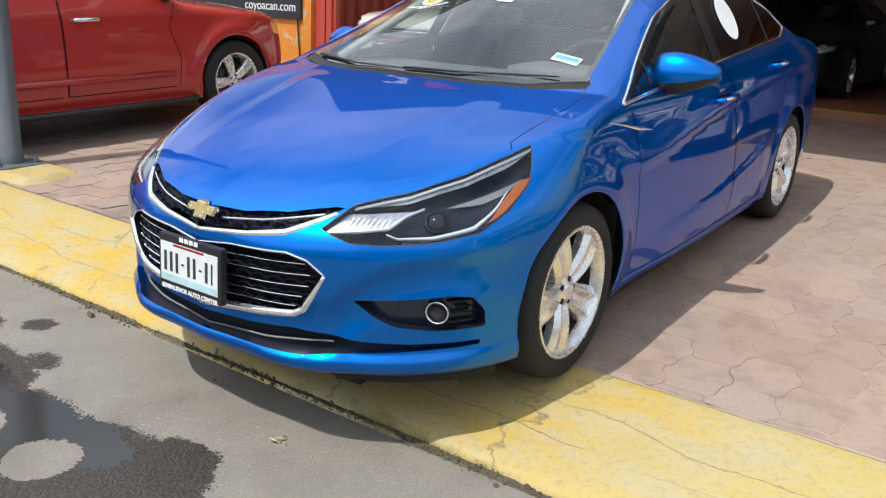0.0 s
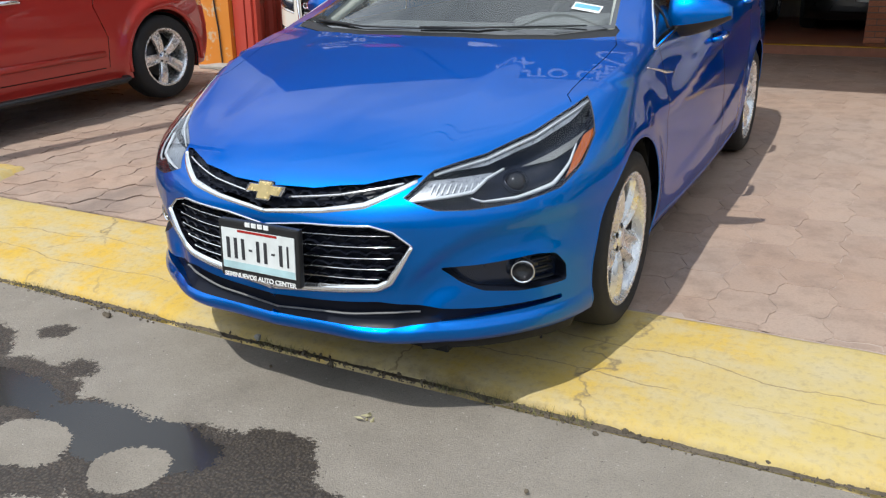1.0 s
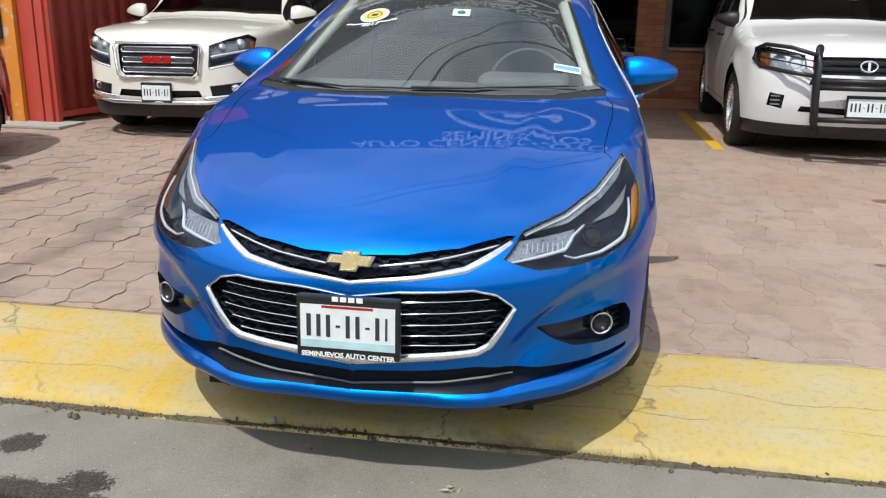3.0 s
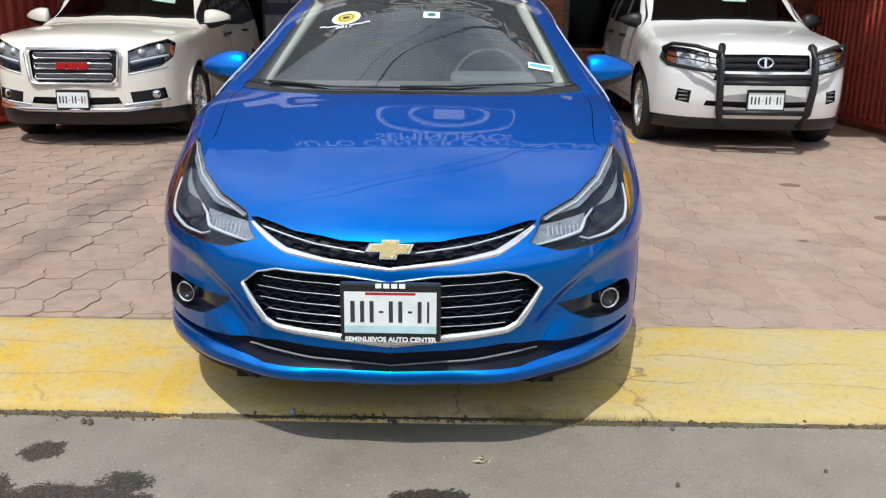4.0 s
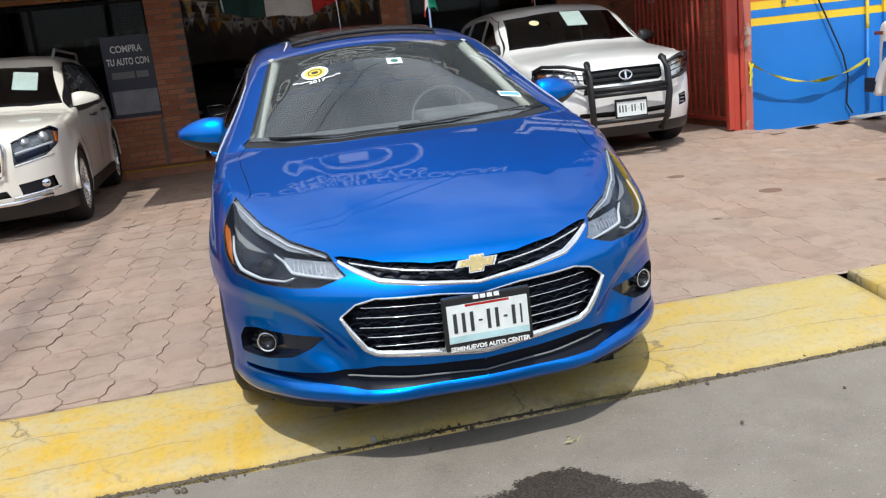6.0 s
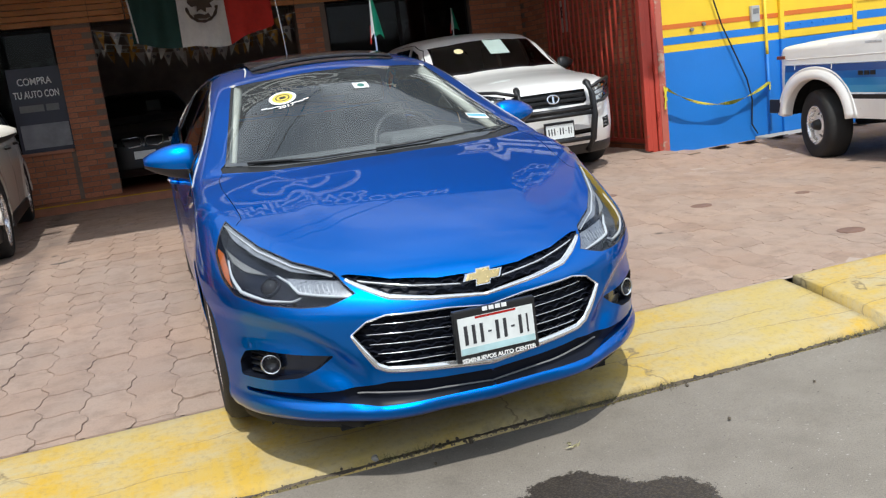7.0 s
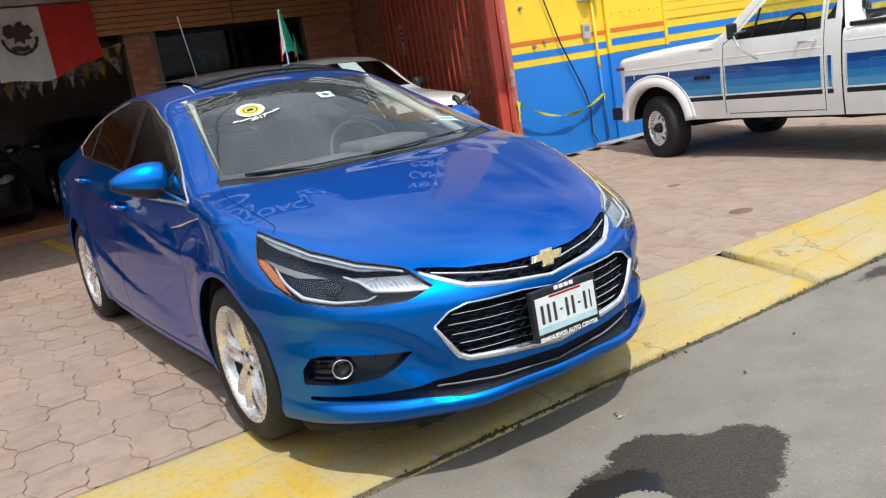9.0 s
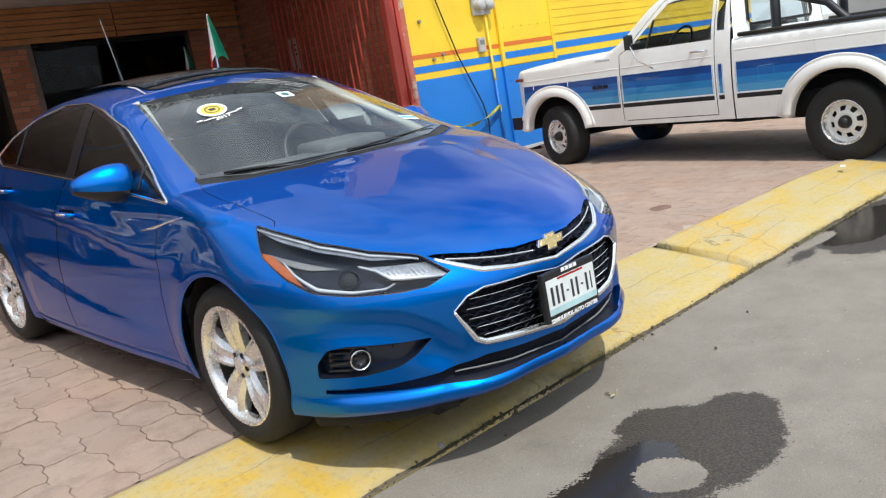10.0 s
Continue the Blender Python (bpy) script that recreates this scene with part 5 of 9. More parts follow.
# headlamps
for s in (1, -1):
    lampob = new("headlight")
    lampob.parent = bluecar
    lampob["label"] = "swept clear headlight with white light guides and amber marker"
    flip = np.array([s, 1, 1])

    def piece(name, sink, mat, poly=LAMP, parent=lampob, step=0.02):
        v, tr = tile_plane(poly, [], step)
        p = nose(v[:, 0], v[:, 1])
        n = BLUECAR.normal(p)
        me = mesh_of(name, (p - n * sink) * flip, tr["skin"], n * flip)
        return part_mesh(name, me, mat, parent)
    piece("lens", -0.001, M_LENS).visible_shadow = False
    piece("housing", 0.05, M_LAMPDARK)
    rim = np.linspace(0, 1, len(lamp_top))
    fall = np.interp(rim, [0, 0.25, 0.8, 1], [0.006, 0.020, 0.022, 0.008])
    piece("upper_shroud", 0.010, M_LAMPBOWL, np.concatenate([lamp_top - [0, 0.002], (lamp_top - np.stack([0 * fall, fall], 1))[::-1]]))
    piece("amber_marker", 0.010, M_AMBER, [(0.985, 0.785), (0.915, 0.768), (0.850, 0.722), (0.802, 0.668), (0.862, 0.699), (0.95, 0.760)])
    piece("inner_panel", 0.040, M_GREY, [(0.965, 0.790), (0.80, 0.754), (0.69, 0.730), (0.80, 0.734), (0.88, 0.752)])
    piece("reflector_bowl", 0.018, M_LAMPBOWL, [(0.425, 0.699), (0.60, 0.714), (0.57, 0.692), (0.535, 0.668), (0.385, 0.648), (0.376, 0.655)])
    for k in range(9):
        u = 0.432 + 0.014 * k
        piece("reflector_rib", 0.012, M_LAMPIN, [(u, 0.667), (u + 0.003, 0.667), (u + 0.015, 0.690), (u + 0.012, 0.690)])
    bmx = bmesh.new()

    def guide(pts, w, h, sink):
        d = dense(pts, 0.012, False)
        p = nose(d[:, 0], d[:, 1])
        n = BLUECAR.normal(p)
        ww = np.interp(np.linspace(0, 1, len(p)), np.linspace(0, 1, len(w)), w)
        strip(bmx, (p - n * sink) * flip, n * flip, ww, h)
    guide(lamp_top[::-1] - [0, 0.010], [0.003, 0.005, 0.007, 0.008, 0.008, 0.006, 0.004], 0.005, 0.004)
    guide([(0.63, 0.716), (0.580, 0.698), (0.540, 0.668), (0.385, 0.646)], [0.007, 0.011, 0.011, 0.006], 0.006, 0.010)
    guide([(0.880, 0.752), (0.838, 0.712), (0.765, 0.660), (0.655, 0.639), (0.565, 0.640), (0.535, 0.654)], [0.005, 0.010, 0.014, 0.012, 0.009, 0.005], 0.006, 0.016)
    part("light_guide", bmx, M_DRL, lampob, "frosted white light guide", True)
    c = nose(np.array([0.665]), np.array([0.697]))[0] * flip
    nn = Vector(BLUECAR.normal(nose(np.array([0.665]), np.array([0.697])))[0] * flip)
    turn = nn.to_track_quat("Z", "Y").to_matrix().to_4x4()
    bmx = lathe([(0.040, -0.005), (0.040, 0.004), (0.034, 0.006)], 24, "z")
    ob = part("projector_ring", bmx, M_LAMPDARK, lampob, "", True)
    ob.matrix_basis = Matrix.Translation(Vector(c) - nn * 0.042) @ turn
    bmx = bmesh.new()
    bmesh.ops.create_uvsphere(bmx, u_segments=20, v_segments=12, radius=0.034)
    ob = part("projector_lens", bmx, M_GLOSSBLACK, lampob, "", True)
    ob.matrix_basis = Matrix.Translation(Vector(c) - nn * 0.052) @ turn
    moul = bmesh.new()
    d = dense(LAMP, 0.012)
    p = nose(d[:, 0], d[:, 1])
    n = BLUECAR.normal(p)
    strip(moul, p * flip, n * flip, 0.006, 0.002, True)
    part("seal", moul, M_BLACK, lampob, "", True)
    # fog lamp
    fog = new("fog_light")
    fog.parent = bluecar
    c = nose(np.array([0.662]), np.array([0.402]))[0] * flip
    nn = (Vector(BLUECAR.normal(nose(np.array([0.662]), np.array([0.402])))[0] * flip) + Vector((0, -1.2, 0))).normalized()
    fog.matrix_basis = Matrix.Translation(Vector(c) - nn * 0.012) @ nn.to_track_quat("Z", "Y").to_matrix().to_4x4() @ Matrix.Scale(0.84, 4)
    part("bezel", lathe([(0.040, -0.03), (0.044, -0.004), (0.043, 0.003), (0.040, 0.004), (0.037, -0.002)], 32, "z"), M_CHROME, fog, "chrome ring", True)
    part("bowl", lathe([(0.038, -0.004), (0.030, -0.02), (0.012, -0.03), (0.0005, -0.032)], 24, "z"), M_GLOSSBLACK, fog, "", True)
    bmx = lathe([(0.0375, 0.0), (0.025, 0.005), (0.012, 0.0075), (0.0005, 0.008)], 24, "z")
    part("lens", bmx, M_LENS, fog, "", True)
    for k in range(4):
        bmx = bmesh.new()
        z = 0.352 + 0.024 * k
        d = dense([(0.70 + 0.012 * k * (k < 3), z + 0.008), (0.775 - 0.004 * k, z + 0.008)], 0.015, False)
        p = nose(d[:, 0], d[:, 1])
        n = BLUECAR.normal(p)
        strip(bmx, (p - n * 0.035) * flip, n * flip, 0.007, 0.012)
        part("fog_slat", bmx, M_BLACK, bluecar)
    for k in range(2):
        bmx = box(-0.004, 0.004, -0.03, 0.025, 0.0, 0.10, 0.002)
        ob = part("air_deflector", bmx, M_BLACK, bluecar)
        ob.matrix_basis = pose(s * (0.62 + 0.11 * k), -0.55 + 0.09 * k, 0.125, 0, 0, s * 18)
moulding("air_dam", [(0.40, 0.172), (0.62, 0.172), (0.84, 0.176)], 0.055, 0.004, M_DARK, label="black rubber air dam under the bumper")
# emblem: a plain slanted cross
bm = bmesh.new()
q = [(-0.074, -0.006), (-0.060, 0.018), (-0.026, 0.018), (-0.022, 0.030), (0.030, 0.030), (0.028, 0.018), (0.074, 0.018), (0.060, -0.012), (0.026, -0.012), (0.020, -0.028), (-0.032, -0.028), (-0.028, -0.006)]
def extruded(pts, z0, z1, shrink):
    b = bmesh.new()
    rings = [[b.verts.new((x * k, y * k, z)) for x, y in pts] for k, z in ((1, z0), (1, z1 - 0.003), (shrink, z1))]
    n = len(pts)
    for A, B in zip(rings, rings[1:]):
        for i in range(n):
            b.faces.new((A[i], A[(i + 1) % n], B[(i + 1) % n], B[i]))
    b.faces.new(rings[-1])
    bmesh.ops.recalc_face_normals(b, faces=b.faces)
    return b
bm.free()
em = part("emblem", extruded([(x * 1.02, y * 1.05) for x, y in q], 0, 0.012, 0.97), M_CHROME, bluecar, "chrome edge of the badge")
em.matrix_basis = pose(0, -0.876, 0.648, 73, 0, 0)
part("badge_fill", extruded([(x * 0.9, y * 0.9) for x, y in q], 0.009, 0.0155, 0.9), M_GOLD, em, "gold badge face")
# number plate with bars, and the dealer's frame
pl = plate(bluecar, pose(0.006, -0.952, 0.474, 86, 0, 0), 0.276, 0.138)
lettering("frame_text", "SEMINUEVOS AUTO CENTER", 0.02, pose(0, -0.0845, 0.001), M_WHITEPLASTIC, pl, bold=0.0006, width=0.275, depth=0.0008)
bars_text("frame_bars", [0.018, 0.018, 0.018, 0.018], 0.014, pose(0, 0.0835, 0.0005), M_WHITEPLASTIC, pl, 0.4)
part("plate_band", box(-0.137, 0.137, -0.062, -0.040, 0.0031, 0.0034), plain("pale_teal_print", (0.45, 0.64, 0.66), 0.4, var=0.35, scale=14), pl)
part("plate_title", box(-0.075, 0.075, 0.056, 0.064, 0.0031, 0.0036), M_REDLAMP, pl)
part("plate_mount", box(-0.10, 0.10, -0.925, -0.86, 0.40, 0.50), M_BLACK, bluecar)

# top: bonnet, cowl, windscreen, roof, rear window, boot lid
SCREEN = [(0, 0.195), (0.3, 0.215), (0.5, 0.258), (0.672, 0.355), (0.60, 0.72), (0.523, 1.10), (0.3, 1.01), (0, 0.985)]
FRIT = [(-0.1, 0.165), (0.3, 0.185), (0.5, 0.228), (0.693, 0.338), (0.616, 0.72), (0.537, 1.118), (0.3, 1.035), (-0.1, 1.005)]
ROOFGLASS = [(-0.1, 1.16), (0.36, 1.19), (0.40, 1.24), (0.40, 1.95), (-0.1, 1.97)]
BACKL = [(-0.1, 2.42), (0.48, 2.38), (0.56, 2.92), (-0.1, 3.02)]
SHUT = [(0.78, -0.262), (0.735, -0.242), (0.708, -0.205), (0.708, -0.165), (0.722, -0.02), (0.738, 0.106), (0.737, 0.22), (0.712, 0.292)]
HOODP = [(-0.1, -1.2), (1.0, -1.2), (1.0, -0.262)] + SHUT + [(0.70, 0.285), (0.55, 0.205), (0.3, 0.148), (-0.1, 0.132)]
tp = cz.cut(TOP, [("screen", SCREEN), ("frit", FRIT), ("sunroof", ROOFGLASS), ("backlight", BACKL), ("gap", band(dense([(-0.1, 0.132), (0.3, 0.148), (0.55, 0.205), (0.70, 0.285), (0.712, 0.292)], 0.03, False), 0.008)), ("gap", band(dense(SHUT, 0.02, False), 0.0030)), ("hood", HOODP),
                  ("cowl", [(-0.1, 0.1), (0.70, 0.1), (0.715, 0.33), (0.66, 0.40), (-0.1, 0.3)]),
                  ("wing", [(0.68, -0.3), (1.0, -0.3), (1.0, 0.34), (0.745, 0.34), (0.70, 0.28)]), ("boot", [(-0.1, 3.1), (0.8, 3.0), (0.8, 4.0), (-0.1, 4.0)])], BLUECAR.over, 0.018)
cz.add("hood", tp, "hood", M_BLUE, label="smooth metallic blue bonnet")
cz.add("panel_gap", tp, "gap", M_DARK, sink=0.012)
cz.add("fender_top", tp, "wing", M_BLUE, sides=True)
cz.add("cowl", tp, "cowl", M_BLACK, sink=0.004)
cz.add("windscreen", tp, "screen", M_SCREEN).visible_shadow = False
cz.add("screen_border", tp, "frit", M_FRIT)
cz.add("roof", tp, "skin", M_BLUE)
cz.add("sunroof", tp, "sunroof", M_GLOSSBLACK, label="dark glass sunroof tilted up at the rear", sink=-0.004)
cz.add("rear_window", tp, "backlight", M_GLASS)
cz.add("boot_lid", tp, "boot", M_BLUE)
# raised sunroof pane and its pale deflector ends
bm = bmesh.new()
gx, gy = np.meshgrid(np.linspace(-0.40, 0.40, 9), np.linspace(1.28, 2.02, 8))
pp = BLUECAR.over(np.abs(gx).ravel(), gy.ravel()).reshape(8, 9, 3)
lo = [[bm.verts.new((gx[j, i], gy[j, i], pp[j, i, 2] + 0.006 + 0.026 * j / 7)) for i in range(9)] for j in range(8)]
hi = [[bm.verts.new((gx[j, i], gy[j, i], pp[j, i, 2] + 0.010 + 0.014 * j / 7)) for i in range(9)] for j in range(8)]
for j in range(7):
    for i in range(8):
        bm.faces.new((hi[j][i], hi[j][i + 1], hi[j + 1][i + 1], hi[j + 1][i]))
        bm.faces.new((lo[j][i], lo[j + 1][i], lo[j + 1][i + 1], lo[j][i + 1]))
for a, b in ((0, 0), (7, 0)):
    for i in range(8):
        bm.faces.new((lo[a][i], lo[a][i + 1], hi[a][i + 1], hi[a][i]))
for i in (0, 8):
    for j in range(7):
        bm.faces.new((lo[j][i], lo[j + 1][i], hi[j + 1][i], hi[j][i]))
bmesh.ops.recalc_face_normals(bm, faces=bm.faces)
part("sunroof_pane", bm, M_GLOSSBLACK, bluecar, "dark tilted sunroof pane", True)
part("deflector_arm", tube([(-0.45, 1.18, 1.372), (-0.425, 1.32, 1.402), (-0.42, 1.42, 1.416)], [0.003, 0.005, 0.003], 8), M_PALELINER, bluecar, "pale end of the sunroof deflector")
# side: doors, glass, arches
def arch(yc, zc, r, low):
    a = np.linspace(-0.62, math.pi + 0.62, 34)
    return [(yc - r * math.cos(t), zc + r * math.sin(t)) for t in a] + [(yc + r * 0.9, low - 0.1), (yc - r * 0.9, low - 0.1)]


ARF, ARR = arch(0.0, 0.325, 0.365, 0.17), arch(2.70, 0.325, 0.365, 0.17)
WIN_F = rounded([(0.38, 0.955), (0.55, 1.030), (0.72, 1.105), (0.96, 1.210), (1.26, 1.300), (1.39, 1.330), (1.34, 1.037)], 0.015)
WIN_R = rounded([(1.46, 1.040), (1.50, 1.348), (1.85, 1.350), (2.20, 1.295), (2.48, 1.208), (2.62, 1.125), (2.50, 1.095)], 0.02)
DLO = rounded([(0.325, 0.940), (0.537, 1.043), (0.72, 1.124), (0.95, 1.226), (1.26, 1.318), (1.50, 1.362), (1.85, 1.367), (2.22, 1.312), (2.52, 1.225), (2.665, 1.125), (2.52, 1.078), (1.4, 1.022)], 0.03)
DOOR_F = [(0.50, 0.24), (0.49, 0.55), (0.43, 0.82), (0.395, 0.95), (0.56, 1.00), (0.74, 1.08), (0.97, 1.18), (1.27, 1.27), (1.42, 1.30), (1.42, 1.03), (1.53, 0.86), (1.62, 0.55), (1.62, 0.24)]
DOOR_R = [(1.625, 0.24), (1.625, 0.55), (1.535, 0.86), (1.425, 1.03), (1.435, 1.30), (1.50, 1.31), (1.86, 1.31), (2.21, 1.26), (2.40, 1.20), (2.43, 0.98), (2.40, 0.74), (2.30, 0.56), (2.24, 0.24)]
gaps = [("gap", band(dense(d, 0.03), 0.0055)) for d in (DOOR_F, DOOR_R)]
sd = cz.cut(SIDE, [("arch", ARF), ("arch", ARR), ("winf", WIN_F), ("winr", WIN_R), ("dlo", DLO)] + gaps + [("doorf", DOOR_F), ("doorr", DOOR_R)], BLUECAR.side, 0.028)
cz.add("fender", sd, "skin", M_BLUE, sides=True)
cz.add("front_door", sd, "doorf", M_BLUE, sides=True)
cz.add("rear_door", sd, "doorr", M_BLUE, sides=True)
cz.add("panel_gap", sd, "gap", M_DARK, sides=True, sink=0.006)
cz.add("window_pillar", sd, "dlo", M_GLOSSBLACK, sides=True, sink=0.001)
cz.add("front_window", sd, "winf", M_FRONTGLASS, sides=True, sink=0.003)
cz.add("rear_side_window", sd, "winr", M_GLASS, sides=True, sink=0.003)
moulding("window_trim", DLO, 0.013, 0.007, M_CHROME, BLUECAR.side, True, label="chrome trim round the side windows")
moulding("window_post", [(0.62, 0.985), (0.63, 1.085)], 0.016, 0.004, M_GLOSSBLACK, BLUECAR.side)
moulding("window_post", [(2.28, 1.08), (2.30, 1.29)], 0.022, 0.004, M_GLOSSBLACK, BLUECAR.side)
moulding("fender_vent", [(0.20, 0.893), (0.33, 0.868), (0.45, 0.842), (0.575, 0.822)], [0.003, 0.008, 0.014, 0.003], 0.007, M_BRIGHT, BLUECAR.side, label="slim chrome blade on the fender")
moulding("sill_line", [(0.45, 0.225), (1.3, 0.22), (2.3, 0.225)], 0.030, 0.006, M_BLUE, BLUECAR.side)
moulding("arch_lip", [(0.365 * -math.cos(t), 0.325 + 0.365 * math.sin(t)) for t in np.linspace(-0.3, math.pi + 0.3, 40)], 0.010, 0.003, M_BLUE, BLUECAR.side)
moulding("arch_lip", [(2.70 + 0.365 * -math.cos(t), 0.325 + 0.365 * math.sin(t)) for t in np.linspace(-0.3, math.pi + 0.3, 40)], 0.010, 0.003, M_BLUE, BLUECAR.side)
for s in (-1, 1):
    for hy, hz in ((1.37, 0.865), (2.30, 0.955)):
        x = float(BLUECAR.side(np.array([hy]), np.array([hz]))[0, 0])
        hd = new("door_handle")
        hd.parent = bluecar
        hd.matrix_basis = pose(s * x, hy, hz)
        part("grip", tube([(0, -0.115, -0.004), (s * 0.028, -0.09, 0), (s * 0.034, 0, 0.002), (s * 0.028, 0.09, 0.004), (0, 0.112, 0.004)], [0.010, 0.014, 0.015, 0.014, 0.010], 10, flat=0.9), M_BLUE, hd, "", True)
        part("chrome_insert", tube([(s * 0.038, -0.085, 0.004), (s * 0.046, 0, 0.006), (s * 0.038, 0.085, 0.008)], 0.006, 8), M_CHROME, hd, "chrome strip on the handle", True)
        part("cup", box(-0.004, 0.003, -0.09, 0.09, -0.026, 0.022, 0.002), M_GLOSSBLACK, hd)
    side_mirror(bluecar, M_BLUE, 0.862, 0.755, 1.005, s, 1.12)
rr = cz.cut(REAR, [("tl", [(0.45, 0.85), (0.45, 0.99), (0.9, 0.99), (0.9, 0.85)])], BLUECAR.back, 0.04)
cz.add("rear_bumper", rr, "skin", M_BLUE)
cz.add("tail_light", rr, "tl", M_REDLAMP, sides=True)
underbody(bluecar, 0.87, -0.74, 3.5, 0.15, 0.34, (0.0, 2.70), 0.37)
for sx in (-1, 1):
    part("splash_shield", box(sx * 0.60 - 0.18, sx * 0.60 + 0.15, -0.375, -0.345, 0.20, 0.62, 0.01), M_DARK, bluecar)
    part("wheel_liner", tube([(sx * 0.72, 0.40 * -math.cos(a), 0.325 + 0.40 * math.sin(a)) for a in np.linspace(0.0, math.pi, 18)], 0.012, 6), M_DARK, bluecar)
    part("inner_fender", box(sx * 0.55 - 0.03, sx * 0.55 + 0.03, -0.40, 0.45, 0.18, 0.78, 0.01), M_DARK, bluecar)
# unseen dark boxes added to stop sunlight coming in through the headlamps
for sx in (-1, 1):
    part("lamp_light_block", box(sx * 0.54 - 0.14, sx * 0.54 + 0.14, -0.48, -0.20, 0.54, 0.69, 0.01), M_DARK, bluecar)
    part("lamp_light_block", box(sx * 0.71 - 0.03, sx * 0.71 + 0.03, -0.36, -0.05, 0.60, 0.72, 0.01), M_DARK, bluecar)
part("bulkhead", box(-0.66, 0.66, 0.02, 0.06, 0.25, 0.88), M_DARK, bluecar)
part("radiator_support", box(-0.62, 0.62, -0.66, -0.62, 0.16, 0.62), M_DARK, bluecar)
for sx in (-1, 1):
    for y in (0.0, 2.70):
        wheel(bluecar, sx * 0.772, y, 0.322, 0.322, 0.236, 0.215, "split", sx, spin=14 + 20 * y + 9 * sx)
# cabin
part("dashboard", box(-0.70, 0.70, 0.36, 0.86, 0.72, 0.965, 0.05), M_DASH, bluecar, "", True)
part("dash_hood", box(0.16, 0.56, 0.62, 0.90, 0.93, 1.01, 0.03), M_DASH, bluecar, "", True)
steering(bluecar, 0.36, 1.00, 0.93)
for x in (-0.36, 0.36):
    seat(bluecar, x, 1.38, 0.40, M_SEAT)
part("rear_bench", box(-0.62, 0.62, 2.28, 2.48, 0.45, 1.06, 0.06), M_SEAT, bluecar, "", True)
part("parcel_shelf", box(-0.6, 0.6, 2.46, 3.0, 0.98, 1.02), M_DASH, bluecar)
part("floor_pan", box(-0.74, 0.74, 0.06, 2.5, 0.30, 0.345), M_DASH, bluecar)
bm = bmesh.new()
gx, gy = np.meshgrid(np.linspace(-0.50, 0.50, 7), np.linspace(1.12, 2.36, 7))
pp = BLUECAR.over(np.abs(gx).ravel(), gy.ravel()).reshape(7, 7, 3)
vv = [[bm.verts.new((gx[j, i], gy[j, i], pp[j, i, 2] - 0.03)) for i in range(7)] for j in range(7)]
for j in range(6):
    for i in range(6):
        bm.faces.new((vv[j][i], vv[j][i + 1], vv[j + 1][i + 1], vv[j + 1][i]))
part("headliner", bm, M_LINER, bluecar, "pale cloth headliner", True)
for s in (-1, 1):
    part("pillar_trim", tube([(s * 0.665, 0.46, 0.99), (s * 0.60, 0.78, 1.14), (s * 0.515, 1.14, 1.315)], [0.032, 0.036, 0.04], 8, flat=0.7), M_PALELINER, bluecar, "pale inner pillar trim", True)
    part("door_card", box(s * 0.80 - 0.01, s * 0.80 + 0.01, 0.5, 2.4, 0.35, 0.96), M_SEAT, bluecar)
part("inner_mirror", box(-0.12, 0.12, 0.86, 0.885, 1.235, 1.30, 0.012), M_BLACK, bluecar)
# wipers
for pts in ([(0.60, 0.300, 0.0), (0.2, 0.196, 0.0), (-0.04, 0.178, 0.0)], [(-0.02, 0.172, 0), (-0.32, 0.196, 0), (-0.60, 0.288, 0)]):
    q = BLUECAR.over(np.abs([p[0] for p in pts]), np.array([p[1] for p in pts]))
    part("wiper", tube([(p[0], p[1], z + 0.010) for p, z in zip(pts, q[:, 2])], [0.003, 0.005, 0.008], 8, flat=0.8), M_BLACK, bluecar, "black windscreen wiper", True)


def on_screen(x, y, lift=0.003):
    p = BLUECAR.over(np.array([abs(x)]), np.array([y]))
    n = BLUECAR.normal(p)[0] * [1 if x >= 0 else -1, 1, 1]
    n = Vector(n)
    u = Vector((1, 0, 0))
    u = (u - n * u.dot(n)).normalized()
    v = n.cross(u)
    m = Matrix((u, v, n)).transposed().to_4x4()
    return Matrix.Translation(Vector((x, y, p[0, 2])) + n * lift) @ m


st = part("year_sticker", lathe([(0.068, 0.0), (0.068, 0.0012), (0.0005, 0.0012)], 36, "z"), M_WHITEPLASTIC, bluecar, "round white and yellow sticker")
st.matrix_basis = on_screen(-0.33, 0.78)
part("sticker_ring", lathe([(0.052, 0.0013), (0.052, 0.002), (0.0005, 0.002)], 32, "z"), plain("yellow_print", (0.72, 0.55, 0.08), 0.5), st)
part("sticker_ring", lathe([(0.036, 0.0021), (0.036, 0.0026), (0.030, 0.0026), (0.030, 0.0021)], 32, "z"), M_BLACK, st)
part("sticker_ring", box(-0.016, 0.016, -0.012, 0.012, 0.0021, 0.0027), M_BLACK, st)
lettering("year_text", "2017", 0.042, pose(0, -0.095, 0.0015), M_WHITEPLASTIC, st, bold=0.001, depth=0.0005)
for s in (-1, 1):
    ob = part("sticker_wing", box(s * 0.06 - 0.03, s * 0.06 + 0.03, -0.082, -0.074, 0.0, 0.001), M_WHITEPLASTIC, st)
    part("sticker_wing", box(s * 0.105 - 0.014, s * 0.105 + 0.014, -0.074, -0.064, 0.0, 0.001), M_WHITEPLASTIC, st)
st = part("permit_sticker", box(-0.055, 0.055, -0.028, 0.028, 0, 0.001), M_WHITEPLASTIC, bluecar, "pale blue and white permit sticker")
st.matrix_basis = on_screen(0.555, 0.43)
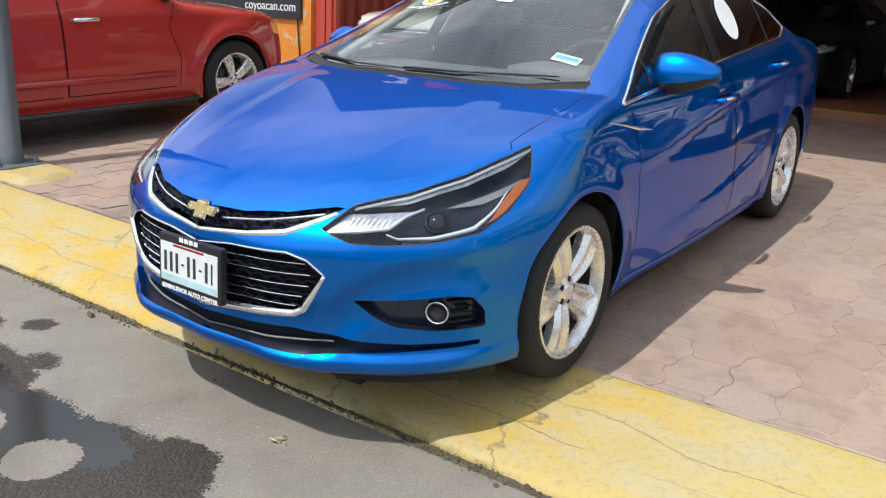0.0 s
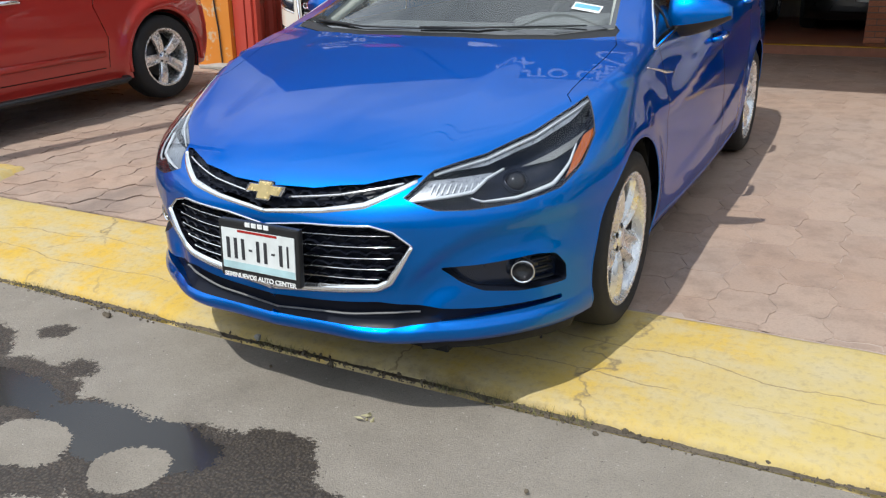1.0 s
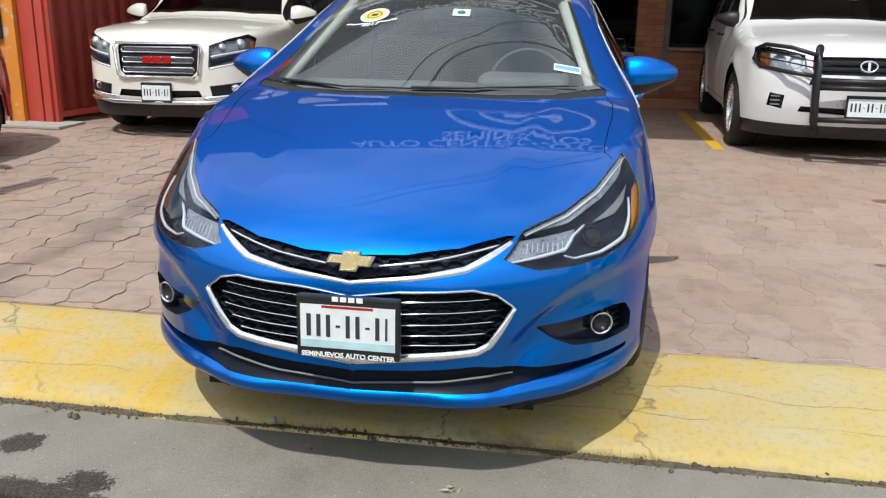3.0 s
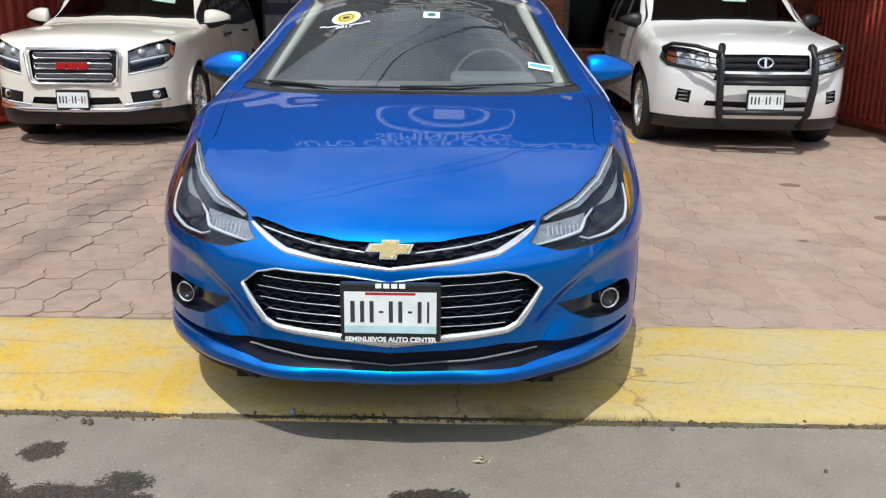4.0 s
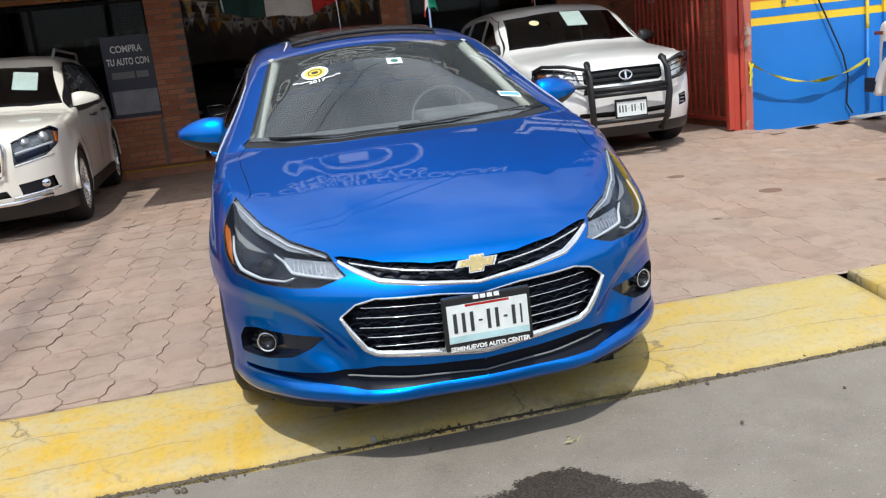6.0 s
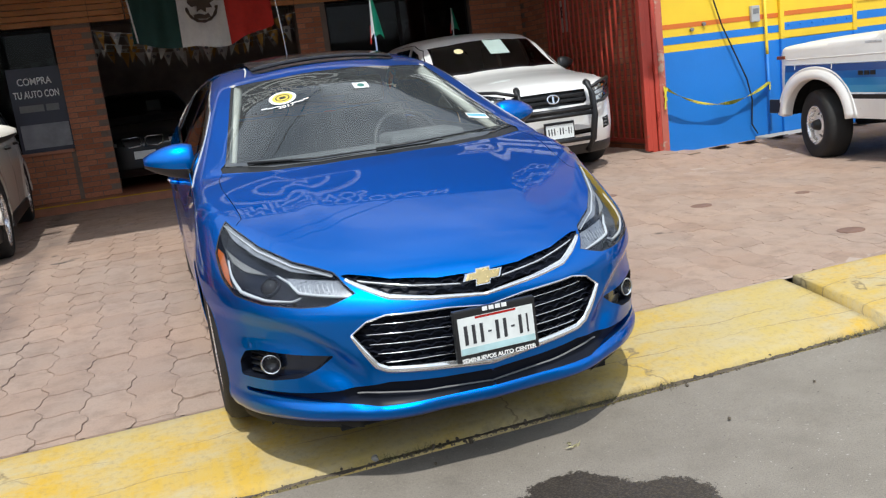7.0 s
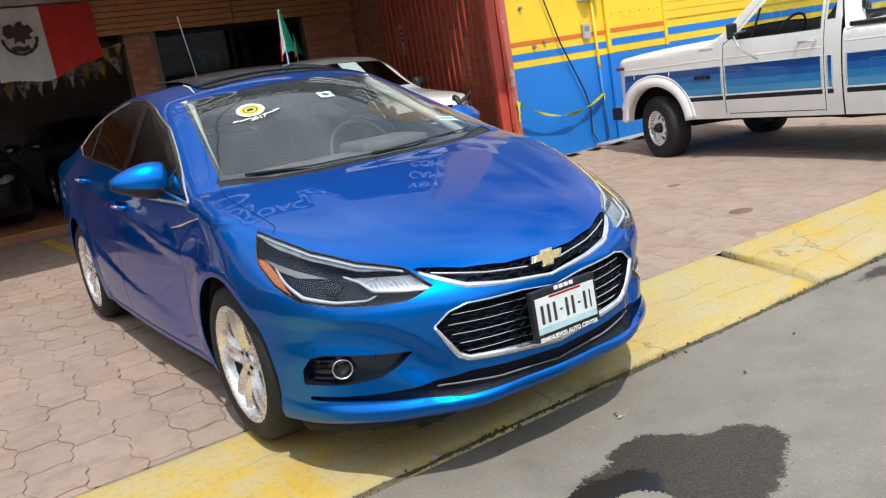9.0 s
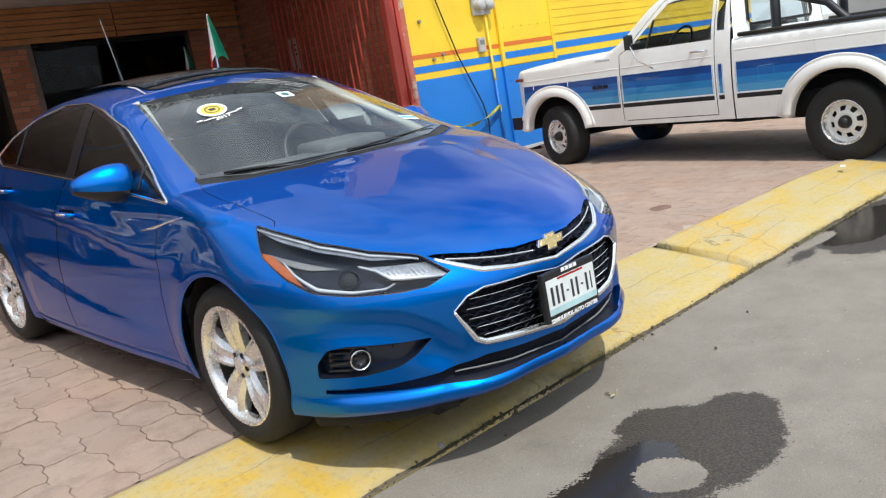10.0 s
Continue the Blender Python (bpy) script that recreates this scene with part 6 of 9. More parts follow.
part("sticker_print", box(-0.05, 0.05, -0.012, 0.018, 0.0011, 0.0016), plain("pale_blue_print", (0.15, 0.42, 0.55), 0.5, var=0.3, scale=90), st)
st = part("service_sticker", box(-0.038, 0.038, -0.032, 0.032, 0, 0.001), M_WHITEPLASTIC, bluecar, "small square white sticker")
st.matrix_basis = on_screen(0.07, 0.765)
part("sticker_print", lathe([(0.02, 0.0011), (0.02, 0.0016), (0.0005, 0.0016)], 20, "z"), plain("green_print", (0.03, 0.16, 0.12), 0.5), st)
st = part("round_sticker", lathe([(0.115, 0.0), (0.115, 0.001), (0.0005, 0.001)], 32, "z"), M_WHITEPLASTIC, bluecar, "white oval sticker on the side glass")
wp = BLUECAR.side(np.array([1.75]), np.array([1.20]))
wn = Vector(BLUECAR.normal(wp)[0])
st.matrix_basis = Matrix.Translation(Vector(wp[0]) + wn * 0.003) @ wn.to_track_quat("Z", "Y").to_matrix().to_4x4()
# roof aerial
part("aerial", tube([(0.0, 2.40, 1.38), (0.0, 2.48, 1.60), (-0.01, 2.55, 1.86)], [0.006, 0.003, 0.002], 8), M_GREY, bluecar, "thin upright roof aerial", True)

# little flag clipped to the window
def car_flag(m, parent_label):
    f = thing("car_flag", m, parent_label, "flag", group="car flags")
    part("pole", tube([(0, 0, 0), (0, 0, 0.42)], 0.006, 8), M_WHITEPLASTIC, f, "", True)
    # limp cloth: it falls in folds from the staff's tip
    for mt, u0, u1, low in ((M_FGREEN, 0.42, 1.0, 0.30), (M_FWHITE, 0.13, 0.42, 0.27), (M_FRED, 0.0, 0.13, 0.30)):
        top = 0.62 if mt is M_FRED else 0.0
        bm = bmesh.new()
        vv = []
        for i in range(9):
            v = top + (1 - top) * i / 8
            w = 0.012 + 0.125 * v ** 0.9
            row = []
            for j in range(5):
                u = u0 + (u1 - u0) * j / 4
                row.append(bm.verts.new(((u - 0.35) * w, 0.010 * math.sin(9 * u + 2 * v) * v - 0.008, 0.415 - low * v - 0.03 * v * math.cos(5 * u))))
            vv.append(row)
        for A, B in zip(vv, vv[1:]):
            for j in range(4):
                bm.faces.new((A[j], A[j + 1], B[j + 1], B[j]))
        bmesh.ops.solidify(bm, geom=bm.faces[:], thickness=0.0015)
        part("cloth", bm, mt, f, "", True)
    return f


car_flag(pose(0.60, 2.23, 1.49, 0, 0, -50), "small green white red flag clipped to the blue car")

# ---- the other vehicles ----
def build_car(name, at, label, shell, paint, edge, seam, split, y_end, low, lamps, grilles, fogs, screen, frit, windows, dlo, doors, arches, wheels, rear_glass=None, bands=(), step=0.05, trim=None, sink_top=(), housing=None, glass=None, flap=0.25):
    """Panels, glass, lamps and wheels of a car from its outlines. lamps, grilles and fogs are front-view corners (x, z)."""
    housing, glass = housing or M_LAMPIN, glass or M_GLASS
    root = thing(name, at, label, "car" if name != "pickup_truck" else "truck")
    car = Car(shell, root, paint, edge, seam, split, y_end, low, step)
    F, T, S, R = car.views()
    uz = shell.uz
    regs = [("lamp", uz(p)) for p in lamps] + [("grille", uz(p)) for p in grilles] + [("fog", uz(p)) for p in fogs]
    fr = car.cut(F, regs, shell.around, step * 0.7)
    car.add("front_bumper", fr, "skin", paint)
    for ob in car.add("lens", fr, "lamp", M_LENS, sides=True) or ():
        ob.visible_shadow = False
    car.add("lamp_housing", fr, "lamp", housing, sides=True, sink=0.05)
    car.add("grille_back", fr, "grille", M_BLACK, sink=0.035)
    car.add("fog_recess", fr, "fog", M_BLACK, sink=0.03, sides=True)
    for p in lamps:
        part("lamp_seal", rim_wall(car, uz(p), 0.05, shell.around), M_LAMPDARK, root)
    regs = [("screen", screen), ("frit", frit)]
    if rear_glass:
        regs.append(("backlight", rear_glass))
    regs += list(sink_top)
    tp = car.cut(T, regs, shell.over, step)
    car.add("hood_and_roof", tp, "skin", paint)
    car.add("windscreen", tp, "screen", M_CABGLASS if glass is M_CABGLASS else M_DARKSCREEN)
    car.add("screen_border", tp, "frit", M_GLOSSBLACK)
    car.add("rear_window", tp, "backlight", glass)
    for key, _ in sink_top:
        car.add(key, tp, key, M_BLACK, sink=0.45)
    regs = [("arch", arch(y, z, r, low)) for y, z, r in arches] + [("glass", w) for w in windows] + ([("dlo", dlo)] if dlo is not None else [])
    regs += [("gap", band(dense(d, 0.04), 0.008)) for d in doors] + list(bands) + [("door%d" % i, d) for i, d in enumerate(doors)]
    sd = car.cut(S, regs, shell.side, step)
    car.add("body_side", sd, "skin", paint, sides=True)
    for i in range(len(doors)):
        t_ = sd[2].get("door%d" % i)
        if t_ is not None and len(t_):
            pcs = islands(t_)
            sd[2]["door%d" % i] = max(pcs, key=len)
            rest_ = [q for q in pcs if q is not sd[2]["door%d" % i]]
            car.add("door", sd, "door%d" % i, paint, sides=True)
            for q in rest_:
                sd[2]["frame_piece"] = q
                car.add("window_frame", sd, "frame_piece", paint, sides=True)
    car.add("panel_gap", sd, "gap", M_DARK, sides=True, sink=0.008)
    car.add("window_pillar", sd, "dlo", M_GLOSSBLACK, sides=True, sink=0.002)
    car.add("side_window", sd, "glass", glass, sides=True, sink=0.006)
    for key, mat in (("band_a", M_STRIPE_A), ("band_b", M_STRIPE_B), ("band_c", M_STRIPE_C), ("band_d", M_STRIPE_D), ("band_dark", M_BLACK)):
        car.add("body_stripe", sd, key, mat, sides=True, split=True)
    rr = car.cut(R, [], shell.back, step)
    car.add("rear_panel", rr, "skin", paint)
    hw = float(shell.plan(0.0))
    ys = [w[0] for w in wheels]
    underbody(root, hw, -0.55, y_end - 0.1, low, low + 0.2, ys, wheels[0][1] + (0.05 if flap > 0 else 0.125), flap, 0.33 if flap > 0 else 0.42)
    if name != "pickup_truck":
        part("cabin_block", box(-hw + 0.2, hw - 0.2, 0.75, y_end - 0.5, 0.5, 0.95, 0.05), M_SEAT, root, "", True)
    return root, car


M_LAMPGREY = plain("grey_lamp_housing", (0.22, 0.225, 0.23), 0.35, 0.2)
M_LAMPPALE = plain("bright_lamp_bowl", (0.72, 0.73, 0.74), 0.3, 0.2)
M_CABGLASS = clear_glass("clear_cab_glass", (0.80, 0.84, 0.83))
M_DARKSCREEN = clear_glass("dark_windscreen_glass", (0.22, 0.24, 0.24))
M_STRIPE_A = car_paint("deep_blue_stripe", (0.008, 0.06, 0.26))
M_STRIPE_B = car_paint("mid_blue_stripe", (0.012, 0.12, 0.40))
M_STRIPE_C = car_paint("bright_blue_stripe", (0.025, 0.22, 0.52))
M_STRIPE_D = car_paint("pale_blue_stripe", (0.07, 0.32, 0.58))


def tubes(name, parent, mat, lines, r, label=""):
    for pts in lines:
        part(name, tube(pts, r, 8), mat, parent, label, True)


M_SHEET = plain("pale_price_sheet", (0.40, 0.50, 0.46), 0.6, var=0.15, scale=20)


def sheet_on(shell, x, y):
    """A leaf of paper lying on a windscreen."""
    p = shell.over(np.array([abs(x)]), np.array([y]))
    n = Vector(shell.normal(p)[0])
    u = Vector((1, 0, 0))
    u = (u - n * u.dot(n)).normalized()
    return Matrix.Translation(Vector((x, y, p[0, 2])) + n * 0.004) @ Matrix((u, -n, n.cross(u))).transposed().to_4x4()


# white SUV with a wide barred grille
PEARL = Shell(top=curve((-1.05, 0.75), (-0.98, 0.93), (-0.90, 1.015), (-0.75, 1.06), (-0.4, 1.105), (0.0, 1.14), (0.28, 1.165), (0.42, 1.215), (1.15, 1.64), (1.4, 1.72), (2.0, 1.77), (3.0, 1.765), (3.7, 1.72), (3.95, 1.66), (4.1, 1.5)),
            crown=curve((-1, 0.02), (0.3, 0.03), (1.2, 0.05), (4.1, 0.05)), bow=curve((-1, 0.25), (0.9, 0.2), (1.8, 0.0), (4.1, -0.1)),
            plan=curve((-1.0, 0.90), (-0.6, 0.965), (0.0, 0.99), (1.5, 0.995), (3.0, 0.99), (3.8, 0.95), (4.15, 0.86)),
            section=curve((0.2, -0.03), (0.4, -0.01), (0.7, 0.0), (0.95, -0.015), (1.12, -0.05), (1.6, -0.24), (1.8, -0.36)),
            nose=curve((0.2, -0.88), (0.34, -0.95), (0.45, -0.985), (0.62, -0.985), (0.8, -0.975), (0.95, -0.95), (1.02, -0.90), (1.1, -0.75)),
            sweep=curve((0, 0), (0.45, 0.03), (0.65, 0.09), (0.80, 0.19), (0.90, 0.33), (0.97, 0.55), (1.1, 1.0)),
            tail=curve((0.2, 4.08), (0.8, 4.14), (1.1, 4.12), (1.7, 3.98)), arches=((0, 0.37, 0.45, 0.02), (3.02, 0.37, 0.45, 0.02)), round_=0.07)
pearl, gc = build_car("suv", pose(-3.19, 4.90, 0.165, 0.5, 0, 3), "pearl white large SUV with a wide chrome-barred grille", PEARL, M_WHITE,
                    edge=[(0, -0.93), (0.3, -0.91), (0.55, -0.83), (0.72, -0.70), (0.84, -0.48), (0.885, -0.25)],
                    seam=curve((-0.25, 0.885), (0.1, 0.90), (0.35, 0.87), (1.2, 0.69), (2.0, 0.68), (3.9, 0.64)),
                    split=curve((0.2, -0.50), (0.7, -0.47), (0.85, -0.40), (0.95, -0.33), (1.08, -0.25)), y_end=3.9, low=0.24,
                    lamps=[[(0.525, 0.70), (0.53, 0.905), (0.70, 0.968), (0.85, 1.01), (0.915, 0.97), (0.90, 0.84), (0.80, 0.755)]],
                    grilles=[[(0.0, 0.615), (0.0, 0.915), (0.40, 0.915), (0.43, 0.89), (0.41, 0.66), (0.36, 0.615)], [(0.0, 0.40), (0.0, 0.475), (0.42, 0.48), (0.45, 0.42)]],
                    fogs=[[(0.55, 0.42), (0.53, 0.525), (0.83, 0.56), (0.85, 0.46)]],
                    screen=[(-0.1, 0.46), (0.5, 0.52), (0.80, 0.66), (0.66, 1.16), (0.4, 1.10), (-0.1, 1.08)], frit=[(-0.1, 0.40), (0.5, 0.46), (0.84, 0.62), (0.69, 1.22), (0.4, 1.13), (-0.1, 1.11)],
                    windows=[[(0.65, 1.17), (1.25, 1.50), (1.62, 1.60), (1.60, 1.14)], [(1.72, 1.14), (1.74, 1.61), (2.55, 1.62), (2.65, 1.15)], [(2.76, 1.16), (2.70, 1.61), (3.45, 1.56), (3.65, 1.20)]],
                    dlo=[(0.52, 1.13), (1.22, 1.54), (1.62, 1.64), (2.6, 1.66), (3.5, 1.60), (3.75, 1.17), (2.6, 1.11)],
                    doors=[[(0.60, 0.36), (0.55, 0.9), (0.52, 1.12), (1.22, 1.55), (1.66, 1.645), (1.66, 0.36)], [(1.67, 0.36), (1.67, 1.645), (2.65, 1.665), (2.78, 1.1), (2.7, 0.75), (2.5, 0.36)]],
                    arches=[(0, 0.37, 0.42), (3.02, 0.37, 0.42)], wheels=[(0, 0.37), (3.02, 0.37)], housing=M_LAMPGREY)
pearl.scale = (0.87, 0.93, 0.93)
for sx in (-1, 1):
    for y in (0, 3.02):
        wheel(pearl, sx * 0.86, y, 0.37, 0.37, 0.255, 0.25, "ten", sx, spin=20 * y)
    side_mirror(pearl, M_WHITE, 0.99, 0.70, 1.17, sx, 1.35, M_BLACK)
for k, z in enumerate((0.67, 0.765, 0.86)):
    part("grille_bar", tube([(-0.37, -0.965, z + 0.025), (0.37, -0.965, z + 0.025), (0.385, -0.955, z), (0.37, -0.965, z - 0.025), (-0.37, -0.965, z - 0.025), (-0.385, -0.955, z)], 0.009, 8, True), M_CHROME, pearl, "chrome loop in the grille", True)
    part("grille_slat", box(-0.36, 0.36, -0.955, -0.935, z - 0.012, z + 0.012, 0.004), M_GREY, pearl)
gl = [(-0.44, -0.96, 0.92), (0.44, -0.96, 0.92), (0.465, -0.96, 0.885), (0.43, -0.98, 0.625), (0.38, -0.985, 0.60), (-0.38, -0.985, 0.60), (-0.43, -0.98, 0.625), (-0.465, -0.96, 0.885)]
part("grille_frame", tube(gl, 0.014, 8, True), M_CHROME, pearl, "chrome grille frame", True)
for k in range(3):
    part("badge_bar", box(-0.155 + 0.108 * k, -0.06 + 0.108 * k, -0.995, -0.98, 0.735, 0.80, 0.006), M_REDLAMP, pearl, "plain red badge letter bar")
part("skid_trim", tube([(-0.80, -0.83, 0.395), (-0.5, -0.965, 0.365), (0, -1.0, 0.36), (0.5, -0.965, 0.365), (0.80, -0.83, 0.395)], 0.022, 8), M_CHROME, pearl, "pale chrome strip along the bumper", True)
def wrap(name, shell, parent, mat, z, width, height, x1, label="", x0=None):
    """A band that follows a car's nose at one height, from side to side or between x0 and x1."""
    for xs in ([np.linspace(-x1, x1, 61)] if x0 is None else [np.linspace(x0, x1, 16), -np.linspace(x0, x1, 16)]):
        q = shell.front(np.abs(xs), np.full(len(xs), z) if np.isscalar(z) else np.interp(np.abs(xs), [x0, x1], z))
        m = shell.normal(q)
        f = np.stack([np.sign(xs), 0 * xs + 1, 0 * xs + 1], 1)
        bm = bmesh.new()
        strip(bm, q * f, m * f, width, height)
        part(name, bm, mat, parent, label, True)


wrap("valance", PEARL, pearl, M_BLACK, 0.285, 0.17, 0.016, 0.955, "black plastic lower valance")
wrap("lamp_strip", PEARL, pearl, M_DRL, (0.80, 0.86), 0.020, 0.008, 0.87, "pale light strip", 0.55)
wrap("lamp_mask", PEARL, pearl, M_LAMPDARK, (0.745, 0.815), 0.06, 0.004, 0.84, "dark lower lamp segment", 0.55)
wrap("lamp_trim", PEARL, pearl, M_BRIGHT, (0.688, 0.752), 0.016, 0.008, 0.86, "bright strip under the headlight", 0.53)
wrap("fog_trim", PEARL, pearl, M_BRIGHT, (0.405, 0.445), 0.024, 0.012, 0.86, "chrome lip under the fog light", 0.46)
for sx in (-1, 1):
    q = PEARL.front(np.array([0.885]), np.array([0.91]))[0]
    part("amber_corner", box(-0.02, 0.02, -0.006, 0.006, -0.05, 0.045, 0.005), M_AMBER, pearl, "amber lamp corner").matrix_basis = pose(sx * 0.895, q[1] + 0.01, 0.905, 0, 0, sx * 62)
    for yc in (0, 3.02):
        part("arch_flare", tube([(sx * (0.985 if yc else 0.975), yc - 0.445 * math.cos(a), 0.37 + 0.445 * math.sin(a)) for a in np.linspace(0.0, math.pi, 24)], 0.030, 8), M_WHITE, pearl, "", True)
        part("arch_lining", tube([(sx * 0.98, yc - 0.412 * math.cos(a), 0.37 + 0.412 * math.sin(a)) for a in np.linspace(-0.1, math.pi + 0.1, 24)], 0.014, 8), M_BLACK, pearl, "", True)
    part("sill_cladding", box(sx * 0.985 - 0.02, sx * 0.985 + 0.02, 0.46, 2.56, 0.24, 0.36, 0.015), M_BLACK, pearl, "black sill cladding")
    part("roof_rail", tube([(sx * 0.66, 1.5, 1.70), (sx * 0.67, 1.65, 1.79), (sx * 0.67, 3.3, 1.785), (sx * 0.65, 3.5, 1.70)], 0.018, 8), M_GREY, pearl, "grey roof rail", True)
plate(pearl, pose(-0.02, -1.012, 0.455, 88, 0, 0), 0.30, 0.15)
for s in (-1, 1):
    for px, pz in ((0.63, 0.885), (0.79, 0.915)):
        q = PEARL.front(np.array([px]), np.array([pz]))[0]
        ob = part("projector", lathe([(0.052, -0.02), (0.052, 0.0), (0.040, 0.005), (0.030, 0.02), (0.0005, 0.03)], 20, "z"), M_LAMPIN, pearl, "", True)
        ob.matrix_basis = pose(s * px, q[1] + 0.055, pz, 90, 0, s * 15)
    q = PEARL.front(np.array([0.77]), np.array([0.50]))[0]
    ob = part("fog_light", lathe([(0.045, -0.02), (0.045, 0.0), (0.036, 0.004), (0.02, 0.012), (0.0005, 0.014)], 20, "z"), M_CHROME, pearl, "", True)
    ob.matrix_basis = pose(s * 0.75, q[1] + 0.012, 0.50, 90, 0, s * 20)
    for hy, hz in ((1.45, 1.02), (2.5, 1.04)):
        part("door_handle", tube([(s * 0.985, hy - 0.11, hz), (s * 1.025, hy - 0.07, hz), (s * 1.025, hy + 0.07, hz), (s * 0.985, hy + 0.11, hz)], 0.016, 8), M_BLACK, pearl, "dark handle", True)
part("price_sheet", box(-0.13, 0.13, -0.003, 0.003, -0.17, 0.17), M_SHEET, pearl, "white price sheet behind the glass").matrix_basis = sheet_on(PEARL, 0.42, 0.88)

# white SUV with a black bull bar
COMPACT = Shell(top=curve((-0.98, 0.72), (-0.90, 0.875), (-0.80, 0.94), (-0.5, 1.01), (0.0, 1.075), (0.25, 1.115), (0.38, 1.16), (1.0, 1.515), (1.25, 1.585), (1.8, 1.635), (2.8, 1.62), (3.3, 1.57), (3.55, 1.48)),
            crown=curve((-1, 0.03), (0.3, 0.035), (1.2, 0.05), (3.6, 0.05)), bow=curve((-1, 0.3), (0.9, 0.22), (1.8, 0.0), (3.6, -0.1)),
            plan=curve((-0.95, 0.80), (-0.5, 0.885), (0.0, 0.905), (1.5, 0.908), (2.66, 0.90), (3.3, 0.86), (3.7, 0.78)),
            section=curve((0.2, -0.03), (0.4, -0.01), (0.65, 0.0), (0.9, -0.015), (1.08, -0.05), (1.5, -0.20), (1.7, -0.32)),
            nose=curve((0.2, -0.82), (0.36, -0.89), (0.5, -0.92), (0.65, -0.915), (0.8, -0.88), (0.92, -0.84), (1.0, -0.74)),
            sweep=curve((0, 0), (0.4, 0.035), (0.6, 0.11), (0.75, 0.24), (0.83, 0.38), (0.90, 0.62), (1.05, 1.1)),
            tail=curve((0.2, 3.6), (0.8, 3.68), (1.1, 3.66), (1.6, 3.5)), arches=((0, 0.35, 0.43, 0.025), (2.66, 0.35, 0.43, 0.025)), round_=0.07)
compact, rc = build_car("suv", pose(2.88, 5.02, 0.165, 0.5, 0, -2), "white compact SUV with a black tubular bull bar", COMPACT, M_WHITE2,
                    edge=[(0, -0.86), (0.3, -0.83), (0.5, -0.74), (0.65, -0.58), (0.76, -0.38), (0.80, -0.2)],
                    seam=curve((-0.2, 0.80), (0.1, 0.815), (0.3, 0.785), (1.1, 0.64), (1.9, 0.635), (3.5, 0.59)),
                    split=curve((0.2, -0.48), (0.65, -0.45), (0.8, -0.36), (0.9, -0.28), (1.02, -0.2)), y_end=3.4, low=0.30,
                    lamps=[[(0.44, 0.765), (0.46, 0.87), (0.60, 0.905), (0.74, 0.925), (0.80, 0.89), (0.80, 0.80), (0.70, 0.745), (0.55, 0.74)]],
                    grilles=[[(0.0, 0.72), (0.0, 0.865), (0.40, 0.86), (0.40, 0.75), (0.36, 0.72)], [(0.0, 0.63), (0.0, 0.695), (0.40, 0.70), (0.42, 0.64)], [(0.0, 0.40), (0.0, 0.455), (0.46, 0.465), (0.48, 0.42)]],
                    fogs=[[(0.595, 0.435), (0.585, 0.545), (0.69, 0.56), (0.705, 0.455)]],
                    screen=[(-0.1, 0.40), (0.4, 0.44), (0.72, 0.58), (0.61, 1.02), (0.4, 0.97), (-0.1, 0.95)], frit=[(-0.1, 0.35), (0.4, 0.39), (0.76, 0.55), (0.64, 1.08), (0.4, 1.0), (-0.1, 0.98)],
                    windows=[[(0.62, 1.12), (1.12, 1.42), (1.45, 1.50), (1.43, 1.10)], [(1.54, 1.10), (1.56, 1.51), (2.25, 1.51), (2.45, 1.12)], [(2.56, 1.14), (2.42, 1.50), (2.9, 1.46), (3.1, 1.17)]],
                    dlo=None,
                    doors=[[(0.56, 0.36), (0.52, 0.85), (0.50, 1.08), (1.08, 1.46), (1.49, 1.545), (1.49, 0.36)], [(1.50, 0.36), (1.50, 1.545), (2.35, 1.55), (2.55, 1.1), (2.4, 0.8), (2.2, 0.36)]],
                    arches=[(0, 0.35, 0.40), (2.66, 0.35, 0.40)], wheels=[(0, 0.35), (2.66, 0.35)], housing=M_LAMPPALE)
for sx in (-1, 1):
    for y in (0, 2.66):
        wheel(compact, sx * 0.79, y, 0.35, 0.35, 0.225, 0.225, "five", sx, spin=30 * y)
    side_mirror(compact, M_BLACK, 0.88, 0.62, 1.12, sx, 1.0, M_BLACK)
    part("amber_indicator", box(-0.05, 0.05, -0.01, 0.01, -0.06, 0.05, 0.008), M_AMBER, compact, "amber indicator lens").matrix_basis = pose(sx * 0.735, -0.60, 0.83, 0, 0, sx * 50)
    for k in range(2):
        q = COMPACT.front(np.array([0.52 + 0.12 * k]), np.array([0.81]))[0]
        ob = part("reflector_bowl", lathe([(0.055, 0.0), (0.04, -0.02), (0.015, -0.03), (0.0005, -0.032)], 20, "z"), M_LAMPIN, compact, "", True)
        ob.matrix_basis = pose(sx * (0.52 + 0.12 * k), q[1] + 0.04, 0.815, 90, 0, sx * 25)
    for k in range(3):
        q = COMPACT.front(np.array([0.645]), np.array([0.465 + 0.034 * k]))[0]
        part("vent_slat", box(-0.04, 0.04, -0.006, 0.006, -0.006, 0.006), M_GREY, compact).matrix_basis = pose(sx * 0.645, q[1] + 0.018, 0.465 + 0.034 * k, 0, 0, sx * 32)
    for hy, hz in ((1.28, 0.98), (2.25, 1.0)):
        part("door_handle", tube([(sx * 0.885, hy - 0.1, hz), (sx * 0.925, hy - 0.06, hz), (sx * 0.925, hy + 0.06, hz), (sx * 0.885, hy + 0.1, hz)], 0.015, 8), M_BLACK, compact, "dark handle", True)
for z in (0.765, 0.815):
    part("grille_slat", box(-0.38, 0.38, -0.875, -0.845, z - 0.016, z + 0.016, 0.006), M_BLACK, compact)
